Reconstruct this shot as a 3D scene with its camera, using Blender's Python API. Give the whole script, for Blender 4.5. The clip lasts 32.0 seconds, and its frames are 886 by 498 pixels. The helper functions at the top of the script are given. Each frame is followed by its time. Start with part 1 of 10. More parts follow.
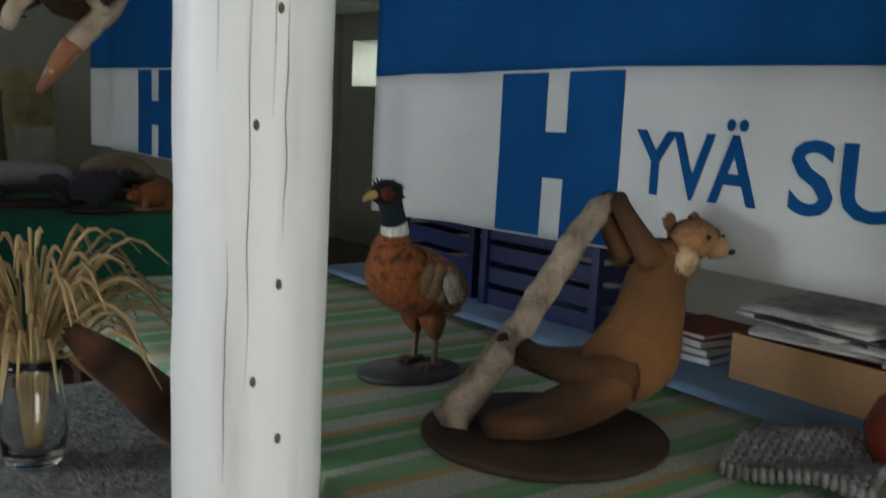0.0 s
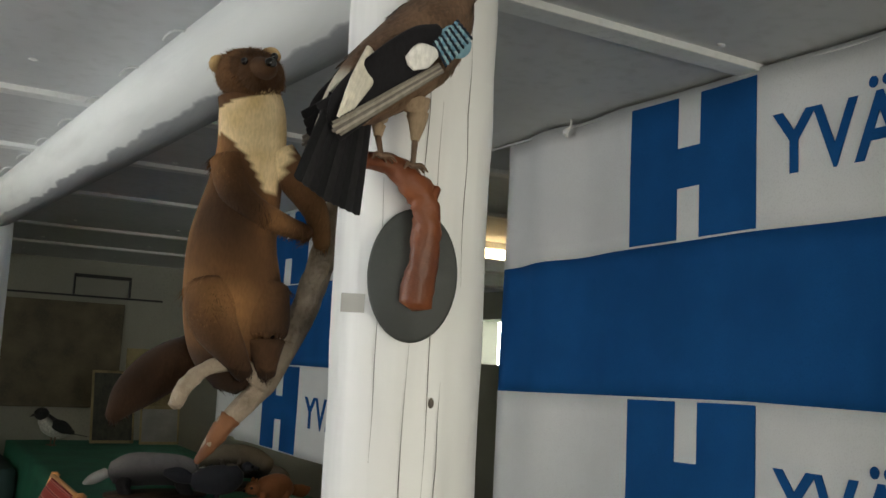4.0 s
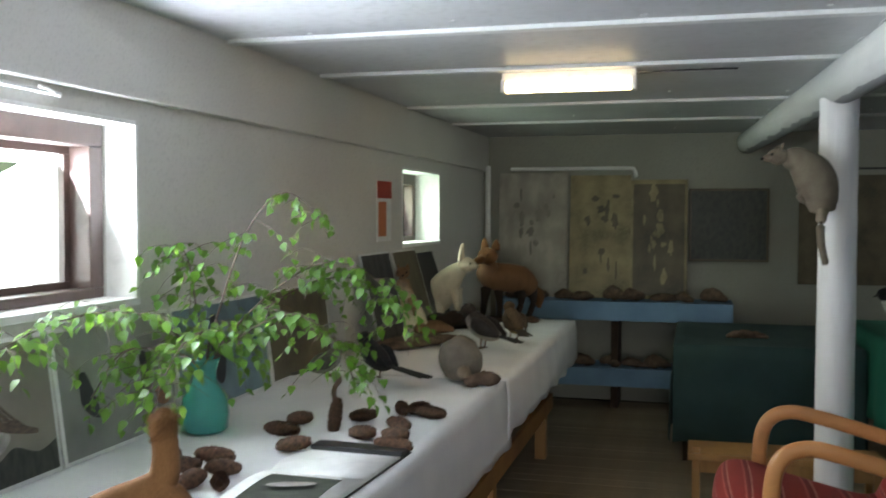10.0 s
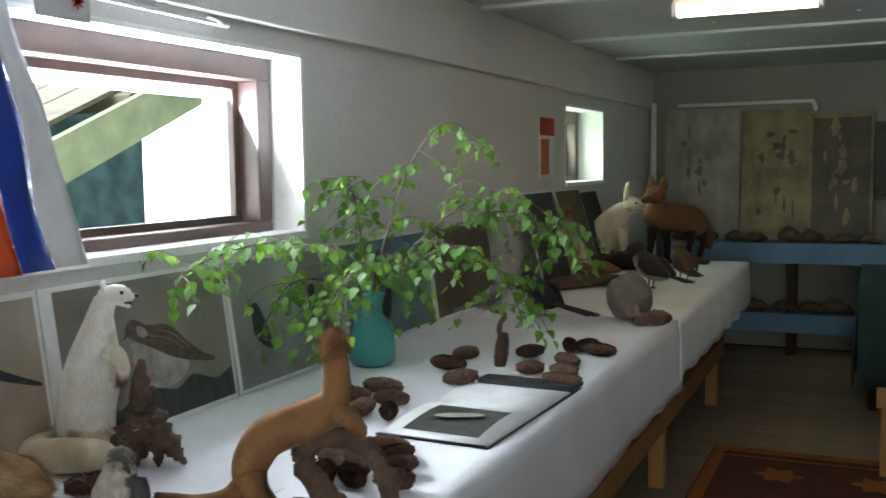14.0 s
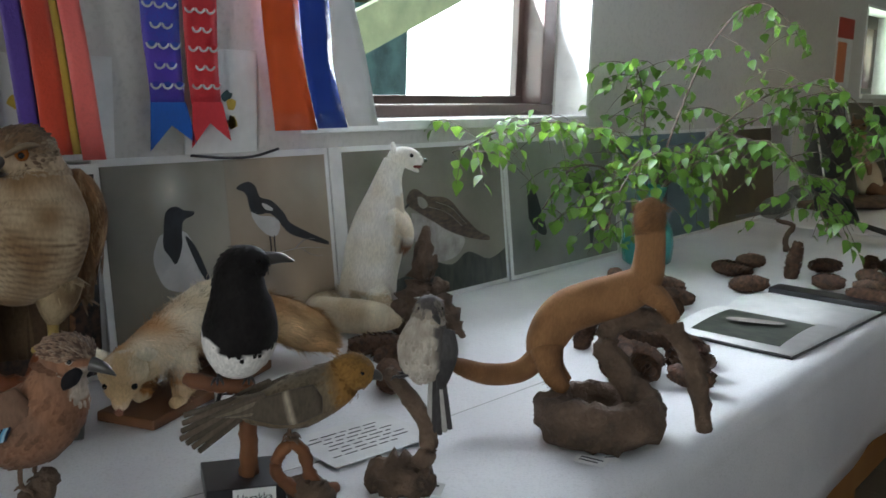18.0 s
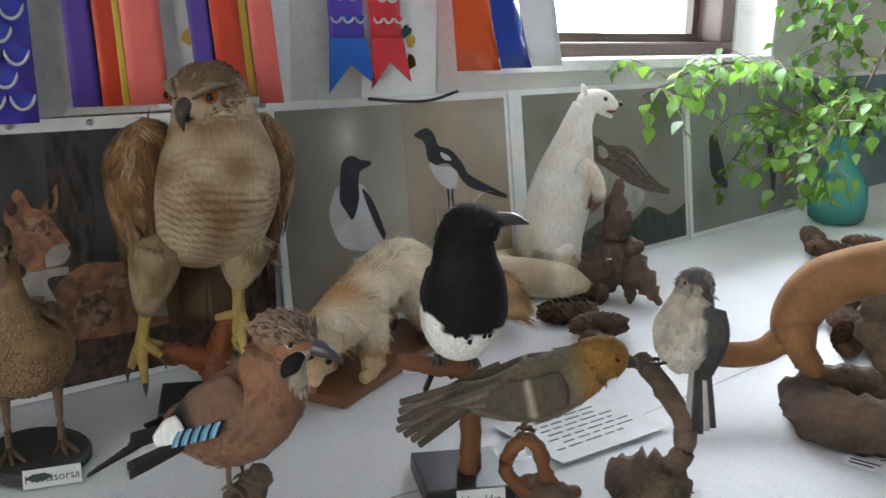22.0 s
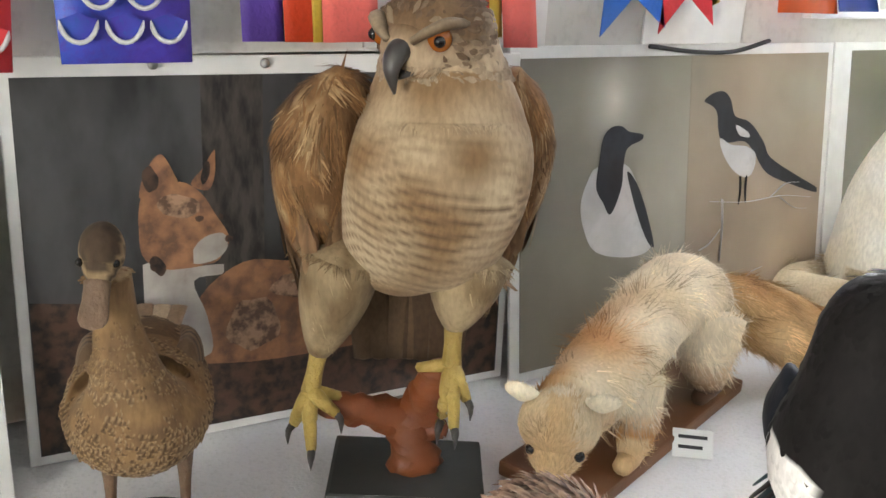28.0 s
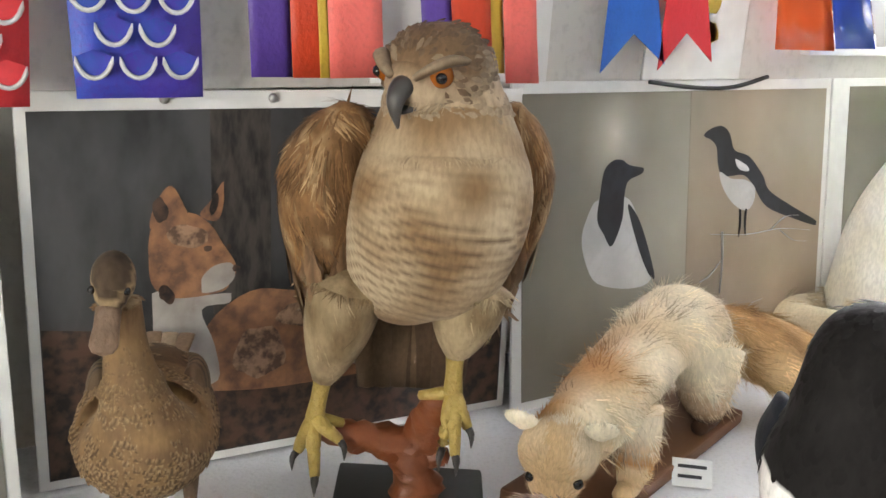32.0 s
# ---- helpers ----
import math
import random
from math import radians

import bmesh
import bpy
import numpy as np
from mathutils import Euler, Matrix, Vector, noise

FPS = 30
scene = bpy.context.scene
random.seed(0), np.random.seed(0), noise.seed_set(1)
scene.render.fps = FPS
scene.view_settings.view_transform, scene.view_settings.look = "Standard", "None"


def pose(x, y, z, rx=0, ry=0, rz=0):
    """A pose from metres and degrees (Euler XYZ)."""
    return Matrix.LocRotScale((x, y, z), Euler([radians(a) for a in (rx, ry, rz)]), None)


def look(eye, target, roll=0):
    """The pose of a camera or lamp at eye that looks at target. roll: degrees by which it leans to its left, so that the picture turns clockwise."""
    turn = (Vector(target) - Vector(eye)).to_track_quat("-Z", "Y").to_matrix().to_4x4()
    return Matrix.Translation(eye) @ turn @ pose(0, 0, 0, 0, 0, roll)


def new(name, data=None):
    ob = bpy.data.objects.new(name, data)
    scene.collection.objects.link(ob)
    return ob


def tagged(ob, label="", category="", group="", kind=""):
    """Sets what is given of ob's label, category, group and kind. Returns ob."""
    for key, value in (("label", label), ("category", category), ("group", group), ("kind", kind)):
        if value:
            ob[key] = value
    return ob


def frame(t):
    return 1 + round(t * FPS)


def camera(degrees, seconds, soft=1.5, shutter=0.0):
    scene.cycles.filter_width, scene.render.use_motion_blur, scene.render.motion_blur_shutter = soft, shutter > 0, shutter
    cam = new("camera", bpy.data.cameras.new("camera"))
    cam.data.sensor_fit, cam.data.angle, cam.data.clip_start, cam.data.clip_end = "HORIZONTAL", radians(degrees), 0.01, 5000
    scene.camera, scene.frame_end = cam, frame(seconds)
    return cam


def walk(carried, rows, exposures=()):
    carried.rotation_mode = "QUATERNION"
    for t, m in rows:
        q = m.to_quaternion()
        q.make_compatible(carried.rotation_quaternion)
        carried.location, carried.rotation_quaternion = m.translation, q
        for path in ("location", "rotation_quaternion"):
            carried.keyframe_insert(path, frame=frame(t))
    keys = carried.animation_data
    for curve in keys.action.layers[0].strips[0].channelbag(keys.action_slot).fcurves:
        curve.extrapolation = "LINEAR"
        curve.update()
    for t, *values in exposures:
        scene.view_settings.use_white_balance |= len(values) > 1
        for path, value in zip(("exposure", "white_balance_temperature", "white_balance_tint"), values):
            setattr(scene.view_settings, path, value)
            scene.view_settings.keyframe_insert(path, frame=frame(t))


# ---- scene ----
cam = camera(50.0, 32.0, 1.5, 0.5)
PATH = [
    (0, (-0.892, 0.657, 1.373), (0.3, 2.236, 1.075), 2.9),
    (0.5, (-0.904, 0.671, 1.407), (0.242, 2.298, 1.211), 2.6),
    (1, (-0.916, 0.68, 1.435), (0.173, 2.355, 1.336), 2.0),
    (1.5, (-0.927, 0.693, 1.458), (0.124, 2.394, 1.433), 2.5),
    (2, (-0.924, 0.693, 1.484), (0.128, 2.393, 1.547), 2.6),
    (2.5, (-0.927, 0.678, 1.499), (0.107, 2.386, 1.617), 2.3),
    (3, (-0.936, 0.664, 1.515), (0.08, 2.378, 1.695), 2.1),
    (3.5, (-0.946, 0.659, 1.521), (0.061, 2.375, 1.732), 1.9),
    (4, (-0.954, 0.658, 1.526), (0.037, 2.38, 1.761), 3.0),
    (4.5, (-0.953, 0.655, 1.527), (0.038, 2.375, 1.766), 2.8),
    (6.5, (-0.965, 0.654, 1.527), (0.012, 2.383, 1.764), 2.0),
    (7, (-0.985, 0.665, 1.523), (-0.047, 2.418, 1.742), 1.9),
    (7.5, (-1.021, 0.682, 1.524), (-0.187, 2.487, 1.733), 1.4),
    (8, (-1.06, 0.713, 1.534), (-0.444, 2.611, 1.682), -0.3),
    (8.5, (-1.083, 0.867, 1.572), (-0.75, 2.833, 1.72), 0.4),
    (9, (-1.106, 0.932, 1.595), (-1.115, 2.929, 1.696), 0.8),
    (9.5, (-1.181, 0.943, 1.566), (-1.524, 2.913, 1.58), -0.0),
    (10, (-1.183, 0.95, 1.548), (-1.697, 2.881, 1.475), 0.1),
    (10.5, (-1.195, 0.968, 1.534), (-1.78, 2.877, 1.401), -0.1),
    (11, (-1.196, 0.972, 1.529), (-1.8, 2.873, 1.38), -0.1),
    (11.5, (-1.196, 0.988, 1.521), (-1.833, 2.878, 1.372), -0.3),
    (12, (-1.192, 0.997, 1.514), (-1.867, 2.873, 1.349), -0.4),
    (12.5, (-1.189, 1.011, 1.512), (-1.902, 2.873, 1.349), -0.5),
    (13, (-1.185, 1.012, 1.502), (-1.947, 2.854, 1.346), -0.7),
    (13.5, (-1.195, 1.018, 1.488), (-1.987, 2.846, 1.322), -0.9),
    (14, (-1.241, 1.032, 1.483), (-2.065, 2.845, 1.307), -0.9),
    (14.5, (-1.303, 1.022, 1.48), (-2.205, 2.795, 1.275), -0.3),
    (16.5, (-1.375, 1.06, 1.41), (-2.502, 2.7, 1.212), -0.1),
    (17, (-1.399, 1.083, 1.395), (-2.582, 2.677, 1.158), 0.3),
    (17.5, (-1.429, 1.08, 1.378), (-2.622, 2.657, 1.073), 1.4),
    (18, (-1.431, 1.094, 1.374), (-2.658, 2.635, 1.023), 1.7),
    (18.5, (-1.438, 1.091, 1.369), (-2.689, 2.607, 0.998), 2.0),
    (19, (-1.447, 1.087, 1.363), (-2.711, 2.586, 0.97), 2.1),
    (19.5, (-1.46, 1.095, 1.356), (-2.753, 2.56, 0.93), 2.0),
    (20, (-1.49, 1.107, 1.356), (-2.826, 2.527, 0.91), 1.8),
    (20.5, (-1.532, 1.12, 1.357), (-2.883, 2.525, 0.91), 1.2),
    (21, (-1.572, 1.126, 1.361), (-2.938, 2.521, 0.927), 1.2),
    (21.5, (-1.643, 1.133, 1.359), (-3.005, 2.525, 0.907), 1.1),
    (22, (-1.693, 1.135, 1.347), (-3.06, 2.52, 0.883), 1.2),
    (22.5, (-1.733, 1.132, 1.356), (-3.141, 2.49, 0.94), 0.9),
    (23, (-1.78, 1.156, 1.356), (-3.217, 2.494, 0.975), 0.9),
    (23.5, (-1.858, 1.218, 1.355), (-3.316, 2.524, 0.945), 1.9),
    (24, (-1.949, 1.295, 1.346), (-3.452, 2.524, 0.867), 2.5),
    (24.5, (-2.025, 1.334, 1.344), (-3.575, 2.485, 0.822), 2.7),
    (25, (-2.051, 1.349, 1.344), (-3.629, 2.458, 0.817), 2.9),
    (25.5, (-2.067, 1.359, 1.343), (-3.658, 2.442, 0.8), 3.1),
    (26, (-2.084, 1.364, 1.339), (-3.679, 2.432, 0.777), 3.2),
    (26.5, (-2.091, 1.366, 1.333), (-3.685, 2.419, 0.743), 3.3),
    (28.5, (-2.091, 1.362, 1.325), (-3.675, 2.408, 0.694), 3.5),
    (29, (-2.089, 1.363, 1.321), (-3.677, 2.395, 0.679), 3.7),
    (29.5, (-2.089, 1.362, 1.321), (-3.681, 2.391, 0.682), 3.6),
    (30, (-2.089, 1.359, 1.324), (-3.69, 2.39, 0.711), 3.5),
    (30.5, (-2.082, 1.354, 1.329), (-3.696, 2.387, 0.755), 3.6),
    (31, (-2.074, 1.351, 1.332), (-3.688, 2.391, 0.771), 3.7),
    (31.5, (-2.073, 1.353, 1.332), (-3.683, 2.395, 0.764), 3.9),
    (32, (-2.072, 1.356, 1.333), (-3.683, 2.402, 0.774), 3.5),
]
EXPOSURES = ((0, -0.62, 6450, 10), (1, -1.00, 6600, 10), (3, -0.85, 6900, 10), (4, -0.50, 7150, 10), (7, -0.55, 7300, 10), (8, -0.45, 7100, 10), (9, -0.15, 6700, 10), (10, -0.1, 6350, 9), (11, -0.38, 6300, 9), (12, -0.40, 6250, 9), (14, -0.38, 6250, 9), (17, -0.58, 6200, 9), (18, -0.47, 6200, 9), (20, -0.02, 6250, 10), (22, 0.22, 6300, 10), (23, 0.32, 6400, 10), (24, 0.50, 6450, 10), (25, 0.74, 6650, 11), (26, 1.08, 6800, 12), (29, 1.22, 6850, 12), (32, 1.24, 6850, 12))
walk(cam, [(t, look(eye, target, roll)) for t, eye, target, roll in PATH], EXPOSURES)

# ---- world, sun, large lights ----
world = bpy.data.worlds.new("sky")
scene.world = world
world.use_nodes = True
_n = world.node_tree.nodes
_sky = _n.new("ShaderNodeTexSky")
_sky.sky_type, _sky.sun_disc = "NISHITA", False
_sky.sun_elevation, _sky.sun_rotation = radians(48), radians(215)
world.node_tree.links.new(_sky.outputs[0], _n["Background"].inputs[0])
_n["Background"].inputs[1].default_value = 0.12
_sun = new("sun", bpy.data.lights.new("sun", "SUN"))
_sun.data.energy, _sun.data.angle, _sun.data.color = 3.0, radians(0.6), (1.0, 0.95, 0.86)
_sun.matrix_world = look((-6, -2, 9), (-4.5, -0.5, 1))


def window_light(name, at, to, wide, high, watts, colour=(0.93, 1.0, 1.1)):
    """An area lamp in a window's opening that stands in for the sky."""
    la = bpy.data.lights.new(name, "AREA")
    la.shape, la.size, la.size_y, la.energy, la.color = "RECTANGLE", wide, high, watts, colour
    ob = new(name, la)
    ob.matrix_world = look(at, to)
    return ob


window_light("window_daylight", (-3.075, 3.095, 1.575), (-2.075, 3.095, 2.10), 1.04, 0.38, 60)
window_light("window_daylight", (-3.17, 7.03, 1.595), (-2.17, 7.03, 1.85), 0.66, 0.28, 5, (0.82, 1.08, 0.78))
# Fill light in an added window that is never in view.
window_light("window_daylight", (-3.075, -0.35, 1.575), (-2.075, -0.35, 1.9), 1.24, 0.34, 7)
# Unseen doorway behind the camera, added to brighten the post.
window_light("doorway_daylight", (-0.55, -1.86, 1.0), (-0.52, -0.86, 1.0), 1.0, 1.9, 74, (1.0, 1.0, 0.94))

# ---- materials ----


def nodes_of(name, rough=0.8, metal=0.0):
    m = bpy.data.materials.new(name)
    m.use_nodes = True
    nt = m.node_tree
    b = nt.nodes["Principled BSDF"]
    b.inputs["Roughness"].default_value, b.inputs["Metallic"].default_value = rough, metal
    return m, nt, b


def tint(nt, fac, a, b):
    mix = nt.nodes.new("ShaderNodeMix")
    mix.data_type = "RGBA"
    for sock, v in ((mix.inputs[6], a), (mix.inputs[7], b)):
        if isinstance(v, tuple):
            sock.default_value = (*v, 1)
        else:
            nt.links.new(v, sock)
    if isinstance(fac, (int, float)):
        mix.inputs[0].default_value = fac
    else:
        nt.links.new(fac, mix.inputs[0])
    return mix.outputs[2]


def noise_of(nt, scale, detail=4.0, stretch=(1, 1, 1), coords="Object"):
    tc = nt.nodes.new("ShaderNodeTexCoord")
    mp = nt.nodes.new("ShaderNodeMapping")
    mp.inputs["Scale"].default_value = stretch
    nt.links.new(tc.outputs[coords], mp.inputs[0])
    t = nt.nodes.new("ShaderNodeTexNoise")
    t.inputs["Scale"].default_value, t.inputs["Detail"].default_value = scale, detail
    nt.links.new(mp.outputs[0], t.inputs["Vector"])
    return t.outputs["Fac"]


def ramp(nt, fac, lo, hi):
    r = nt.nodes.new("ShaderNodeMapRange")
    r.inputs[1].default_value, r.inputs[2].default_value = lo, hi
    nt.links.new(fac, r.inputs[0])
    return r.outputs[0]


def bump(nt, b, fac, strength, dist=0.01):
    bp = nt.nodes.new("ShaderNodeBump")
    bp.inputs["Strength"].default_value, bp.inputs["Distance"].default_value = strength, dist
    nt.links.new(fac, bp.inputs["Height"])
    nt.links.new(bp.outputs[0], b.inputs["Normal"])


def surface(name, a, b_, scale=8.0, rough=0.8, fine=60.0, relief=0.15, stretch=(1, 1, 1), dist=0.004, lo=0.35, hi=0.65, metal=0.0, spec=None, vary=0.0):
    """Two colours mixed by a coarse and a fine noise, with fine relief."""
    m, nt, bs = nodes_of(name, rough, metal)
    c = tint(nt, ramp(nt, noise_of(nt, scale, 5, stretch), lo, hi), a, b_)
    f = noise_of(nt, fine, 3, stretch)
    dark = tuple(v * 0.8 for v in a)
    c = tint(nt, ramp(nt, f, 0.5, 0.8), c, dark)
    if vary:
        oi = nt.nodes.new("ShaderNodeObjectInfo")
        mu = nt.nodes.new("ShaderNodeMath")
        mu.operation, mu.inputs[1].default_value = "MULTIPLY", vary
        nt.links.new(oi.outputs["Random"], mu.inputs[0])
        c = tint(nt, mu.outputs[0], c, tuple(v * 0.35 for v in a))
    nt.links.new(c, bs.inputs["Base Color"])
    bump(nt, bs, f, relief, dist)
    if spec is not None:
        bs.inputs["Specular IOR Level"].default_value = spec
    return m


def coat(name, rough, scale, stretch, strength, low, scaly=0.0):
    """Fur or plumage: the colour comes from the mesh, broken up by streaks, patches and, for plumage, feather edges."""
    m, nt, bs = nodes_of(name, rough)
    at = nt.nodes.new("ShaderNodeAttribute")
    at.attribute_name = "col"

    def valued(v):
        hsv = nt.nodes.new("ShaderNodeHueSaturation")
        hsv.inputs["Value"].default_value = v
        nt.links.new(at.outputs["Color"], hsv.inputs["Color"])
        return hsv.outputs[0]
    f = noise_of(nt, scale, 6, stretch)
    c = tint(nt, ramp(nt, f, 0.36, 0.62), valued(low), valued(1.12))
    g = noise_of(nt, 22, 4, (1, 1, 0.5))
    c = tint(nt, ramp(nt, g, 0.50, 0.75), c, valued(low * 0.9))
    if scaly:
        tc = nt.nodes.new("ShaderNodeTexCoord")
        mp = nt.nodes.new("ShaderNodeMapping")
        mp.inputs["Scale"].default_value = (1, 1, 0.55)
        vo = nt.nodes.new("ShaderNodeTexVoronoi")
        vo.inputs["Scale"].default_value = 85
        nt.links.new(tc.outputs["Object"], mp.inputs[0])
        nt.links.new(mp.outputs[0], vo.inputs["Vector"])
        e = ramp(nt, vo.outputs["Distance"], 0.35, 0.75)
        mu = nt.nodes.new("ShaderNodeMath")
        mu.operation, mu.inputs[1].default_value = "MULTIPLY", scaly
        nt.links.new(e, mu.inputs[0])
        c = tint(nt, mu.outputs[0], c, valued(low * 0.6))
        f = vo.outputs["Distance"]
    nt.links.new(c, bs.inputs["Base Color"])
    bump(nt, bs, f, strength, 0.004)
    bs.inputs["Specular IOR Level"].default_value = 0.12
    bs.inputs["Sheen Weight"].default_value = 0.04
    return m


def plain(name, c, rough=0.6, metal=0.0, spec=0.5):
    m, nt, bs = nodes_of(name, rough, metal)
    f = noise_of(nt, 25, 4)
    nt.links.new(tint(nt, ramp(nt, f, 0.3, 0.8), c, tuple(v * 0.82 for v in c)), bs.inputs["Base Color"])
    bs.inputs["Specular IOR Level"].default_value = spec
    return m


def glowing(name, c, strength):
    m, nt, bs = nodes_of(name, 0.4)
    bs.inputs["Base Color"].default_value = (*c, 1)
    bs.inputs["Emission Color"].default_value = (*c, 1)
    bs.inputs["Emission Strength"].default_value = strength
    return m


FUR = coat("fur", 0.9, 380, (1, 1, 0.3), 0.10, 0.92)
PLUME = coat("plumage", 0.75, 220, (1, 1, 0.35), 0.3, 0.76, 0.45)
PLASTER = surface("painted_plaster", (0.62, 0.605, 0.565), (0.57, 0.555, 0.52), 1.3, 0.75, 90, 0.08)
# Wall paint darkened so that the far end of the room looks dim.
PLASTER_DIMMED = surface("dimmed_wall_paint", (0.33, 0.33, 0.28), (0.27, 0.27, 0.23), 1.1, 0.8, 90, 0.08)
REVEAL = surface("white_reveal_paint", (0.82, 0.82, 0.80), (0.76, 0.76, 0.74), 3, 0.6, 30, 0.1)
CEIL = surface("ceiling_board_paint", (0.56, 0.57, 0.58), (0.48, 0.49, 0.505), 1.6, 0.55, 25, 0.1)
BATTEN = surface("batten_paint", (0.74, 0.75, 0.74), (0.66, 0.67, 0.67), 6, 0.55, 60, 0.1)
LOG = surface("white_painted_log", (0.90, 0.90, 0.88), (0.83, 0.83, 0.81), 5, 0.5, 22, 0.3, (1, 1, 0.12), 0.006)
LOGB = surface("white_painted_beam", (0.78, 0.80, 0.78), (0.60, 0.62, 0.60), 4, 0.6, 18, 0.5, (1, 0.15, 1), 0.01)
# One side coloured grey for its shade, with a wavy flaked-paint edge.
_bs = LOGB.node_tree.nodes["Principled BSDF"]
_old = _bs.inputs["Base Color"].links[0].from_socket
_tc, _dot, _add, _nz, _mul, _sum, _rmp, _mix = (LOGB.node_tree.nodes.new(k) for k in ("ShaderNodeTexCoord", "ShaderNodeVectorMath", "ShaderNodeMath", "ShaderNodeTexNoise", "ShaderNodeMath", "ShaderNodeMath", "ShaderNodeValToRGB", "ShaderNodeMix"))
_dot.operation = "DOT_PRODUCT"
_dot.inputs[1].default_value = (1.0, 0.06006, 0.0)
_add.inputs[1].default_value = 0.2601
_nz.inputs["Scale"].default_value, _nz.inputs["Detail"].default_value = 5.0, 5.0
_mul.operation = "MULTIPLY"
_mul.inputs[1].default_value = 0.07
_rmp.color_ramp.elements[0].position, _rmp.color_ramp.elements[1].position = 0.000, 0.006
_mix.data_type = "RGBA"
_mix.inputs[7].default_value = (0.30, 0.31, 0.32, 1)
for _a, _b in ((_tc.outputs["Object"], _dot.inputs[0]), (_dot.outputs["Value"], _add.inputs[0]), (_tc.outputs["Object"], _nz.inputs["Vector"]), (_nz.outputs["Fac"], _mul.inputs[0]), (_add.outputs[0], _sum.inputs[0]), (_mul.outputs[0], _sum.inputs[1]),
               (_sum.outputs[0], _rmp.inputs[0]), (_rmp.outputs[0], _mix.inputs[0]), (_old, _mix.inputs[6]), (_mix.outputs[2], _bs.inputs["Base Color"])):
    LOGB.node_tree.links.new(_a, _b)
CRACK = plain("dark_crack", (0.14, 0.12, 0.10), 0.9)
FLOORM = surface("worn_floor_plank", (0.36, 0.28, 0.19), (0.25, 0.20, 0.14), 3, 0.6, 30, 0.3, (1, 0.08, 1), 0.003, vary=0.35)
CARPET = surface("dark_red_carpet", (0.10, 0.028, 0.016), (0.06, 0.018, 0.012), 12, 0.95, 220, 0.6)
CARPET_O = surface("orange_carpet_pattern", (0.35, 0.12, 0.02), (0.24, 0.08, 0.015), 20, 0.95, 220, 0.6)
LINEN = surface("white_linen", (0.80, 0.80, 0.80), (0.72, 0.72, 0.73), 4, 0.85, 260, 0.35, dist=0.002)
PINE = surface("yellow_pine", (0.42, 0.22, 0.07), (0.30, 0.145, 0.045), 5, 0.45, 40, 0.25, (1, 1, 0.1), 0.002)
BIRCHWOOD = surface("bent_birch_wood", (0.50, 0.23, 0.08), (0.40, 0.17, 0.055), 6, 0.4, 50, 0.15, (0.3, 0.3, 1), 0.002)
BROWNWOOD = surface("brown_wood_base", (0.20, 0.085, 0.035), (0.13, 0.055, 0.024), 7, 0.5, 45, 0.3, (0.2, 1, 1), 0.002)
DARKWOOD = surface("dark_stained_wood", (0.050, 0.030, 0.019), (0.026, 0.016, 0.011), 7, 0.65, 60, 0.3, spec=0.2)
BLACKBASE = plain("black_painted_base", (0.018, 0.018, 0.02), 0.35)
SLATE = surface("grey_painted_block", (0.055, 0.06, 0.055), (0.04, 0.043, 0.04), 6, 0.6, 50, 0.2)
BARK = surface("grey_brown_bark", (0.16, 0.105, 0.07), (0.06, 0.04, 0.028), 22, 0.9, 90, 1.0, (1, 1, 1), 0.008)
PALEBARK = surface("pale_grey_bark", (0.34, 0.27, 0.20), (0.15, 0.11, 0.075), 18, 0.9, 80, 0.9, (1, 1, 1), 0.008)
REDWOOD = surface("reddish_pine_branch", (0.22, 0.062, 0.018), (0.12, 0.032, 0.011), 15, 0.5, 60, 0.5, (1, 1, 1), 0.005)
PEELED = surface("peeled_orange_branch", (0.20, 0.075, 0.024), (0.11, 0.038, 0.014), 18, 0.7, 60, 0.4, (1, 1, 1), 0.004)
CONEM = surface("spruce_cone_scale", (0.17, 0.09, 0.05), (0.045, 0.024, 0.015), 70, 0.75, 200, 0.3, vary=0.4)
HORN = surface("beak_horn", (0.05, 0.045, 0.042), (0.03, 0.028, 0.026), 20, 0.35, 80, 0.1)
YLEG = surface("yellow_scaly_skin", (0.42, 0.30, 0.08), (0.30, 0.20, 0.05), 40, 0.55, 260, 0.6)
LEGM = surface("brown_scaly_skin", (0.17, 0.10, 0.06), (0.10, 0.06, 0.035), 40, 0.6, 260, 0.5)
PAPER = plain("white_card", (0.78, 0.78, 0.76), 0.75)
INK = plain("ink", (0.03, 0.03, 0.035), 0.6)
FRAMEW = plain("white_poster_margin", (0.80, 0.80, 0.78), 0.35)
BLUE = surface("blue_banner_cloth", (0.004, 0.064, 0.20), (0.003, 0.052, 0.165), 5, 0.85, 300, 0.2, dist=0.001, spec=0.1)
BANW = surface("white_banner_cloth", (0.55, 0.555, 0.55), (0.49, 0.495, 0.495), 4, 0.8, 300, 0.2, dist=0.001)
BROWNFRAME = surface("brown_window_frame", (0.085, 0.05, 0.04), (0.055, 0.034, 0.028), 9, 0.45, 60, 0.2)
STEEL = plain("dull_steel", (0.45, 0.45, 0.44), 0.4, 0.9)
GREENC = surface("green_tablecloth", (0.005, 0.14, 0.08), (0.004, 0.10, 0.06), 5, 0.9, 240, 0.3)
TEAL = surface("dark_teal_cloth", (0.035, 0.075, 0.075), (0.022, 0.05, 0.052), 3, 0.9, 240, 0.3)
LBLUE = surface("pale_blue_cover", (0.17, 0.28, 0.42), (0.13, 0.22, 0.34), 4, 0.85, 240, 0.3)
LEAF = surface("birch_leaf", (0.062, 0.15, 0.018), (0.035, 0.095, 0.012), 12, 0.5, 80, 0.2, vary=0.3)
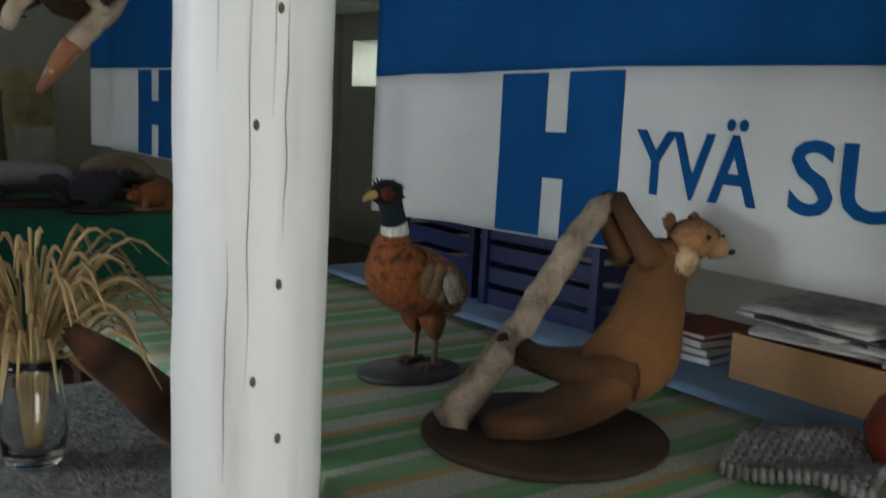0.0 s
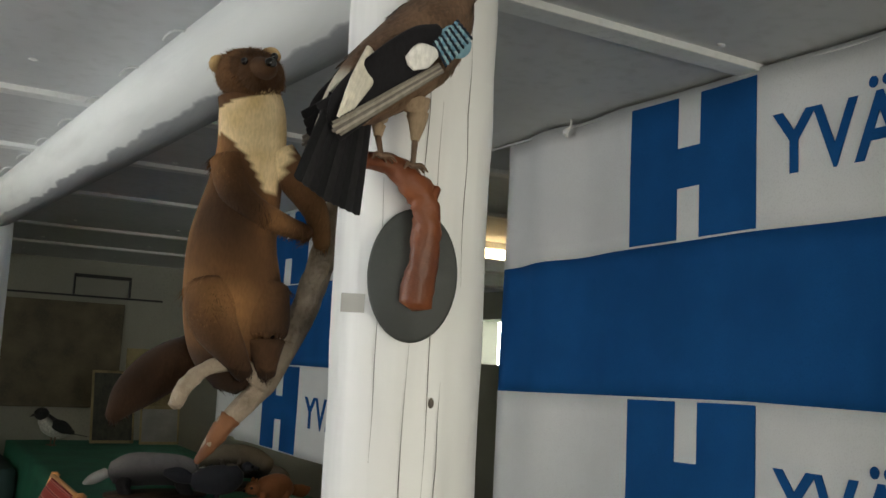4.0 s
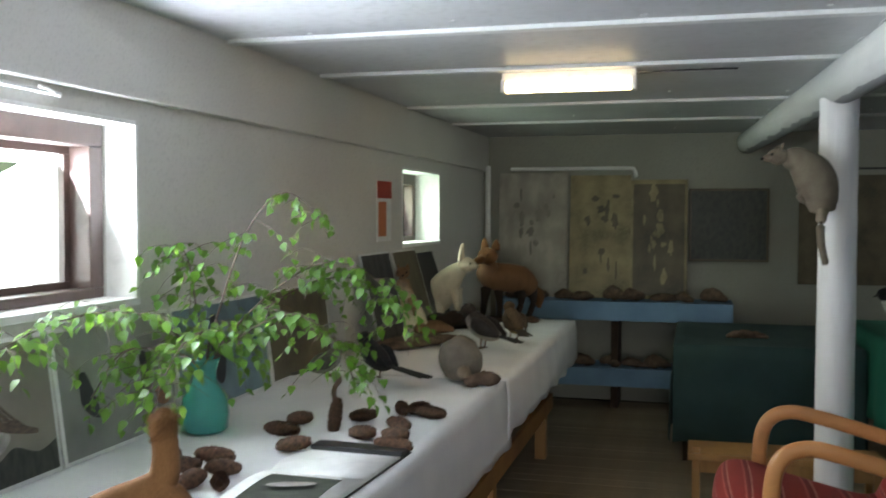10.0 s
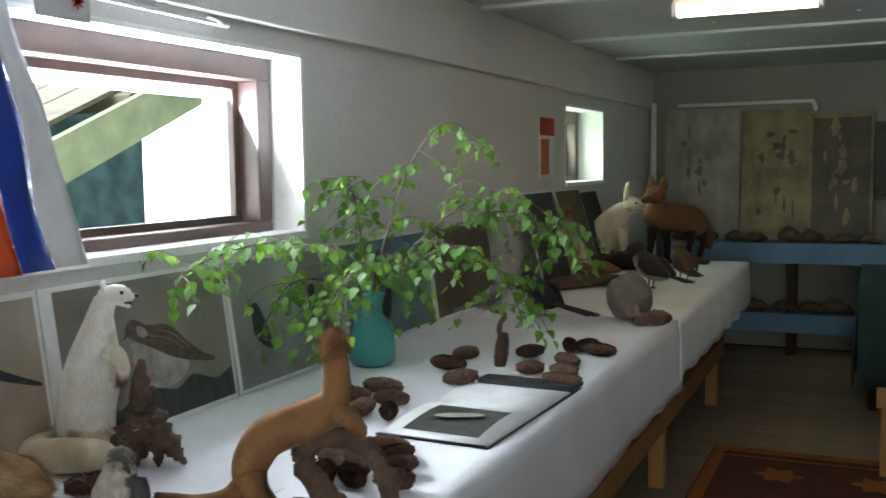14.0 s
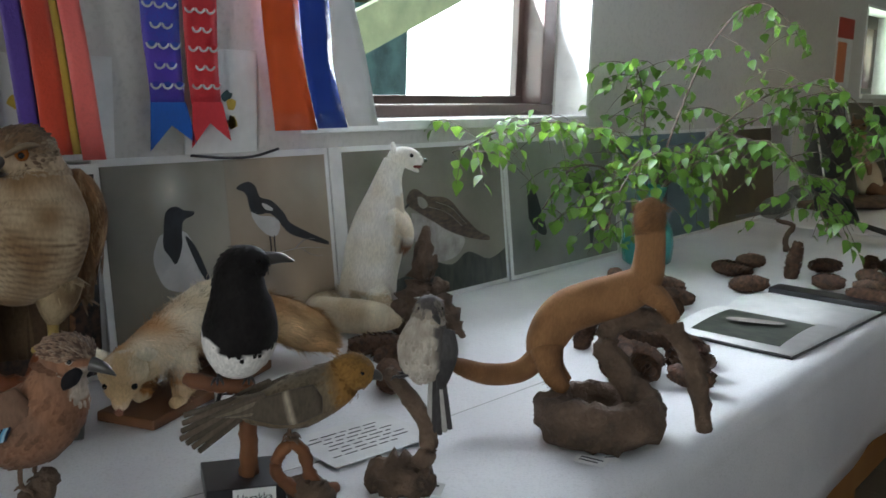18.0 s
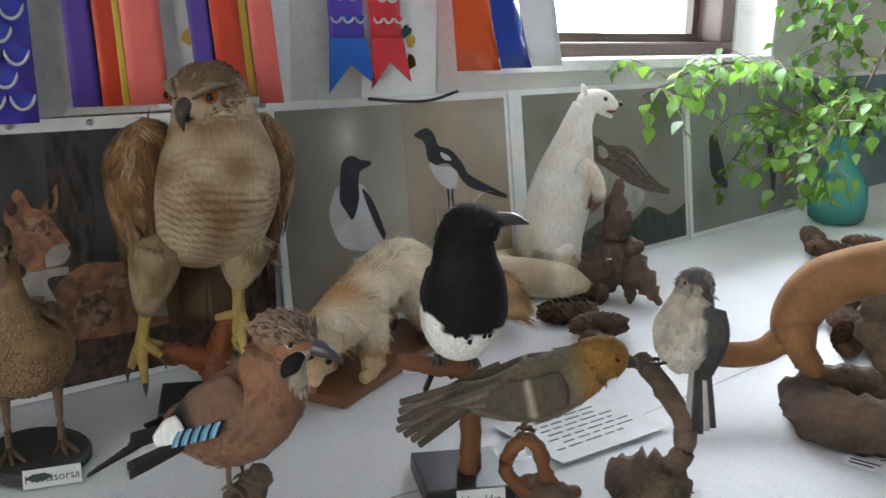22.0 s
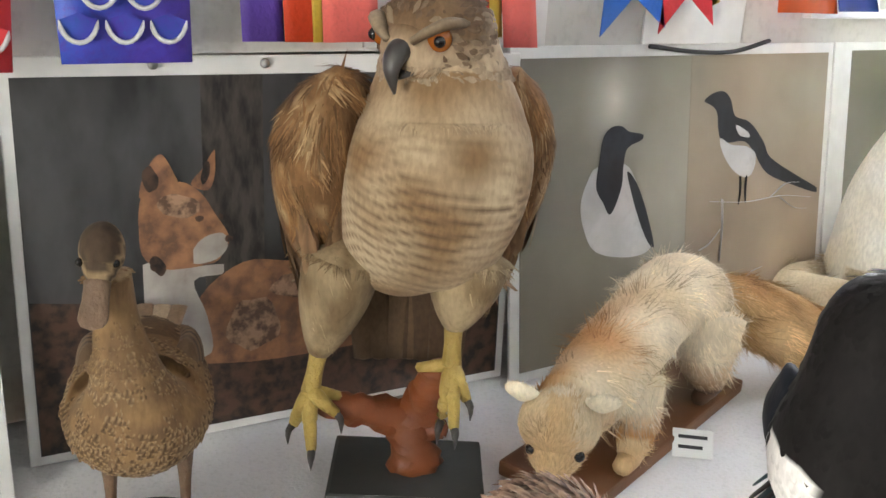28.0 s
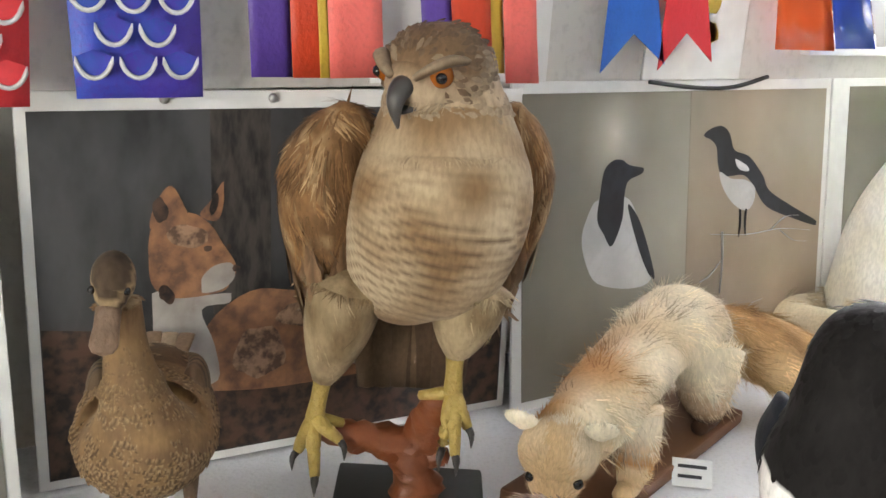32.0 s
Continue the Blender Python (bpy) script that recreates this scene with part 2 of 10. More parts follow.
TWIG = surface("birch_twig", (0.075, 0.045, 0.032), (0.045, 0.028, 0.02), 20, 0.7, 90, 0.4)
_leafb = LEAF.node_tree.nodes["Principled BSDF"]
_leafb.inputs["Transmission Weight"].default_value = 0.0
_leafb.inputs["Subsurface Weight"].default_value = 0.0


def glass(name, c, rough=0.0, ior=1.45, clear=1.0):
    m, nt, bs = nodes_of(name, rough)
    bs.inputs["Base Color"].default_value = (*c, 1)
    bs.inputs["Transmission Weight"].default_value = clear
    bs.inputs["IOR"].default_value = ior
    return m


GLASS = glass("window_glass", (0.98, 1.0, 0.99), 0.02, 1.05)
TEALGLASS = glass("turquoise_glass", (0.22, 0.78, 0.72), 0.2, 1.45, 0.65)
CLEARGLASS = glass("clear_glass", (0.9, 0.92, 0.92), 0.02)
EYE_M = plain("glass_eye", (0.006, 0.005, 0.005), 0.08)
EYE_O = plain("orange_glass_eye", (0.26, 0.075, 0.01), 0.1)

# ---- mesh helpers ----


def finish(bm, name, mats, parent=None, label="", smooth=True):
    """Link a bmesh as one object, at top level or as a part."""
    me = bpy.data.meshes.new(name)
    bm.normal_update()
    bm.to_mesh(me)
    bm.free()
    for m in mats if isinstance(mats, (list, tuple)) else [mats]:
        me.materials.append(m)
    if smooth:
        me.polygons.foreach_set("use_smooth", [True] * len(me.polygons))
    ob = new(name, me)
    if parent:
        ob.parent = parent
        if label:
            ob["label"] = label
    return ob


def part(name, bm, material, parent, label="", smooth=False):
    return finish(bm, name, material, parent, label, smooth)


def thing(name, at, rz, label, category, group="", kind=""):
    ob = new(name)
    ob.empty_display_size = 0.05
    ob.matrix_world = pose(*at, 0, 0, rz)
    return tagged(ob, label, category, group, kind)


def box(bm, x0, y0, z0, x1, y1, z1, bevel=0.0, mat=0):
    vs = [bm.verts.new((x, y, z)) for x in (x0, x1) for y in (y0, y1) for z in (z0, z1)]
    fs = [bm.faces.new([vs[i] for i in f]) for f in ((0, 1, 3, 2), (4, 6, 7, 5), (0, 4, 5, 1), (2, 3, 7, 6), (0, 2, 6, 4), (1, 5, 7, 3))]
    for f in fs:
        f.material_index = mat
    if bevel:
        es = list({e for f in fs for e in f.edges})
        bmesh.ops.bevel(bm, geom=es, offset=bevel, segments=2, affect="EDGES", profile=0.6)
    return fs


def spline(pts, per=5):
    """Points along a smooth curve through the given ones."""
    p = [Vector(q) for q in pts]
    p = [2 * p[0] - p[1]] + p + [2 * p[-1] - p[-2]]
    out = []
    for i in range(1, len(p) - 2):
        for k in range(per):
            t = k / per
            a, b, c, d = p[i - 1], p[i], p[i + 1], p[i + 2]
            out.append(0.5 * (2 * b + (c - a) * t + (2 * a - 5 * b + 4 * c - d) * t * t + (3 * b - a - 3 * c + d) * t ** 3))
    out.append(p[-2])
    return out


def tube(bm, pts, rad, seg=12, per=4, col=None, mat=0, up=(0, 0, 1), rough=0.0, seed=0):
    """A closed, rounded body swept along a curve. rad: a radius, or (across, upward), at each point. col: a colour, or f(s, angle)."""
    lay = bm.verts.layers.float_color.get("col") if col is not None else None
    if col is not None and lay is None:
        lay = bm.verts.layers.float_color.new("col")
    path = spline(pts, per)
    rr = [r if isinstance(r, tuple) else (r, r) for r in rad]
    rs = spline([(a, b, 0) for a, b in rr], per)
    up = Vector(up)
    rings, n = [], len(path)
    for i, c in enumerate(path):
        tan = (path[min(i + 1, n - 1)] - path[max(i - 1, 0)]).normalized()
        side = tan.cross(up)
        if side.length < 0.15:
            side = tan.cross(Vector((0, 1, 0)) if abs(up.y) < 0.9 else Vector((1, 0, 0)))
        side.normalize()
        top = side.cross(tan).normalized()
        ring = []
        for k in range(seg):
            a = 2 * math.pi * k / seg
            wob = 1 + rough * noise.noise(Vector((i * 0.7 + seed * 7.1, math.cos(a) * 1.6, math.sin(a) * 1.6)))
            v = bm.verts.new(c + (side * math.cos(a) * max(rs[i].x, 1e-4) + top * math.sin(a) * max(rs[i].y, 1e-4)) * wob)
            if lay:
                cc = col(i / (n - 1), a) if callable(col) else col
                v[lay] = (*cc, 1)
            ring.append(v)
        rings.append(ring)
    for a, b in zip(rings, rings[1:]):
        for k in range(seg):
            f = bm.faces.new((a[k], a[(k + 1) % seg], b[(k + 1) % seg], b[k]))
            f.material_index = mat
    for ring, c, way in ((rings[0], path[0], path[0] - path[1]), (rings[-1], path[-1], path[-1] - path[-2])):
        r = sum((v.co - c).length for v in ring) / seg
        tip = bm.verts.new(c + way.normalized() * r * 0.45)
        if lay:
            tip[lay] = ring[0][lay]
        for k in range(seg):
            q = (ring[k], ring[(k + 1) % seg], tip)
            f = bm.faces.new(q if ring is rings[-1] else q[::-1])
            f.material_index = mat
    return bm


def egg(bm, c, r, col=None, mat=0, seg=10, rows=7, tilt=0.0):
    """A small rounded lump with half-axes r."""
    rx, ry, rz = r
    q = Euler((0, radians(tilt), 0)).to_matrix()
    zs = [math.cos(math.pi * (i + 0.5) / rows) for i in range(rows)]
    pts = [Vector(c) + q @ Vector((0, 0, rz * z)) for z in zs]
    lay = None
    if col is not None:
        lay = bm.verts.layers.float_color.get("col") or bm.verts.layers.float_color.new("col")
    rings = []
    for z in zs:
        s = math.sqrt(max(0, 1 - z * z))
        rings.append([bm.verts.new(Vector(c) + q @ Vector((rx * s * math.cos(2 * math.pi * k / seg), ry * s * math.sin(2 * math.pi * k / seg), rz * z))) for k in range(seg)])
    caps = [bm.verts.new(Vector(c) + q @ Vector((0, 0, rz))), bm.verts.new(Vector(c) + q @ Vector((0, 0, -rz)))]
    fs = []
    for a, b in zip(rings, rings[1:]):
        for k in range(seg):
            fs.append(bm.faces.new((a[k], b[k], b[(k + 1) % seg], a[(k + 1) % seg])))
    for k in range(seg):
        fs.append(bm.faces.new((caps[0], rings[0][k], rings[0][(k + 1) % seg])))
        fs.append(bm.faces.new((caps[1], rings[-1][(k + 1) % seg], rings[-1][k])))
    for f in fs:
        f.material_index = mat
    if lay:
        for v in [v for ring in rings for v in ring] + caps:
            v[lay] = (*(col(v.co) if callable(col) else col), 1)
    return bm


def furred(bm, length, count, back=(-1, 0, 0.0), lift=0.45, width=0.0016, seed=1, mat=0, only=None, tone=(0.78, 1.15), patchy=1.0):
    """Scatter fine hairs over the coat, lying towards back."""
    rnd = random.Random(seed)
    lay = bm.verts.layers.float_color.get("col")
    bm.normal_update()
    faces = [f for f in bm.faces if f.material_index == mat and (only is None or only(f.calc_center_median()))]
    if not faces:
        return bm
    w = np.cumsum([f.calc_area() for f in faces])
    back = Vector(back).normalized()
    made = []
    for _ in range(count):
        f = faces[min(int(np.searchsorted(w, rnd.random() * w[-1])), len(faces) - 1)]
        vs = f.verts
        a, b = rnd.random(), rnd.random()
        p = vs[0].co.lerp(vs[1].co, a).lerp(vs[-1].co.lerp(vs[len(vs) // 2].co, a), b)
        n = f.normal
        d = back - n * back.dot(n)
        clump = noise.noise_vector(p * 48)
        d = (d + clump * 0.75 + Vector((rnd.uniform(-.22, .22), rnd.uniform(-.22, .22), rnd.uniform(-.22, .22)))).normalized()
        d = (d - n * min(0.0, d.dot(n))).normalized()
        L = length * rnd.uniform(0.5, 1.2) * (1 + 0.3 * clump.x)
        shade = 1 + patchy * (0.30 * noise.noise(p * 34) + 0.16 * clump.y)
        side = n.cross(d).normalized() * width
        made.append((p - side, p + side, p + d * L + n * L * lift, Vector(vs[0][lay][:3]) * rnd.uniform(*tone) * shade))
    for a, b, c, cc in made:
        t = [bm.verts.new(q) for q in (a, b, c)]
        for v in t:
            v[lay] = (*cc, 1)
        bm.faces.new(t).material_index = mat
    return bm


def disc(bm, r, h, seg=36, ry=None, bevel=0.004, z=0.0, mat=0):
    ry = ry or r
    prof = [(1 - bevel / r, z), (1, z + bevel), (1, z + h - bevel), (1 - bevel / r, z + h)]
    rings = [[bm.verts.new((r * s * math.cos(2 * math.pi * k / seg), ry * s * math.sin(2 * math.pi * k / seg), zz)) for k in range(seg)] for s, zz in prof]
    for a, b in zip(rings, rings[1:]):
        for k in range(seg):
            bm.faces.new((a[k], a[(k + 1) % seg], b[(k + 1) % seg], b[k])).material_index = mat
    bm.faces.new(rings[0][::-1]).material_index = mat
    bm.faces.new(rings[-1]).material_index = mat
    return bm


def lathe(bm, prof, seg=32, mat=0):
    rings = [[bm.verts.new((r * math.cos(2 * math.pi * k / seg), r * math.sin(2 * math.pi * k / seg), z)) for k in range(seg)] for r, z in prof]
    for a, b in zip(rings, rings[1:]):
        for k in range(seg):
            bm.faces.new((a[k], a[(k + 1) % seg], b[(k + 1) % seg], b[k])).material_index = mat
    return bm


def lettering(name, text, size, m, material, parent, bold=0.0, align="LEFT", thick=0.0006):
    """Letters of the built-in font as one mesh."""
    cu = bpy.data.curves.new(name, "FONT")
    cu.body, cu.size, cu.offset, cu.extrude, cu.align_x = text, size, bold, thick, align
    cu.resolution_u = 3
    tmp = bpy.data.objects.new(name, cu)
    scene.collection.objects.link(tmp)
    dg = bpy.context.evaluated_depsgraph_get()
    me = bpy.data.meshes.new_from_object(tmp.evaluated_get(dg))
    bpy.data.objects.remove(tmp)
    me.materials.clear()
    me.materials.append(material)
    ob = new(name, me)
    ob.parent = parent
    ob.matrix_basis = m
    return ob

# ---- structure ----
CEILING, TABLE = 2.21, 0.825


def slab(name, x0, y0, z0, x1, y1, z1, material, label, bevel=0.0):
    bm = bmesh.new()
    box(bm, x0, y0, z0, x1, y1, z1, bevel)
    return tagged(finish(bm, name, material, smooth=False), label, name.split("_")[0], "", "structure")


floor = slab("floor", -3.4, -2.2, -0.12, 4.4, 9.4, -0.022, DARKWOOD, "worn wooden plank floor of a low old outbuilding")
slab("ceiling", -3.4, -2.2, CEILING, 4.4, 9.4, CEILING + 0.1, CEIL, "low ceiling of grey-white painted boards")


def pierced(name, axis, at, thick, lo, hi, holes, material, label, foot=0.0):
    """A wall with openings: holes are (start, end, sill, head)."""
    bm = bmesh.new()
    cuts = sorted(holes)
    spans, s = [], lo
    for a, b, z0, z1 in cuts:
        spans += [(s, a, foot, CEILING), (a, b, foot, z0), (a, b, z1, CEILING)]
        s = b
    spans.append((s, hi, foot, CEILING))
    for a, b, z0, z1 in spans:
        if axis == "x":
            box(bm, min(at, at + thick), a, z0, max(at, at + thick), b, z1)
        else:
            box(bm, a, min(at, at + thick), z0, b, max(at, at + thick), z1)
    return tagged(finish(bm, name, material, smooth=False), label, "wall", "", "structure")


# The last opening is unseen, added only to let in more light.
WIN1, WIN2, WIN_UNSEEN = (2.50, 3.69, 1.272, 1.84), (6.6, 7.47, 1.36, 1.83), (-1.1, 0.4, 1.31, 1.84)
pierced("wall_west", "x", -2.95, -0.4, -2.2, 9.4, [WIN_UNSEEN, WIN1, WIN2], PLASTER, "off-white painted plaster wall with deep window openings", 1.215)
slab("wall_west_lower", -3.35, -1.8, 0, -3.10, 5.6, 1.2149, PLASTER, "set-back lower part of the plaster wall")
slab("wall_west_lower", -3.35, 5.6, 0, -2.95, 8.95, 1.2149, PLASTER, "lower part of the plaster wall")
pierced("wall_north", "y", 8.95, 0.4, -2.95, 4.4, [], PLASTER_DIMMED, "yellowish-white painted end wall, its colour darkened to look dim")
# The opening is out of view, made up for the added doorway lamp.
pierced("wall_south", "y", -1.8, -0.4, -2.95, 4.4, [(-1.1, 0.0, 0.0, 2.02)], PLASTER, "plain off-white painted wall")
pierced("wall_east", "x", 4.0, 0.4, -1.8, 8.95, [(7.75, 8.75, 1.52, 1.95)], PLASTER_DIMMED, "off-white painted wall with one window, its colour darkened to look dim")
# the upper part of the window wall stands a little proud
slab("trim", -2.95, -1.8, 1.915, -2.912, 8.95, CEILING - 0.002, PLASTER, "boxed-out upper band of the plaster wall", 0.006)
for y in (-1.2, -0.1, 1.0, 2.1, 3.45, 4.28, 5.2, 6.6, 7.7):
    slab("trim", -2.91, y - 0.03, CEILING - 0.016, 3.99, y + 0.03, CEILING + 0.002, BATTEN, "white painted ceiling batten", 0.003)
# nail heads and peeled flecks on the ceiling boards
bm = bmesh.new()
rnd = random.Random(5)
for k in range(9):
    for j in range(9):
        x, y = -2.6 + 0.62 * j + rnd.uniform(-0.05, 0.05), 0.5 + 1.06 * k - 0.6 + rnd.uniform(-0.08, 0.08)
        egg(bm, (x, y, CEILING - 0.001), (0.012, 0.008, 0.004), seg=6, rows=4)
tagged(finish(bm, "trim", BATTEN), "painted nail heads in the ceiling boards", "nails", "", "structure")

# floor planks, laid across the room
rnd = random.Random(3)
bm = bmesh.new()
box(bm, -1.85, -0.058, -0.022, 1.85, 0.058, 0.0, 0.003)
first = finish(bm, "floor_plank", FLOORM, floor, smooth=False)
first.location = (-1.05, 3.0, 0)
for k in range(1, 50):
    ob = new("floor_plank", first.data)
    ob.parent, ob.location = floor, (-1.05, 3.0 + 0.119 * k, rnd.uniform(-0.0015, 0.001))

# carpet
bm = bmesh.new()
box(bm, -1.97, 1.2, 0.001, 0.4, 6.02, 0.011, 0.003)
carpet = thing("carpet", (0, 0, 0), 0, "dark red patterned woven carpet with orange border on floor", "carpet")
part("woven_field", bm, CARPET, carpet)
for x0, y0, x1, y1 in ((-1.96, 5.94, 0.39, 6.01), (-1.96, 1.21, -1.90, 5.94), (-1.90, 5.86, 0.39, 5.875)):
    bm = bmesh.new()
    box(bm, x0, y0, 0.0112, x1, y1, 0.014)
    part("border", bm, CARPET_O, carpet, "orange woven border")
for i in range(4):
    for j in range(5):
        bm = bmesh.new()
        n = 36
        ring = [bm.verts.new(((0.085 + 0.022 * math.cos(6 * 2 * math.pi * k / n)) * math.cos(2 * math.pi * k / n), (0.085 + 0.022 * math.cos(6 * 2 * math.pi * k / n)) * math.sin(2 * math.pi * k / n), 0.0)) for k in range(n)]
        face = bm.faces.new(ring)
        ext = bmesh.ops.extrude_face_region(bm, geom=[face])
        bmesh.ops.translate(bm, verts=[v for v in ext["geom"] if isinstance(v, bmesh.types.BMVert)], vec=(0, 0, 0.003))
        bmesh.ops.recalc_face_normals(bm, faces=bm.faces[:])
        part("motif", bm, CARPET_O, carpet, "orange flower motif").location = (-1.62 + 0.42 * i + (0.21 if j % 2 else 0), 5.62 - 0.42 * j, 0.0112)


def round_log(name, a, b, r0, r1, material, label, cracks=0, seed=1, kind=""):
    """A painted round log from a to b with drying cracks and knots."""
    top = thing(name, (0, 0, 0), 0, label, "post" if "post" in name else "beam", "", kind)
    a, b = Vector(a), Vector(b)
    bm = bmesh.new()
    n = 14
    tube(bm, [a.lerp(b, i / n) for i in range(n + 1)], [r0 + (r1 - r0) * i / n for i in range(n + 1)], 36, 2, rough=0.035, seed=seed, up=(0, 1, 0) if abs((b - a).z) > 0.5 else (0, 0, 1))
    part("log", bm, material, top, smooth=True)
    return top


post = round_log("post", (-0.36, 1.77, 0), (-0.362, 1.772, 2.06), 0.092, 0.102, LOG, "round white-painted log post with knots and drying cracks", 1, 2)
round_log("post", (-0.58, 5.45, 0), (-0.58, 5.45, 2.06), 0.082, 0.08, LOG, "round white-painted log post beside red chair", 1, 5)
beam = round_log("beam", (-0.145, -1.8, 2.115), (-0.79, 8.94, 2.125), 0.110, 0.085, LOGB, "heavy white-painted log beam under the ceiling, one side coloured grey as shade", 1, 9)
# cracks and knots of the near post
rnd = random.Random(8)
for a, z0, z1 in ((-2.05, 1.02, 1.55), (-1.78, 1.35, 1.85), (-2.3, 0.9, 1.2), (-1.62, 1.2, 1.5), (-2.45, 1.4, 1.75), (-1.95, 1.55, 1.98), (-1.4, 1.62, 1.95)):
    bm = bmesh.new()
    pts = []
    for i in range(7):
        z = z0 + (z1 - z0) * i / 6
        r = 0.092 + 0.010 * z / 2.06 + 0.0012
        aa = a + rnd.uniform(-0.02, 0.02)
        pts.append((-0.361 + r * math.cos(aa), 1.771 + r * math.sin(aa), z))
    tube(bm, pts, [0.0001, 0.0003, 0.0005, 0.0004, 0.0005, 0.0003, 0.0001], 5, 2)
    part("crack", bm, CRACK, post, "dark drying crack")
for a, z in ((-1.98, 1.34), (-1.96, 1.03), (-1.72, 1.475), (-1.62, 0.955), (-1.66, 1.15)):
    bm = bmesh.new()
    r = 0.092 + 0.010 * z / 2.06
    egg(bm, (-0.361 + r * math.cos(a), 1.771 + r * math.sin(a), z), (0.004, 0.004, 0.0065), seg=8, rows=5)
    part("knot", bm, CRACK, post, "dark knot", True)
# bent nails along the beam
for k in range(9):
    bm = bmesh.new()
    y = 1.9 + 0.33 * k
    x = -0.145 - 0.645 * (y + 1.8) / 10.74 - 0.092
    tube(bm, [(x + 0.02, y, 2.17), (x - 0.015, y, 2.165), (x - 0.028, y + 0.012, 2.155), (x - 0.03, y + 0.03, 2.15)], [0.0025] * 4, 6, 3)
    part("nail", bm, BATTEN, beam, "painted-over bent nail", True)


def window(name, x, y0, y1, z0, z1, rail, label):
    """A brown framed window set back in the wall, with its pane and sill."""
    w = thing(name, (0, 0, 0), 0, label, "window", "", "structure")
    f, fb = 0.075, 0.034
    for nm, a, b, c, d in (("frame_top", y0, y1, z1 - f, z1), ("frame_bottom", y0, y1, z0, z0 + fb), ("frame_side", y0, y0 + f, z0 + fb, z1 - f), ("frame_side", y1 - f, y1, z0 + fb, z1 - f)):
        bm = bmesh.new()
        box(bm, x - 0.04, a + 0.002, c, x + 0.045, b - 0.002, d, 0.006)
        part(nm, bm, BROWNFRAME, w)
    g = f - 0.004
    zb = z0 + fb - 0.004
    for nm, a, b, c, d in (("sash_rail", y0 + g, y1 - g, z1 - g - 0.03, z1 - g), ("sash_rail", y0 + g, y1 - g, zb, zb + 0.026), ("sash_stile", y0 + g, y0 + g + 0.03, zb + 0.026, z1 - g - 0.03), ("sash_stile", y1 - g - 0.03, y1 - g, zb + 0.026, z1 - g - 0.03)):
        bm = bmesh.new()
        box(bm, x - 0.055, a, c, x - 0.03, b, d, 0.003)
        part(nm, bm, BROWNFRAME, w)
    bm = bmesh.new()
    box(bm, x - 0.046, y0 + f, z0 + fb, x - 0.042, y1 - f, z1 - f)
    pane = part("pane", bm, GLASS, w, "rain-spotted glass pane")
    pane.visible_shadow = False
    return w


window("window_1", -3.10, 2.52, 3.67, 1.274, 1.838, 1, "brown wooden window with dusty glass in a deep white reveal")
window("window_2", -3.16, 6.62, 7.45, 1.362, 1.828, 1, "small dark-framed window in a deep white reveal")
window("window_3", -3.10, -1.08, 0.38, 1.312, 1.838, 1, "added brown wooden window, out of view, that lets in fill light")
# white linings of the reveals
for (a, b, z0, z1), nm, xi in ((WIN1, "reveal_1", -3.06), (WIN2, "reveal_2", -3.12), (WIN_UNSEEN, "reveal_3", -3.06)):
    bm = bmesh.new()
    box(bm, xi, a, z0 - 0.02, -2.935, b, z0 + 0.004, 0.003)
    box(bm, xi, a, z1 - 0.004, -2.946, b, z1 + 0.01)
    box(bm, xi, a - 0.01, z0 + 0.004, -2.946, a + 0.004, z1 - 0.004)
    box(bm, xi, b - 0.004, z0 + 0.004, -2.946, b + 0.01, z1 - 0.004)
    tagged(finish(bm, nm, REVEAL, smooth=False), "white painted window reveal and sill", "reveal", "", "structure")

# what is outside the window: ground, hedge, a mossy barge board and the shed roof over it
GRASS = surface("grass", (0.06, 0.10, 0.03), (0.04, 0.075, 0.02), 2, 0.9, 30, 0.5)
HEDGE = surface("dark_hedge", (0.07, 0.13, 0.15), (0.025, 0.05, 0.06), 6, 0.9, 60, 0.8)
MOSSY = surface("mossy_board", (0.30, 0.33, 0.20), (0.20, 0.23, 0.14), 6, 0.85, 50, 0.4)
OLDWOOD = surface("weathered_board", (0.20, 0.165, 0.12), (0.12, 0.10, 0.075), 6, 0.85, 50, 0.4, (0.2, 1, 1))
slab("ground", -60, -60, -0.6, 60, 60, -0.14, GRASS, "grass outside the building")
shed = thing("shed_roof", (-5.2, 5.55, 0), 0, "old shed roof with mossy barge board outside the window", "roof")
bm = bmesh.new()
vs = [bm.verts.new(p) for p in ((0, -1.45, 1.10), (0, 1.6, 2.36), (0, 1.6, 2.62), (0, -1.45, 1.36))]
f = bm.faces.new(vs)
ext = bmesh.ops.extrude_face_region(bm, geom=[f])
bmesh.ops.translate(bm, verts=[v for v in ext["geom"] if isinstance(v, bmesh.types.BMVert)], vec=(-0.06, 0, 0))
part("barge_board", bm, MOSSY, shed, "pale green mossy board")
def sloped(y0, y1, x0, x1, under, over):
    """A box between two sloping lines that follow the roof."""
    bm = bmesh.new()
    vs = [bm.verts.new((x, y, (zf(y) if callable(zf) else zf))) for x in (x0, x1) for y in (y0, y1) for zf in (under, over)]
    for f in ((0, 1, 3, 2), (4, 6, 7, 5), (0, 4, 5, 1), (2, 3, 7, 6), (0, 2, 6, 4), (1, 5, 7, 3)):
        bm.faces.new([vs[i] for i in f])
    return bm


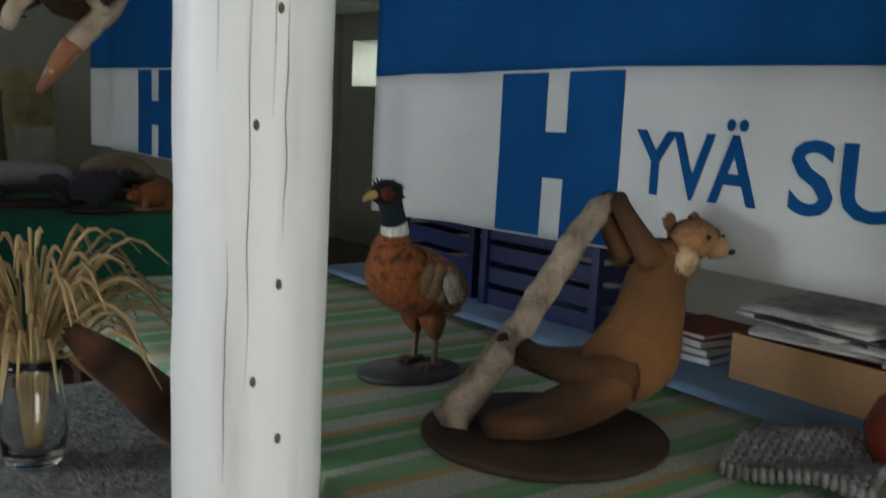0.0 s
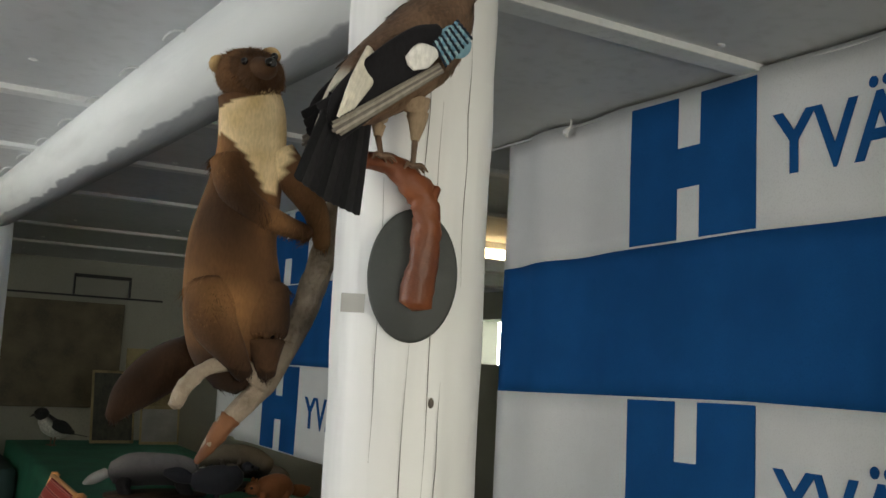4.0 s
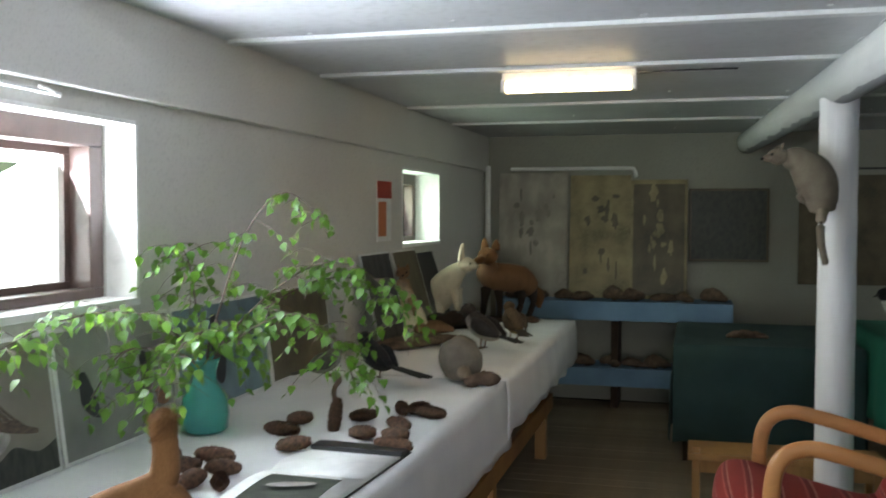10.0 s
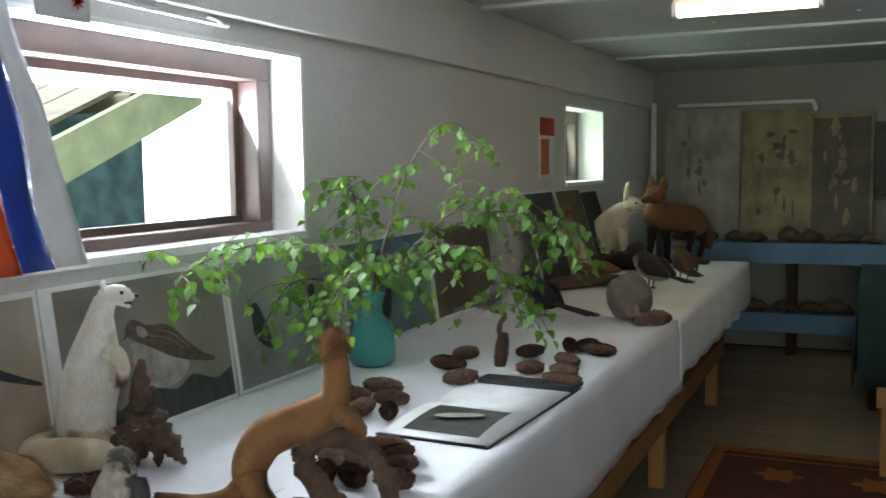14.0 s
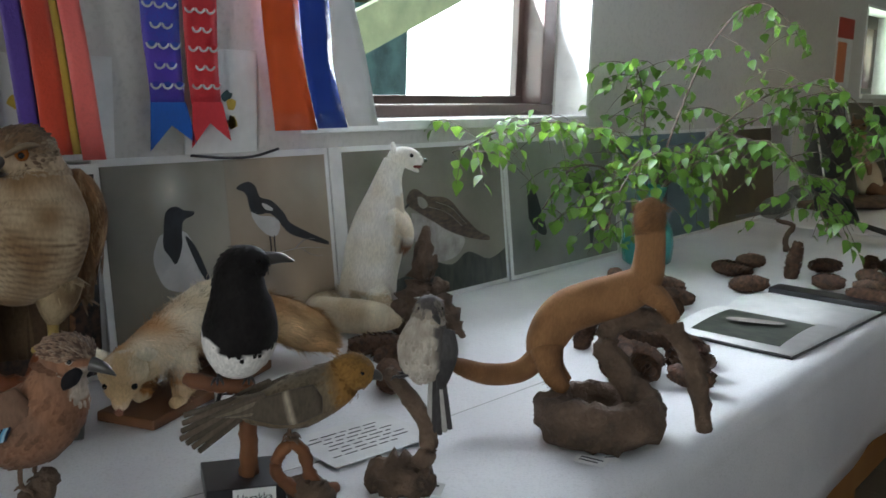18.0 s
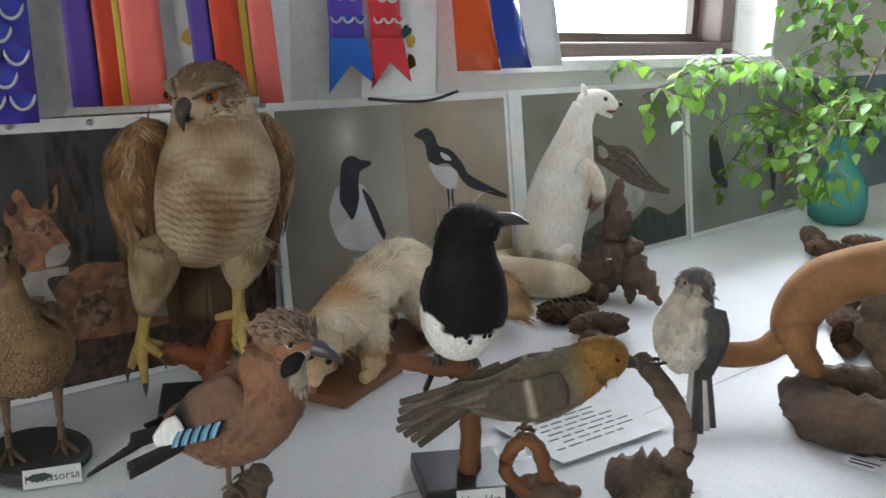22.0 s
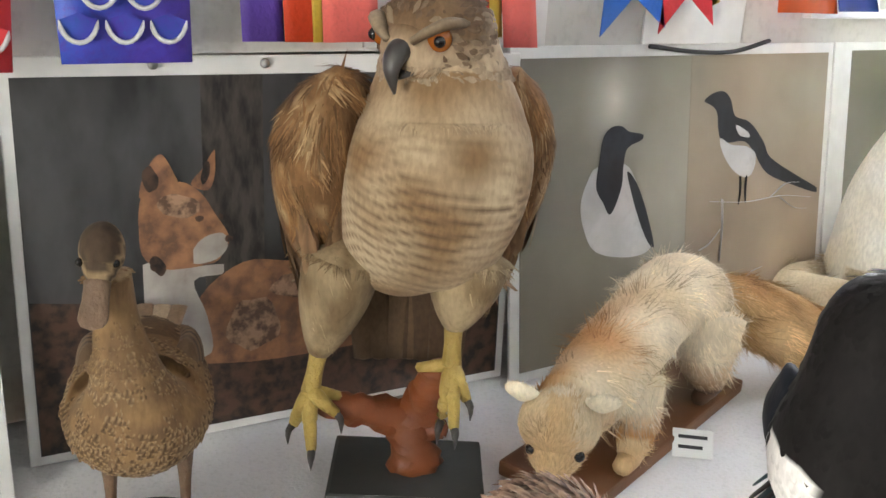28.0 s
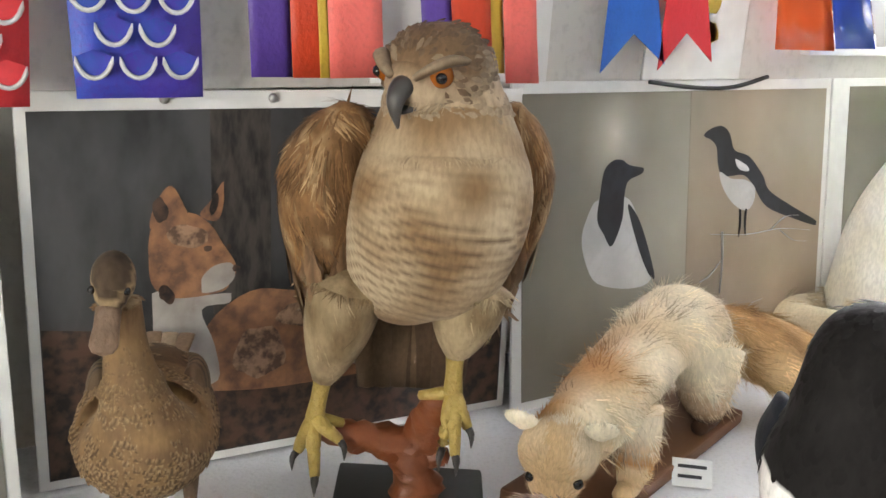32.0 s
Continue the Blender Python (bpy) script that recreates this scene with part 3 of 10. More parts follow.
for k in range(8):
    x0 = -0.22 - 0.36 * k
    part("roof_board", sloped(-1.5, 1.7, x0 - 0.34, x0, lambda y: 1.37 + (y + 1.45) * 0.413, lambda y: 1.40 + (y + 1.45) * 0.413), OLDWOOD, shed)
for y in (-0.9, -0.1, 0.7):
    part("rafter", sloped(y, y + 0.08, -2.9, -0.08, lambda q: 1.27 + (q + 1.45) * 0.413, lambda q: 1.369 + (q + 1.45) * 0.413), OLDWOOD, shed)
part("wall", sloped(-3.2, 0.86, -1.0, -0.85, -0.14, lambda y: 1.255 + (y + 1.45) * 0.413 if y > -1.5 else 0.9), HEDGE, shed, "dark board wall in shade")

# bright hazy distance outside the windows
GLARE = glowing("bright_haze", (0.93, 1.0, 0.98), 17.0)
bm = bmesh.new()
box(bm, -9.2, -9.0, -0.139, -9.0, 16.0, 7.0)
tagged(finish(bm, "backdrop", GLARE, smooth=False), "overexposed bright haze outside the windows", "backdrop", "", "structure")

bm = bmesh.new()
box(bm, 9.0, -2.0, -0.139, 9.2, 18.0, 5.0)
tagged(finish(bm, "backdrop", GLARE, smooth=False), "overexposed bright haze outside the far window", "backdrop", "", "structure")

# pipes at the far corner
bm = bmesh.new()
tube(bm, [(-2.88, 8.80, 0), (-2.88, 8.80, 0.8), (-2.88, 8.80, 1.4), (-2.88, 8.80, 1.95)], [0.022] * 4, 12, 2)
tube(bm, [(-2.70, 8.90, 1.93), (-2.3, 8.90, 1.93), (-1.75, 8.90, 1.93), (-1.68, 8.90, 1.92), (-1.66, 8.90, 1.86)], [0.016] * 5, 10, 3)
tagged(finish(bm, "pipe", REVEAL), "white painted heating pipes in the corner", "pipe", "", "structure")

# ---- ceiling lamps ----
TUBE_GLOW = glowing("warm_tube_light", (1.0, 0.74, 0.40), 16.0)


def tube_lamp(x, y, turned=0):
    la = thing("ceiling_light", (x, y, 0), turned, "lit fluorescent ceiling light with warm white diffuser", "lamp", "ceiling lights")
    bm = bmesh.new()
    box(bm, -0.31, -0.028, 2.168, 0.31, 0.028, CEILING - 0.001, 0.006)
    part("housing", bm, REVEAL, la)
    bm = bmesh.new()
    tube(bm, [(-0.285, 0, 2.145), (-0.1, 0, 2.145), (0.1, 0, 2.145), (0.285, 0, 2.145)], [(0.045, 0.028)] * 4, 16, 3)
    part("diffuser", bm, TUBE_GLOW, la, "glowing ribbed diffuser", True)
    for s in (-1, 1):
        bm = bmesh.new()
        box(bm, s * 0.30 - 0.012, -0.048, 2.115, s * 0.30 + 0.012, 0.048, 2.175, 0.006)
        part("end_cap", bm, REVEAL, la)
    bm = bmesh.new()
    tube(bm, [(0.31, 0, 2.19), (0.45, 0.01, 2.197), (0.75, 0.03, 2.2)], [0.004] * 3, 6, 3)
    part("cable", bm, INK, la, "thin black cable", True)
    return la


tube_lamp(-1.76, 5.37)
tube_lamp(1.95, 5.15)

# ---- the long table by the window ----
long_table = thing("long_table", (0, 0, 0), 0, "long trestle table of yellow pine under white tablecloths", "table")
bm = bmesh.new()
box(bm, -3.04, 0.1, TABLE - 0.035, -2.02, 7.38, TABLE - 0.006, 0.004)
part("tabletop", bm, PINE, long_table)
for y in (0.6, 2.2, 3.8, 5.3, 6.9):
    for x in (-2.12, -2.75):
        bm = bmesh.new()
        box(bm, x - 0.035, y - 0.035, 0, x + 0.035, y + 0.035, TABLE - 0.036, 0.005)
        part("leg", bm, PINE, long_table)
    bm = bmesh.new()
    box(bm, -2.72, y - 0.02, 0.22, -2.15, y + 0.02, 0.30, 0.004)
    part("stretcher", bm, PINE, long_table)
bm = bmesh.new()
box(bm, -2.085, 0.5, 0.30, -2.06, 7.0, 0.40, 0.004)
part("rail", bm, PINE, long_table)


def draped_cloth(name, x0, y0, x1, y1, z, hang, sides, material, label, seed, wave=0.02, hem=0.02, step=0.06):
    """A cloth lying on a table top and hanging in folds over the named sides."""
    top = thing(name, (0, 0, 0), 0, label, "tablecloth")
    rnd = random.Random(seed)
    bm = bmesh.new()
    nx, ny = max(2, int((x1 - x0) / step)), max(2, int((y1 - y0) / step))
    grid = [[bm.verts.new((x0 + (x1 - x0) * i / nx, y0 + (y1 - y0) * j / ny,
                           z + 0.0022 * noise.noise(Vector((i * 0.35, j * 0.3, seed))))) for j in range(ny + 1)] for i in range(nx + 1)]
    for i in range(nx):
        for j in range(ny):
            bm.faces.new((grid[i][j], grid[i + 1][j], grid[i + 1][j + 1], grid[i][j + 1]))
    edges = {"front": [grid[nx][j] for j in range(ny + 1)], "back": [grid[0][j] for j in range(ny + 1)][::-1],
             "near": [grid[i][0] for i in range(nx + 1)], "far": [grid[i][ny] for i in range(nx + 1)][::-1]}
    outs = {"front": Vector((1, 0, 0)), "back": Vector((-1, 0, 0)), "near": Vector((0, -1, 0)), "far": Vector((0, 1, 0))}
    for side in sides:
        prev, rows = edges[side], 7
        line = [v.co.copy() for v in prev]
        for r in range(1, rows + 1):
            t = r / rows
            ring = []
            for k, c in enumerate(line):
                f = noise.noise(Vector((k * step * 5.0, seed * 3.3, 0)))
                out = 0.012 + wave * f * t + 0.01 * t
                drop = (hang + hem * abs(math.sin(k * step * 9.0 + seed)) + 0.02 * noise.noise(Vector((k * 0.13, seed, 4)))) * t
                ring.append(bm.verts.new(c + outs[side] * out * min(1, t * 2.5) - Vector((0, 0, drop))))
            for k in range(len(line) - 1):
                bm.faces.new((prev[k], ring[k], ring[k + 1], prev[k + 1]))
            prev = ring
    bmesh.ops.recalc_face_normals(bm, faces=bm.faces[:])
    ob = finish(bm, "cloth", material, top)
    so = ob.modifiers.new("thickness", "SOLIDIFY")
    so.thickness, so.offset = 0.002, -1
    return top


draped_cloth("tablecloth", -3.06, 0.0, -1.98, 5.03, TABLE, 0.27, ("front",), LINEN, "white linen tablecloth hanging in folds with scalloped hem", 1)
draped_cloth("tablecloth", -2.93, 4.97, -1.97, 7.42, TABLE + 0.004, 0.24, ("front", "far"), LINEN, "white linen tablecloth with a scalloped lace hem", 2)

# ---- banners along the middle of the room ----


def banner(y_left, length, rows, seed, s0=0.585, w=0.40):
    """A big white banner with blue stripe and letters, hung from the ceiling; rows: texts of the two white bands."""
    top = thing("banner", (0.64, y_left, 0), 0, "white hanging cloth banner with blue stripe and blue lettering", "banner", "banners")

    def fold(s, z):
        return 0.012 * noise.noise(Vector((s * 3.1, z * 1.2, seed))) + 0.018 * math.sin(s * 17 + seed) * math.exp(-((s - 0.25) / 0.25) ** 2)

    for nm, z0, z1, m in (("upper_band", 1.84, 2.20, BANW), ("stripe", 1.475, 1.84, BLUE), ("lower_band", 1.08, 1.475, BANW)):
        bm = bmesh.new()
        n, h = int(length / 0.04), 8
        g = [[bm.verts.new((fold(length * i / n, z0 + (z1 - z0) * j / h), -length * i / n, z0 + (z1 - z0) * j / h)) for j in range(h + 1)] for i in range(n + 1)]
        for i in range(n):
            for j in range(h):
                bm.faces.new((g[i][j], g[i][j + 1], g[i + 1][j + 1], g[i + 1][j]))
        ob = part(nm, bm, m, top, smooth=True)
        so = ob.modifiers.new("thickness", "SOLIDIFY")
        so.thickness, so.offset = 0.002, 0
    for (z0, z1, base), words in zip(((1.845, 2.185, 1.955), (1.085, 1.468, 1.215)), rows):
        bm = bmesh.new()
        hh = z1 - z0
        for a, b, c, d in ((0, 0.40, 0, 1), (0.58, 1, 0, 1), (0.40, 0.58, 0.36, 0.64)):
            n = 5
            vs = [[bm.verts.new((fold(s0 + w * (a + (b - a) * i / n), z0 + hh * zz) - 0.0025, -(s0 + w * (a + (b - a) * i / n)), z0 + hh * zz)) for zz in (c, (c + d) / 2, d)] for i in range(n + 1)]
            for i in range(n):
                for k in range(2):
                    bm.faces.new((vs[i][k], vs[i][k + 1], vs[i + 1][k + 1], vs[i + 1][k]))
        ob = part("big_letter", bm, BLUE, top, "blue block letter H", smooth=False)
        so = ob.modifiers.new("thickness", "SOLIDIFY")
        so.thickness, so.offset = 0.0016, 0
        for text, start, wide in words:
            m = Matrix(((0, 0, -1, 0), (-1, 0, 0, -start), (0, 1, 0, base), (0, 0, 0, 1)))
            ob = lettering("lettering", text, 0.186, m, BLUE, top, bold=0.003, thick=0.0008)
            far = max(v.co.x for v in ob.data.vertices)
            for v in ob.data.vertices:
                v.co.x *= wide / far
                v.co.z += 0.003 - fold(start + v.co.x, base + v.co.y)
    for ob in top.children:
        if ob.name.startswith("lettering"):
            continue
        for v in ob.data.vertices:
            drop = max(0.0, 1 + v.co.y / 0.95) * min(1.0, max(0.0, (2.20 - v.co.z) / 0.25))
            v.co.z -= 0.027 * drop if seed == 1 else 0
    bm = bmesh.new()
    tube(bm, [(0, 0.15, CEILING - 0.012), (0.0, -length * 0.3, 2.192), (0.0, -length * 0.7, 2.194), (0, -length - 0.1, CEILING - 0.012)], [0.003] * 4, 6, 5)
    part("cord", bm, BANW, top, "thin white hanging cord", True)
    return top


banner(3.06, 2.7, ((("YVÄ", 1.035, 0.305), ("POJ", 1.40, 0.32)), (("YVÄ", 1.035, 0.305), ("SUOMI", 1.40, 0.60))), 1)
banner(5.80, 2.25, ((("YVÄ", 1.25, 0.35), ("PO", 1.72, 0.25)), (("YVÄ", 1.25, 0.35), ("SUO", 1.72, 0.42))), 4, 0.71, 0.45)
bm = bmesh.new()
tube(bm, [(0.62, 2.72, CEILING + 0.01), (0.62, 2.72, 2.19), (0.61, 2.73, 2.175), (0.625, 2.74, 2.165)], [0.003, 0.003, 0.009, 0.003], 8, 3)
tagged(finish(bm, "hook", REVEAL), "white ceiling hook with a knotted cord", "hook")

# ---- posters that lean on the wall behind the table ----


def blob(bm, cx, cz, rx, rz, turn=0.0, seg=18, lift=0.0, wob=0.0, seed=0):
    """A flat plain shape on a picture."""
    vs = []
    for k in range(seg):
        a = 2 * math.pi * k / seg
        w = 1 + wob * noise.noise(Vector((math.cos(a) * 1.5, math.sin(a) * 1.5, seed)))
        x, z = rx * math.cos(a) * w, rz * math.sin(a) * w
        c, s = math.cos(radians(turn)), math.sin(radians(turn))
        vs.append(bm.verts.new((lift, cx + x * c - z * s, cz + x * s + z * c)))
    bm.faces.new(vs)
    return bm


def printed(name, a, b, scale=3.0, fine=30.0, lo=0.35, hi=0.65, stretch=(1, 1, 1)):
    return surface(name, a, b, scale, 0.5, fine, 0.02, stretch, lo=lo, hi=hi)


DARKPRINT = printed("dark_forest_print", (0.060, 0.060, 0.062), (0.007, 0.007, 0.008), 13, 40, stretch=(1, 1.2, 0.6), lo=0.38, hi=0.70)
EARTHPRINT = printed("dark_earth_print", (0.085, 0.045, 0.03), (0.012, 0.009, 0.008), 55, 140, lo=0.42, hi=0.6)
GREYPRINT = printed("olive_grey_blurred_print", (0.26, 0.245, 0.205), (0.15, 0.145, 0.125), 4, 5, stretch=(1, 1.3, 0.6))
RUSTPRINT = printed("tawny_print", (0.33, 0.155, 0.075), (0.14, 0.072, 0.045), 55, 160, lo=0.38, hi=0.62)
SPOTPRINT = printed("spotted_tawny_print", (0.36, 0.22, 0.14), (0.10, 0.055, 0.035), 90, 200, lo=0.42, hi=0.58)
TRUNKPRINT = printed("dark_trunk_print", (0.06, 0.05, 0.045), (0.012, 0.011, 0.011), 60, 160, lo=0.40, hi=0.62, stretch=(1, 1.6, 0.5))
PALEPRINT = printed("pale_grey_print", (0.42, 0.39, 0.36), (0.24, 0.21, 0.19), 22, 90)
BLACKPRINT = printed("black_print", (0.012, 0.012, 0.014), (0.02, 0.022, 0.03), 10, 60)
WHITEPRINT = printed("white_print", (0.52, 0.51, 0.50), (0.40, 0.39, 0.38), 14, 60)
BROWNPRINT = printed("brown_streaked_print", (0.13, 0.09, 0.06), (0.05, 0.035, 0.028), 40, 120, stretch=(1, 1, 3))
MEADOWPRINT = printed("dark_meadow_print", (0.05, 0.055, 0.04), (0.02, 0.022, 0.02), 30, 90, stretch=(1, 2, 0.6))
BLUEPRINT = printed("blue_grey_print", (0.14, 0.21, 0.24), (0.08, 0.12, 0.15), 6, 40)
YELLOWMAP = printed("faded_yellow_print", (0.34, 0.28, 0.14), (0.15, 0.12, 0.055), 5, 50)
LIGHTPRINT = printed("light_grey_print", (0.26, 0.265, 0.25), (0.18, 0.185, 0.175), 7, 40)
GLOWPRINT = printed("pale_haze_print", (0.46, 0.43, 0.36), (0.26, 0.24, 0.20), 6, 12, stretch=(1, 1.3, 0.6))
OLDPRINT = printed("faded_brown_print", (0.13, 0.105, 0.058), (0.055, 0.045, 0.026), 5, 50)


def blurred(name, base, spots, rough=0.4):
    """A softly blurred photograph print; spots: (y, z, width, height, colour) patches in the poster's metres."""
    m, nt, bs = nodes_of(name, rough)
    tc = nt.nodes.new("ShaderNodeTexCoord")
    last = None
    for y, z, ry, rz, colour in spots:
        mp = nt.nodes.new("ShaderNodeMapping")
        mp.inputs["Scale"].default_value = (0, 1 / ry, 1 / rz)
        mp.inputs["Location"].default_value = (0, -y / ry, -z / rz)
        nt.links.new(tc.outputs["Object"], mp.inputs["Vector"])
        gr = nt.nodes.new("ShaderNodeTexGradient")
        gr.gradient_type = "QUADRATIC_SPHERE"
        nt.links.new(mp.outputs[0], gr.inputs[0])
        mx = nt.nodes.new("ShaderNodeMix")
        mx.data_type = "RGBA"
        mx.inputs[6].default_value, mx.inputs[7].default_value = (*base, 1), (*colour, 1)
        nt.links.new(gr.outputs["Fac"], mx.inputs[0])
        if last:
            nt.links.new(last, mx.inputs[6])
        last = mx.outputs[2]
    f = noise_of(nt, 9, 3)
    mx = nt.nodes.new("ShaderNodeMix")
    mx.data_type, mx.blend_type = "RGBA", "MULTIPLY"
    mx.inputs[0].default_value = 1.0
    nt.links.new(last, mx.inputs[6])
    nt.links.new(tint(nt, ramp(nt, f, 0.3, 0.7), (1.0, 1.0, 1.0), (0.80, 0.80, 0.79)), mx.inputs[7])
    nt.links.new(mx.outputs[2], bs.inputs["Base Color"])
    return m


OLIVEBLUR = blurred("olive_blurred_print", (0.24, 0.225, 0.18), ((0.02, 0.25, 0.12, 0.25, (0.12, 0.11, 0.085)), (0.157, 0.33, 0.07, 0.09, (0.66, 0.62, 0.53)), (0.26, 0.20, 0.16, 0.26, (0.40, 0.37, 0.31)), (0.10, 0.05, 0.16, 0.12, (0.20, 0.165, 0.12))))
TANBLUR = blurred("tan_blurred_print", (0.34, 0.27, 0.20), ((0.52, 0.33, 0.20, 0.16, (0.40, 0.36, 0.29)), (0.30, 0.36, 0.10, 0.20, (0.24, 0.215, 0.17)), (0.46, 0.10, 0.22, 0.18, (0.47, 0.36, 0.25))))
GREYBLUR = blurred("grey_brown_blurred_print", (0.23, 0.215, 0.175), ((0.10, 0.32, 0.20, 0.16, (0.13, 0.12, 0.095)), (0.30, 0.20, 0.26, 0.26, (0.30, 0.28, 0.235)), (0.55, 0.32, 0.20, 0.18, (0.17, 0.16, 0.13)), (0.06, 0.12, 0.12, 0.14, (0.30, 0.29, 0.25))))
LIGHTBLUR = blurred("pale_grey_blurred_print", (0.25, 0.255, 0.23), ((0.30, 0.28, 0.30, 0.20, (0.36, 0.365, 0.33)), (0.06, 0.10, 0.18, 0.16, (0.17, 0.175, 0.155)), (0.50, 0.06, 0.22, 0.14, (0.20, 0.195, 0.17))))


def poster(name, x, y0, y1, height, lean, label, left=0.0, thick=0.005, group="leaning posters", yaw=0.0):
    """A stiff poster standing on the table and leaning on the wall; local y runs along it, z up it."""
    top = new(name)
    top.matrix_world = pose(x, y0, TABLE + 0.003, 0, 0, yaw) @ pose(0, 0, 0, 0, -lean, 0)
    tagged(top, label, "poster", group)
    w = y1 - y0
    bm = bmesh.new()
    box(bm, -thick, -left, 0, 0, w, height, 0.0015)
    part("board", bm, FRAMEW, top, "white margin of the poster board")
    return top, w, height


def picture(top, y0, z0, y1, z1, material, lift=0.0012, label=""):
    bm = bmesh.new()
    box(bm, 0.0002, y0, z0, lift, y1, z1)
    return part("picture", bm, material, top, label)


def shapes(top, material, items, lift=0.002, name="printed_shape", seed=0):
    for i, (cx, cz, rx, rz, turn) in enumerate(items):
        bm = bmesh.new()
        blob(bm, cx, cz, rx, rz, turn, 22, lift + 0.00008 * i, 0.25, seed + i)
        part(name, bm, material, top)



def outline(top, material, pts, lift, name="printed_shape", label=""):
    """A flat printed shape with a smooth closed edge."""
    n = len(pts)
    edge = []
    for i in range(n):
        p0, p1, p2, p3 = (Vector((0, *pts[(i + k) % n])) for k in (-1, 0, 1, 2))
        for t in (0.0, 0.25, 0.5, 0.75):
            edge.append(0.5 * (2 * p1 + (p2 - p0) * t + (2 * p0 - 5 * p1 + 4 * p2 - p3) * t * t + (3 * p1 - p0 - 3 * p2 + p3) * t ** 3))
    lo, hi = min(p[0] for p in pts), max(p[0] for p in pts)
    bm = bmesh.new()
    f = bm.faces.new([bm.verts.new((lift, min(max(p.y, lo), hi), p.z)) for p in edge])
    f.normal_update()
    if f.normal.x < 0:
        f.normal_flip()
    bmesh.ops.triangulate(bm, faces=[f])
    return part(name, bm, material, top, label)


def stroke(top, material, line, width, lift, name="printed_twig"):
    """A thin printed line that tapers."""
    bm = bmesh.new()
    tube(bm, [(lift, a, b) for a, b in line], [(width, 0.0003)] * (len(line) - 1) + [(width * 0.4, 0.0003)], 6, 4, up=(0, 0, 1) if abs(line[-1][0] - line[0][0]) > abs(line[-1][1] - line[0][1]) else (0, 1, 0))
    return part(name, bm, material, top, smooth=True)


LEAN = 7.5
p1, w, h = poster("poster", -2.954, 1.482, 2.009, 0.385, 1.8, "large dark forest poster with a tawny cat-like shape, leaning on wall", yaw=-3.7)
picture(p1, 0.010, 0.010, w - 0.010, h - 0.018, DARKPRINT, 0.0012, "dark blurred forest picture")
picture(p1, 0.172, 0.135, 0.232, h - 0.018, TRUNKPRINT, 0.0015, "dark blurred tree trunk")
outline(p1, EARTHPRINT, [(0.011, 0.011), (0.011, 0.011), (0.515, 0.011), (0.515, 0.011), (0.515, 0.133), (0.515, 0.133), (0.40, 0.150), (0.25, 0.138), (0.12, 0.150), (0.011, 0.165), (0.011, 0.165)], 0.0017, "picture", "dark earthy foreground")
outline(p1, RUSTPRINT, [(0.21, 0.182), (0.258, 0.178), (0.33, 0.17), (0.406, 0.151), (0.47, 0.12), (0.45, 0.085), (0.36, 0.075), (0.274, 0.072), (0.20, 0.075), (0.15, 0.09), (0.165, 0.15)], 0.0021)
outline(p1, PALEPRINT, [(0.112, 0.19), (0.15, 0.183), (0.19, 0.182), (0.188, 0.172), (0.16, 0.168), (0.172, 0.13), (0.175, 0.09), (0.14, 0.095), (0.112, 0.14)], 0.0024)
outline(p1, RUSTPRINT, [(0.112, 0.20), (0.110, 0.235), (0.118, 0.262), (0.150, 0.268), (0.170, 0.255), (0.182, 0.235), (0.196, 0.210), (0.190, 0.195), (0.181, 0.185), (0.150, 0.182), (0.128, 0.185)], 0.0027)
outline(p1, RUSTPRINT, [(0.112, 0.255), (0.122, 0.285), (0.134, 0.295), (0.145, 0.275), (0.148, 0.262)], 0.0029)
outline(p1, RUSTPRINT, [(0.160, 0.265), (0.172, 0.280), (0.184, 0.297), (0.183, 0.272), (0.176, 0.258)], 0.0029)
outline(p1, PALEPRINT, [(0.30, 0.12), (0.366, 0.112), (0.43, 0.102), (0.44, 0.09), (0.37, 0.085), (0.31, 0.09)], 0.0025)
outline(p1, PALEPRINT, [(0.172, 0.212), (0.190, 0.214), (0.194, 0.200), (0.182, 0.188), (0.160, 0.186), (0.160, 0.200)], 0.0031)
shapes(p1, EARTHPRINT, [(0.122, 0.272, 0.007, 0.013, 8), (0.174, 0.275, 0.004, 0.011, -14), (0.126, 0.188, 0.007, 0.010, 30), (0.167, 0.231, 0.004, 0.0032, 0), (0.188, 0.231, 0.0025, 0.003, 0), (0.195, 0.208, 0.004, 0.0035, 0)], 0.0033, seed=4)
shapes(p1, SPOTPRINT, [(0.30, 0.148, 0.06, 0.018, -6), (0.38, 0.13, 0.045, 0.014, -14), (0.148, 0.245, 0.020, 0.012, -10), (0.22, 0.115, 0.028, 0.028, 0)], 0.0030, seed=14)
for y in (0.13, 0.235):
    bm = bmesh.new()
    tube(bm, [(-0.004, y, h - 0.008), (0.001, y, h - 0.008), (0.004, y, h - 0.008)], [0.005, 0.005, 0.004], 10, 2)
    part("rivet", bm, STEEL, p1, "small metal eyelet", True)

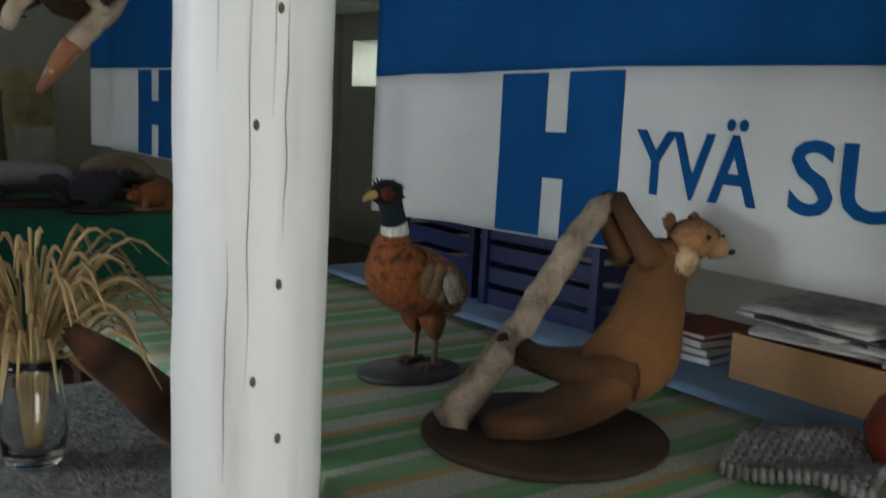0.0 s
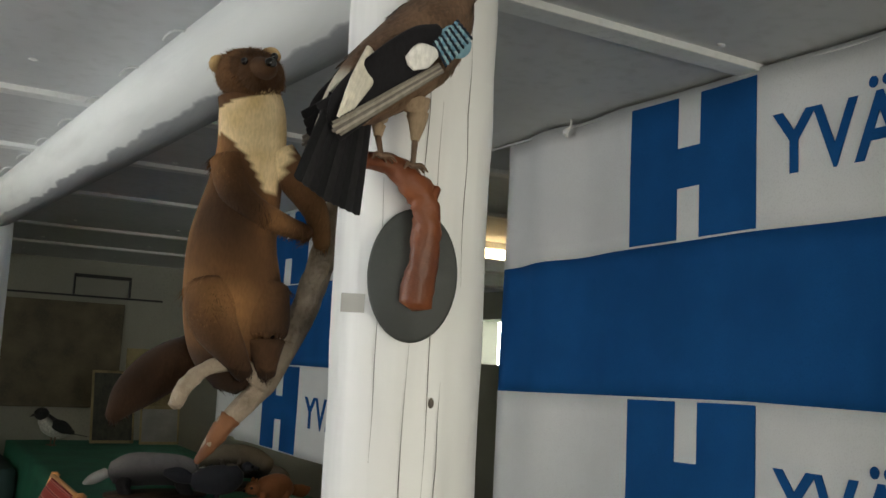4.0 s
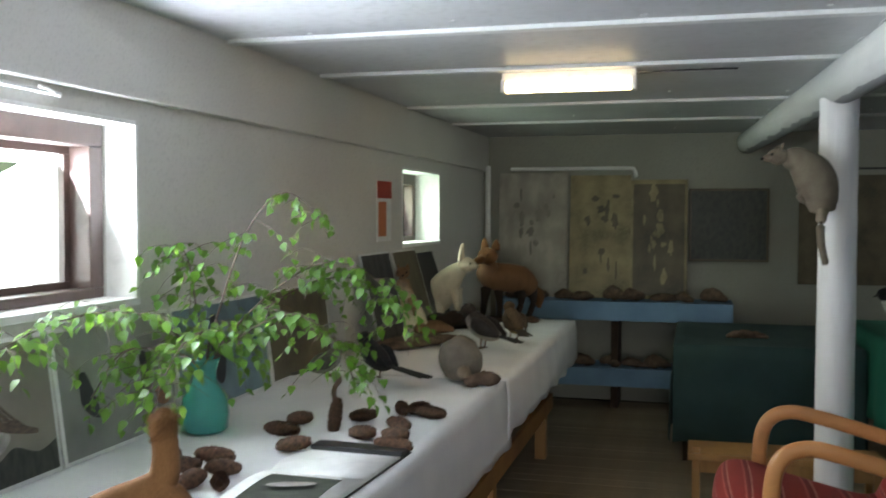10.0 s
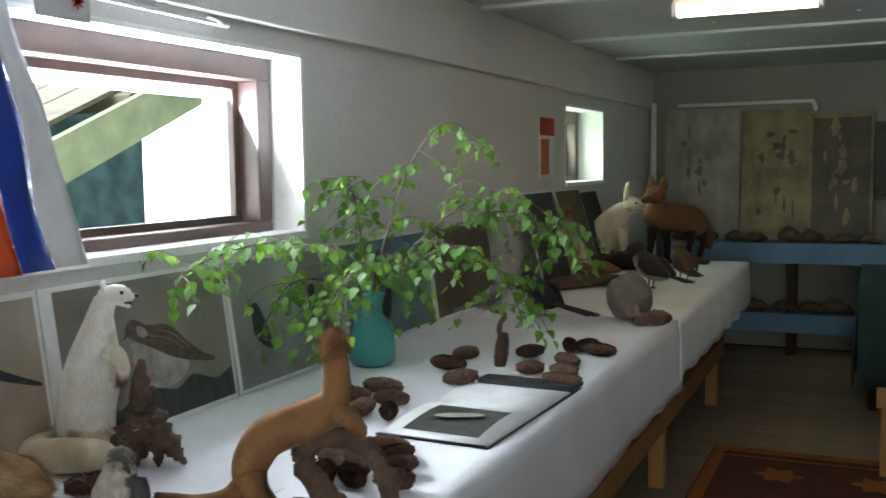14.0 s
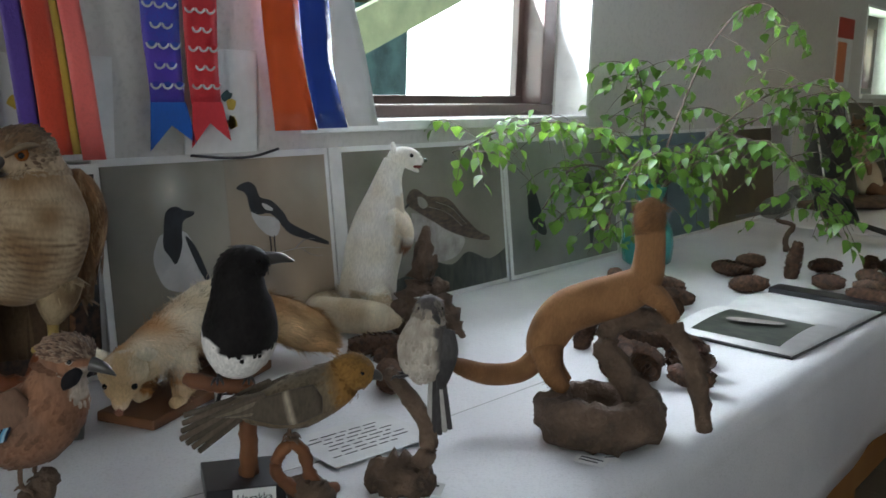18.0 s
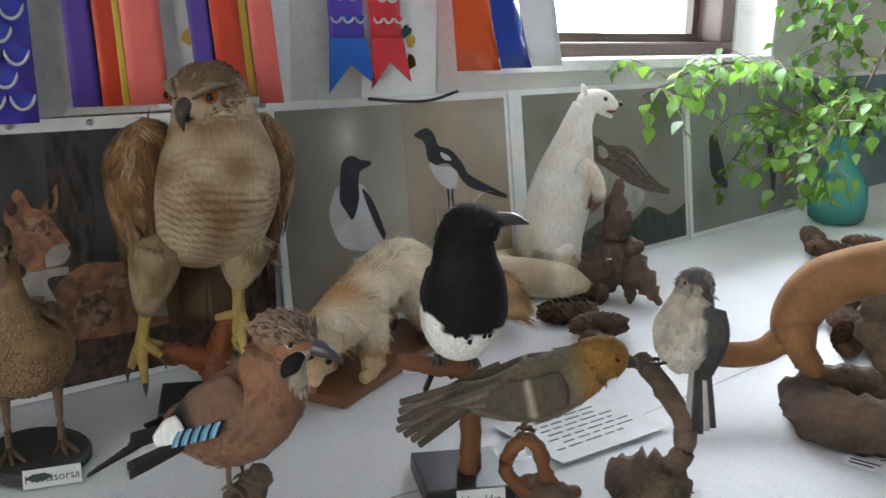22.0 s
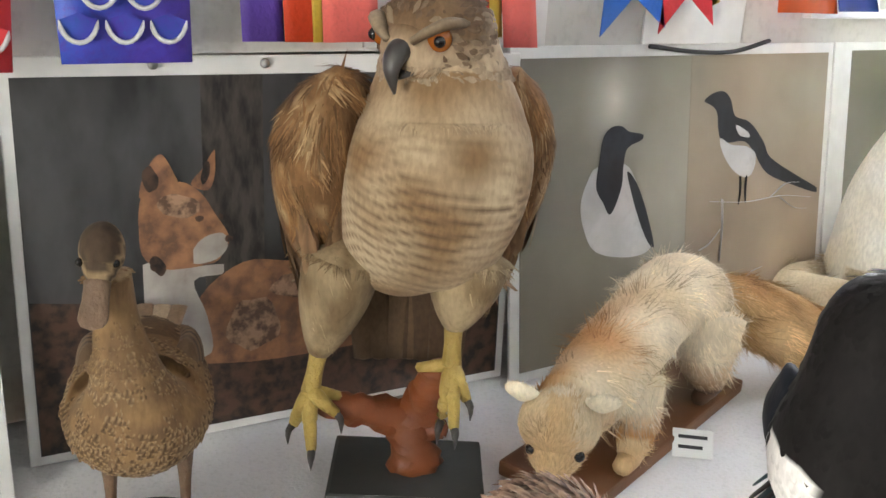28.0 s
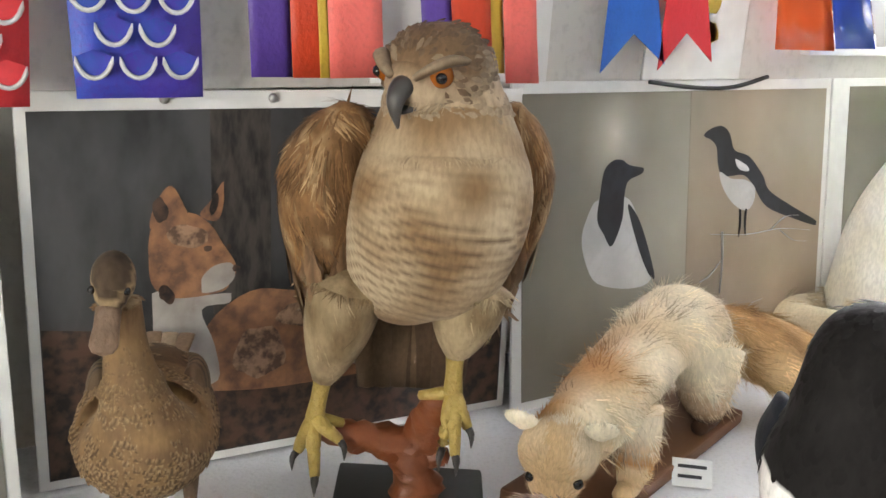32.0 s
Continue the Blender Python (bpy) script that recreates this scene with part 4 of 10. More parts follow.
p2, w, h = poster("poster", -2.895, 2.003, 2.575, 0.394, LEAN, "tan poster with two plain bird-like shapes, leaning on wall")
picture(p2, 0.014, 0.012, 0.285, h - 0.014, OLIVEBLUR, 0.0012, "olive-grey blurred picture")
picture(p2, 0.2855, 0.012, w - 0.012, h - 0.014, TANBLUR, 0.0012, "tan blurred picture")
outline(p2, WHITEPRINT, [(0.130, 0.250), (0.115, 0.235), (0.104, 0.206), (0.110, 0.175), (0.130, 0.145), (0.185, 0.132), (0.222, 0.14), (0.215, 0.18), (0.195, 0.225), (0.175, 0.25)], 0.0020)
outline(p2, BLACKPRINT, [(0.132, 0.256), (0.138, 0.285), (0.152, 0.297), (0.168, 0.297), (0.180, 0.290), (0.204, 0.285), (0.200, 0.278), (0.178, 0.270), (0.172, 0.25), (0.170, 0.225), (0.160, 0.2), (0.150, 0.190), (0.140, 0.205), (0.128, 0.225)], 0.0023)
outline(p2, BLACKPRINT, [(0.178, 0.24), (0.195, 0.225), (0.212, 0.19), (0.228, 0.142), (0.215, 0.15), (0.195, 0.19)], 0.0024)
outline(p2, BLACKPRINT, [(0.310, 0.322), (0.325, 0.331), (0.345, 0.333), (0.36, 0.322), (0.37, 0.30), (0.40, 0.29), (0.43, 0.262), (0.445, 0.24), (0.50, 0.212), (0.552, 0.188), (0.548, 0.182), (0.50, 0.196), (0.44, 0.218), (0.41, 0.25), (0.39, 0.265), (0.36, 0.265), (0.345, 0.268), (0.338, 0.285), (0.335, 0.305), (0.325, 0.315)], 0.0022)
outline(p2, WHITEPRINT, [(0.342, 0.272), (0.365, 0.262), (0.395, 0.258), (0.415, 0.245), (0.41, 0.222), (0.394, 0.216), (0.37, 0.228), (0.35, 0.25)], 0.0025)
outline(p2, WHITEPRINT, [(0.372, 0.288), (0.395, 0.278), (0.40, 0.27), (0.38, 0.274)], 0.0026)
for line, wide, m in (([(0.385, 0.218), (0.386, 0.198), (0.384, 0.180)], 0.0022, BLACKPRINT), ([(0.397, 0.218), (0.396, 0.20), (0.398, 0.181)], 0.0022, BLACKPRINT),
                      ([(0.329, 0.189), (0.40, 0.182), (0.47, 0.184), (0.537, 0.176)], 0.0030, WHITEPRINT), ([(0.351, 0.19), (0.353, 0.15), (0.351, 0.105)], 0.0026, WHITEPRINT), ([(0.311, 0.125), (0.33, 0.132), (0.351, 0.15)], 0.0018, WHITEPRINT),
                      ([(0.382, 0.069), (0.43, 0.050), (0.473, 0.035)], 0.0024, WHITEPRINT), ([(0.40, 0.060), (0.415, 0.08), (0.44, 0.086)], 0.0016, WHITEPRINT), ([(0.45, 0.184), (0.48, 0.20), (0.51, 0.20)], 0.0016, WHITEPRINT), ([(0.47, 0.182), (0.50, 0.165), (0.53, 0.160)], 0.0014, WHITEPRINT)):
    stroke(p2, m, line, wide, 0.0028)
bm = bmesh.new()
tube(bm, [(0.002, 0.21, h - 0.002), (0.004, 0.29, h - 0.010), (0.004, 0.36, h - 0.010), (0.002, 0.43, h + 0.003)], [0.003] * 4, 6, 5)
part("cord", bm, INK, p2, "dark hanging cord", True)

p3, w, h = poster("poster", -2.895, 2.604, 3.235, 0.394, LEAN, "grey-brown poster with a plain streaked shape, leaning on wall", 0.025)
picture(p3, 0.014, 0.012, w - 0.012, h - 0.012, GREYBLUR, 0.0012, "grey-brown blurred picture")
outline(p3, MEADOWPRINT, [(0.016, 0.013), (0.016, 0.013), (0.616, 0.013), (0.616, 0.013), (0.616, 0.095), (0.616, 0.095), (0.54, 0.075), (0.45, 0.105), (0.38, 0.08), (0.28, 0.10), (0.16, 0.07), (0.016, 0.09), (0.016, 0.09)], 0.0016, "picture", "dark bushes in the foreground")
outline(p3, PALEPRINT, [(0.235, 0.225), (0.31, 0.2), (0.38, 0.165), (0.44, 0.14), (0.40, 0.10), (0.32, 0.095), (0.26, 0.13), (0.235, 0.18)], 0.0020)
outline(p3, BROWNPRINT, [(0.22, 0.25), (0.235, 0.278), (0.262, 0.282), (0.30, 0.262), (0.38, 0.25), (0.44, 0.20), (0.50, 0.155), (0.548, 0.135), (0.54, 0.125), (0.46, 0.14), (0.38, 0.165), (0.31, 0.2), (0.26, 0.225)], 0.0023)
outline(p3, PALEPRINT, [(0.262, 0.262), (0.285, 0.258), (0.300, 0.240), (0.280, 0.232), (0.262, 0.245)], 0.0025)
for line in ([(0.30, 0.235), (0.37, 0.215), (0.43, 0.175)], [(0.33, 0.245), (0.39, 0.225), (0.45, 0.178)]):
    stroke(p3, PALEPRINT, line, 0.0028, 0.0026)
stroke(p3, BLACKPRINT, [(0.224, 0.248), (0.212, 0.240), (0.203, 0.238)], 0.006, 0.0026, "printed_shape")

p4, w, h = poster("poster", -2.895, 3.245, 3.865, 0.394, LEAN, "pale grey poster with two plain dark shapes, behind birch branches")
picture(p4, 0.014, 0.012, w - 0.012, h - 0.012, LIGHTBLUR, 0.0012, "pale grey blurred picture")
outline(p4, BLACKPRINT, [(0.42, 0.26), (0.44, 0.275), (0.46, 0.262), (0.475, 0.20), (0.468, 0.13), (0.450, 0.055), (0.436, 0.05), (0.43, 0.12), (0.415, 0.18)], 0.0022)
outline(p4, BLACKPRINT, [(0.10, 0.24), (0.12, 0.255), (0.14, 0.245), (0.165, 0.19), (0.19, 0.12), (0.17, 0.11), (0.13, 0.13), (0.10, 0.17)], 0.0022)
shapes(p4, RUSTPRINT, [(0.53, 0.115, 0.045, 0.030, -20)], 0.002, seed=6)
p5, w, h = poster("poster", -2.895, 3.88, 4.60, 0.394, LEAN, "blue-grey poster with a plain dark shape, behind birch branches")
picture(p5, 0.014, 0.012, w - 0.012, h - 0.012, BLUEPRINT, 0.0012, "blue-grey picture")
outline(p5, BLACKPRINT, [(0.27, 0.33), (0.30, 0.345), (0.325, 0.32), (0.36, 0.22), (0.33, 0.10), (0.28, 0.09), (0.25, 0.18)], 0.0022)
p6, w, h = poster("poster", -2.895, 4.615, 5.30, 0.394, LEAN, "dim brown poster leaning on the wall behind branches")
picture(p6, 0.014, 0.012, w - 0.012, h - 0.012, OLDPRINT, 0.0012, "brown picture")
for y0, m, tilt in ((5.75, DARKPRINT, 14), (6.35, OLDPRINT, 16), (6.80, BLACKPRINT, 18), (7.02, BLACKPRINT, 18)):
    pp, w, h = poster("poster", -2.80, y0, y0 + 0.28 if y0 > 6.5 else y0 + 0.5, 0.52, tilt, "dark framed photograph leaning on the wall", group="dark photographs")
    picture(pp, 0.014, 0.012, w - 0.012, h - 0.012, m, 0.0012, "dark picture")
p0, w, h = poster("poster", -2.90, 0.84, 1.46, 0.36, 8, "poster with a green picture, leaning beside the dark one")
picture(p0, 0.014, 0.012, w - 0.012, h - 0.012, GREYPRINT, 0.0012, "green and grey picture")

# ---- far wall: old wall pictures on a covered shelf ----
shelf = thing("shelf", (0, 0, 0), 0, "two-tier shelf with pale blue covers along the end wall", "shelf")
for z, d in ((0.86, 0.15), (0.33, 0.14)):
    bm = bmesh.new()
    box(bm, -2.75, 8.52, z - 0.05, -0.90, 8.94, z, 0.006)
    part("board", bm, LBLUE, shelf)
    bm = bmesh.new()
    n = 60
    g = [[bm.verts.new((-2.75 + 1.85 * i / n, 8.512 - 0.012 * noise.noise(Vector((i * 0.5, z, 1))) * (1 - j), z - d * (1 - j))) for j in (0, 1)] for i in range(n + 1)]
    for i in range(n):
        bm.faces.new((g[i][0], g[i + 1][0], g[i + 1][1], g[i][1]))
    part("cover_edge", bm, LBLUE, shelf, "hanging edge of the pale blue cover", True)
for x in (-2.7, -1.8, -0.95):
    bm = bmesh.new()
    box(bm, x - 0.03, 8.6, 0, x + 0.03, 8.9, 0.82, 0.004)
    part("upright", bm, DARKWOOD, shelf)
for k, (x0, x1, top_z, m, tilt) in enumerate(((-2.80, -2.22, 1.90, GLOWPRINT, 5), (-2.20, -1.70, 1.88, YELLOWMAP, 6), (-1.70, -1.25, 1.84, OLDPRINT, 6))):
    wp = new("wall_picture")
    wp.matrix_world = pose(x0, 8.82, 0.862, -tilt, 0, 0)
    tagged(wp, ("pale faded school wall picture standing on the shelf", "yellowed school wall picture standing on the shelf", "brown faded school wall picture standing on the shelf")[k], "picture", "old wall pictures")
    bm = bmesh.new()
    box(bm, 0, 0, 0, x1 - x0, 0.008, top_z - 0.862, 0.002)
    part("board", bm, YELLOWMAP if k else GLOWPRINT, wp)
    bm = bmesh.new()
    box(bm, 0.02, -0.003, 0.03, x1 - x0 - 0.02, 0.0, top_z - 0.90)
    part("picture", bm, m, wp, "faded landscape picture")
    for j in range(14):
        bm = bmesh.new()
        vs = []
        rr = random.Random(k * 17 + j)
        cx, cz, rx, rz = rr.uniform(0.1, x1 - x0 - 0.1), rr.uniform(0.12, 0.88), rr.uniform(0.010, 0.045), rr.uniform(0.02, 0.10)
        for q in range(14):
            a = -2 * math.pi * q / 14
            vs.append(bm.verts.new((cx + rx * math.cos(a) * rr.uniform(0.45, 1), -0.0042 - 0.0003 * j, cz + rz * math.sin(a) * rr.uniform(0.45, 1))))
        bm.faces.new(vs)
        part("printed_shape", bm, (GREYPRINT, OLDPRINT, YELLOWMAP)[k], wp)
wp = thing("wall_picture", (-1.24, 8.925, 0), 0, "dark brown landscape picture hanging on the end wall", "picture", "old wall pictures")
bm = bmesh.new()
box(bm, 0, 0, 1.17, 0.62, 0.02, 1.76, 0.003)
part("frame", bm, OLDPRINT, wp)
bm = bmesh.new()
box(bm, 0.02, -0.003, 1.19, 0.60, 0.0, 1.74)
part("picture", bm, MEADOWPRINT, wp, "dark landscape")
for x0, x1, z0, z1, m in ((-0.40, 0.75, 1.0, 1.86, OLDPRINT), (0.80, 1.25, 1.0, 1.5, YELLOWMAP)):
    wp = thing("wall_picture", (x0, 8.925, 0), 0, "large faded wall picture on the end wall", "picture", "old wall pictures")
    bm = bmesh.new()
    box(bm, 0, 0, z0, x1 - x0, 0.02, z1, 0.003)
    part("board", bm, m, wp)
rod = thing("picture_rail", (0, 8.90, 1.90), 0, "dark rail with a black lamp box along the end wall", "rail")
bm = bmesh.new()
box(bm, -0.35, -0.01, 0, 1.05, 0.02, 0.016, 0.002)
part("rod", bm, BLACKBASE, rod)
for x0, x1 in ((0.32, 0.335), (0.765, 0.78)):
    bm = bmesh.new()
    box(bm, x0, -0.012, 0.017, x1, 0.022, 0.16)
    part("upright", bm, BLACKBASE, rod)
bm = bmesh.new()
box(bm, 0.32, -0.012, 0.161, 0.78, 0.022, 0.19, 0.003)
part("top_bar", bm, BLACKBASE, rod)
# dark clutter on the shelf tiers
rnd = random.Random(4)
for z in (0.86, 0.33):
    for k in range(9):
        x = -2.6 + 0.19 * k + rnd.uniform(-0.04, 0.04)
        bm = bmesh.new()
        r = rnd.uniform(0.05, 0.09)
        tube(bm, [(-0.10, 0, r * 0.45), (-0.03, 0.01, r * 0.7), (0.05, -0.01, r * 0.6), (0.11, 0.0, r * 0.35)], [r * 0.3, r * 0.65, r * 0.55, r * 0.2], 9, 3, rough=0.4, seed=k + z)
        ob = finish(bm, "root_piece", BARK)
        ob.location, ob.rotation_euler = (x, 8.60 + rnd.uniform(-0.02, 0.06), z + 0.001), (0, 0, rnd.uniform(-1, 1))
        tagged(ob, "dark knobbly piece of root or bark on the shelf", "root", "root pieces")
sg = thing("sign", (-2.946, 6.10, 0), 0, "red and white paper notice on the plaster wall", "sign")
bm = bmesh.new()
box(bm, -0.002, 0, 1.39, 0.003, 0.26, 1.74, 0.001)
part("sheet", bm, PAPER, sg)
RED = plain("red_print", (0.45, 0.05, 0.025), 0.5)
ORANGE = plain("orange_print", (0.55, 0.16, 0.05), 0.5)
bm = bmesh.new()
box(bm, 0.003, 0.0, 1.64, 0.005, 0.26, 1.74)
part("heading", bm, RED, sg, "red heading bar")
bm = bmesh.new()
box(bm, 0.003, 0.02, 1.42, 0.005, 0.16, 1.62)
part("picture", bm, ORANGE, sg, "orange printed shape")

# ---- tables on the other side ----
STRIPES = ((0.40, 0.40, 0.33), (0.05, 0.30, 0.07), (0.42, 0.42, 0.36), (0.46, 0.24, 0.05), (0.14, 0.32, 0.12))
m, nt, bs = nodes_of("striped_cloth", 0.85)
tc = nt.nodes.new("ShaderNodeTexCoord")
sx = nt.nodes.new("ShaderNodeSeparateXYZ")
nt.links.new(tc.outputs["Object"], sx.inputs[0])
wv = nt.nodes.new("ShaderNodeMath")
wv.operation, wv.inputs[1].default_value = "MULTIPLY", 2.4
nt.links.new(sx.outputs[1], wv.inputs[0])
fr = nt.nodes.new("ShaderNodeMath")
fr.operation = "FRACT"
nt.links.new(wv.outputs[0], fr.inputs[0])
cr = nt.nodes.new("ShaderNodeValToRGB")
cr.color_ramp.interpolation = "CONSTANT"
cr.color_ramp.elements[0].color = (*STRIPES[0], 1)
cr.color_ramp.elements[0].position = 0.0
cr.color_ramp.elements[1].position = 0.16
cr.color_ramp.elements[1].color = (*STRIPES[3], 1)
for pos, c in ((0.21, STRIPES[4]), (0.34, STRIPES[0]), (0.40, STRIPES[1]), (0.56, STRIPES[2]), (0.61, STRIPES[1]), (0.69, STRIPES[3]), (0.74, STRIPES[0]), (0.86, STRIPES[1]), (0.91, STRIPES[4])):
    e = cr.color_ramp.elements.new(pos)
    e.color = (*c, 1)
nt.links.new(fr.outputs[0], cr.inputs[0])
weave = noise_of(nt, 200, 3)
nt.links.new(tint(nt, ramp(nt, weave, 0.35, 0.75), cr.outputs[0], (0.20, 0.21, 0.17)), bs.inputs["Base Color"])
bump(nt, bs, weave, 0.4, 0.002)
STRIPED = m

side_table = thing("display_table", (0, 0, 0), 0, "dark wooden display table under a striped cloth", "table", "display tables")
bm = bmesh.new()
box(bm, -0.20, 0.6, TABLE - 0.04, 1.25, 3.35, TABLE - 0.006, 0.004)
part("tabletop", bm, DARKWOOD, side_table)
bm = bmesh.new()
box(bm, -0.17, 0.65, TABLE - 0.20, -0.14, 3.3, TABLE - 0.042, 0.004)
part("apron", bm, BROWNWOOD, side_table)
for x in (-0.13, 1.18):
    for y in (0.7, 3.25):
        bm = bmesh.new()
        box(bm, x - 0.035, y - 0.035, 0, x + 0.035, y + 0.035, TABLE - 0.042, 0.004)
        part("leg", bm, DARKWOOD, side_table)
draped_cloth("tablecloth", -0.215, 0.55, 0.62, 3.4, TABLE, 0.10, ("back",), STRIPED, "green, cream and orange striped woven tablecloth", 5, 0.012, 0.006)
draped_cloth("tablecloth", 0.63, 0.55, 1.28, 3.4, TABLE + 0.001, 0.02, (), LBLUE, "blue cloth on the display table under banner", 6)
green_table = thing("display_table", (0, 0, 0), 0, "wooden display table under a green cloth", "table", "display tables")
bm = bmesh.new()
box(bm, -0.13, 4.72, TABLE - 0.04, 0.92, 8.0, TABLE - 0.006, 0.004)
part("tabletop", bm, DARKWOOD, green_table)
for x in (-0.08, 0.85):
    for y in (4.8, 7.9):
        bm = bmesh.new()
        box(bm, x - 0.035, y - 0.035, 0, x + 0.035, y + 0.035, TABLE - 0.042, 0.004)
        part("leg", bm, DARKWOOD, green_table)
draped_cloth("tablecloth", -0.16, 4.70, 0.95, 8.02, TABLE, 0.45, ("back", "near"), GREENC, "deep green tablecloth hanging in folds", 8, 0.04)
teal_table = thing("display_table", (0, 0, 0), 0, "low display table under a dark teal cloth", "table", "display tables")
bm = bmesh.new()
box(bm, -1.28, 7.02, 0.70, -0.22, 8.3, 0.738, 0.004)
part("tabletop", bm, DARKWOOD, teal_table)
for x in (-1.22, -0.28):
    for y in (7.1, 8.2):
        bm = bmesh.new()
        box(bm, x - 0.03, y - 0.03, 0, x + 0.03, y + 0.03, 0.70, 0.004)
        part("leg", bm, DARKWOOD, teal_table)
draped_cloth("tablecloth", -1.31, 7.0, -0.20, 8.32, 0.742, 0.60, ("back", "near", "front"), TEAL, "dark teal tablecloth hanging nearly to the floor", 9, 0.04)

# ---- stuffed animals: one plain mesh each, on their stands ----


def mixed(a, b, t):
    t = max(0.0, min(1.0, t))
    return tuple(x + (y - x) * t for x, y in zip(a, b))


def zoned(back, belly, neck=None, edge=0.0, from_s=0.75):
    """Back colour above, belly colour below, another colour towards the head end."""
    def f(s, a):
        c = mixed(belly, back, (math.sin(a) - edge) * 1.6 + 0.5)
        return mixed(c, neck, (s - from_s) * 8) if neck else c
    return f


def feathers(bm, pts, width, col, n=5, thick=0.004, fan=0.25, mat=0):
    """A wing or tail laid out as n overlapping long feathers from root to tip."""
    a, b = Vector(pts[0]), Vector(pts[1])
    way = b - a
    side = way.cross(Vector(pts[2])).normalized()
    for k in range(n):
        q = (k / (n - 1) - 0.5) if n > 1 else 0
        root = a + side * q * width * 0.7
        tip = a + way * (1 - 0.35 * abs(q) * fan * 2) + side * q * width * (1 + fan)
        mid = root.lerp(tip, 0.5)
        c = col[k % len(col)] if isinstance(col, list) else col
        tube(bm, [root, mid, tip], [(width / n * 0.8, thick), (width / n * 0.85, thick), (width / n * 0.80, thick * 0.6)], 8, 3, c, mat, up=Vector(pts[2]))
    return bm


def leg(bm, hip, knee, foot, r, toes, toe_len, heading=0.0, mat=1, thigh=None, thigh_r=0.0):
    """A bird's leg with three toes forward and one back."""
    if thigh is not None:
        tube(bm, [hip, Vector(hip).lerp(Vector(knee), 0.5), knee], [thigh_r, thigh_r * 0.8, r * 1.6], 10, 3, thigh)
    tube(bm, [knee if thigh is not None else hip, Vector(knee).lerp(Vector(foot), 0.5), foot], [r * 1.2, r, r * 1.1], 8, 3, mat=mat)
    f = Vector(foot)
    for a in (-28, 0, 28, 180):
        d = Vector((math.cos(radians(a + heading)), math.sin(radians(a + heading)), 0))
        L = toe_len * (0.7 if a == 180 else 1)
        tube(bm, [f, f + d * L * 0.55 + Vector((0, 0, r * 0.6)), f + d * L - Vector((0, 0, toes))], [r, r * 0.85, r * 0.3], 6, 3, mat=mat)


def stand(name, at, rz, label, group="stuffed animals"):
    return thing(name, at, rz, label, "taxidermy", group)


def figure(bm, parent, mats, label=""):
    lay = bm.verts.layers.float_color.get("col")
    return finish(bm, "figure", mats, parent, label)


def twig(parent, pts, rad, material=BARK, name="branch", rough=0.35, seed=1, seg=12):
    bm = bmesh.new()
    tube(bm, pts, rad, seg, 5, rough=rough, seed=seed)
    return part(name, bm, material, parent, smooth=True)


def card(parent, at, w, h, rz, tilt=60, text="", bars=2, name="name_card"):
    """A small white name card, lettered where it can be read and barred where not."""
    bm = bmesh.new()
    box(bm, -w / 2, -0.0006, 0, w / 2, 0.0006, h)
    ob = part(name, bm, PAPER, parent, "small white card")
    ob.matrix_basis = pose(*at, -(90 - tilt), 0, rz)
    if text:
        lettering("lettering", text, h * 0.62, pose(0, -0.001, h * 0.28, 90, 0, 0), INK, ob, 0.0, "CENTER", 0.0003)
    else:
        for k in range(bars):
            bm = bmesh.new()
            z = h * (0.72 - 0.36 * k)
            box(bm, -w * 0.36, -0.0012, z - h * 0.06, w * (0.36 - 0.12 * k), -0.0007, z + h * 0.06)
            part("text_bar", bm, INK, ob)
    return ob


# --- plumage and paint helpers ---
PLUMED = coat("layered_plumage", 0.72, 240, (1, 1, 0.4), 0.12, 0.88)
PELT = coat("long_fur", 0.92, 300, (1, 1, 0.35), 0.06, 0.94)


def paint(bm, fn):
    """Colour the coat by place."""
    lay = bm.verts.layers.float_color.get("col")
    for v in bm.verts:
        v[lay] = (*fn(v.co), 1)


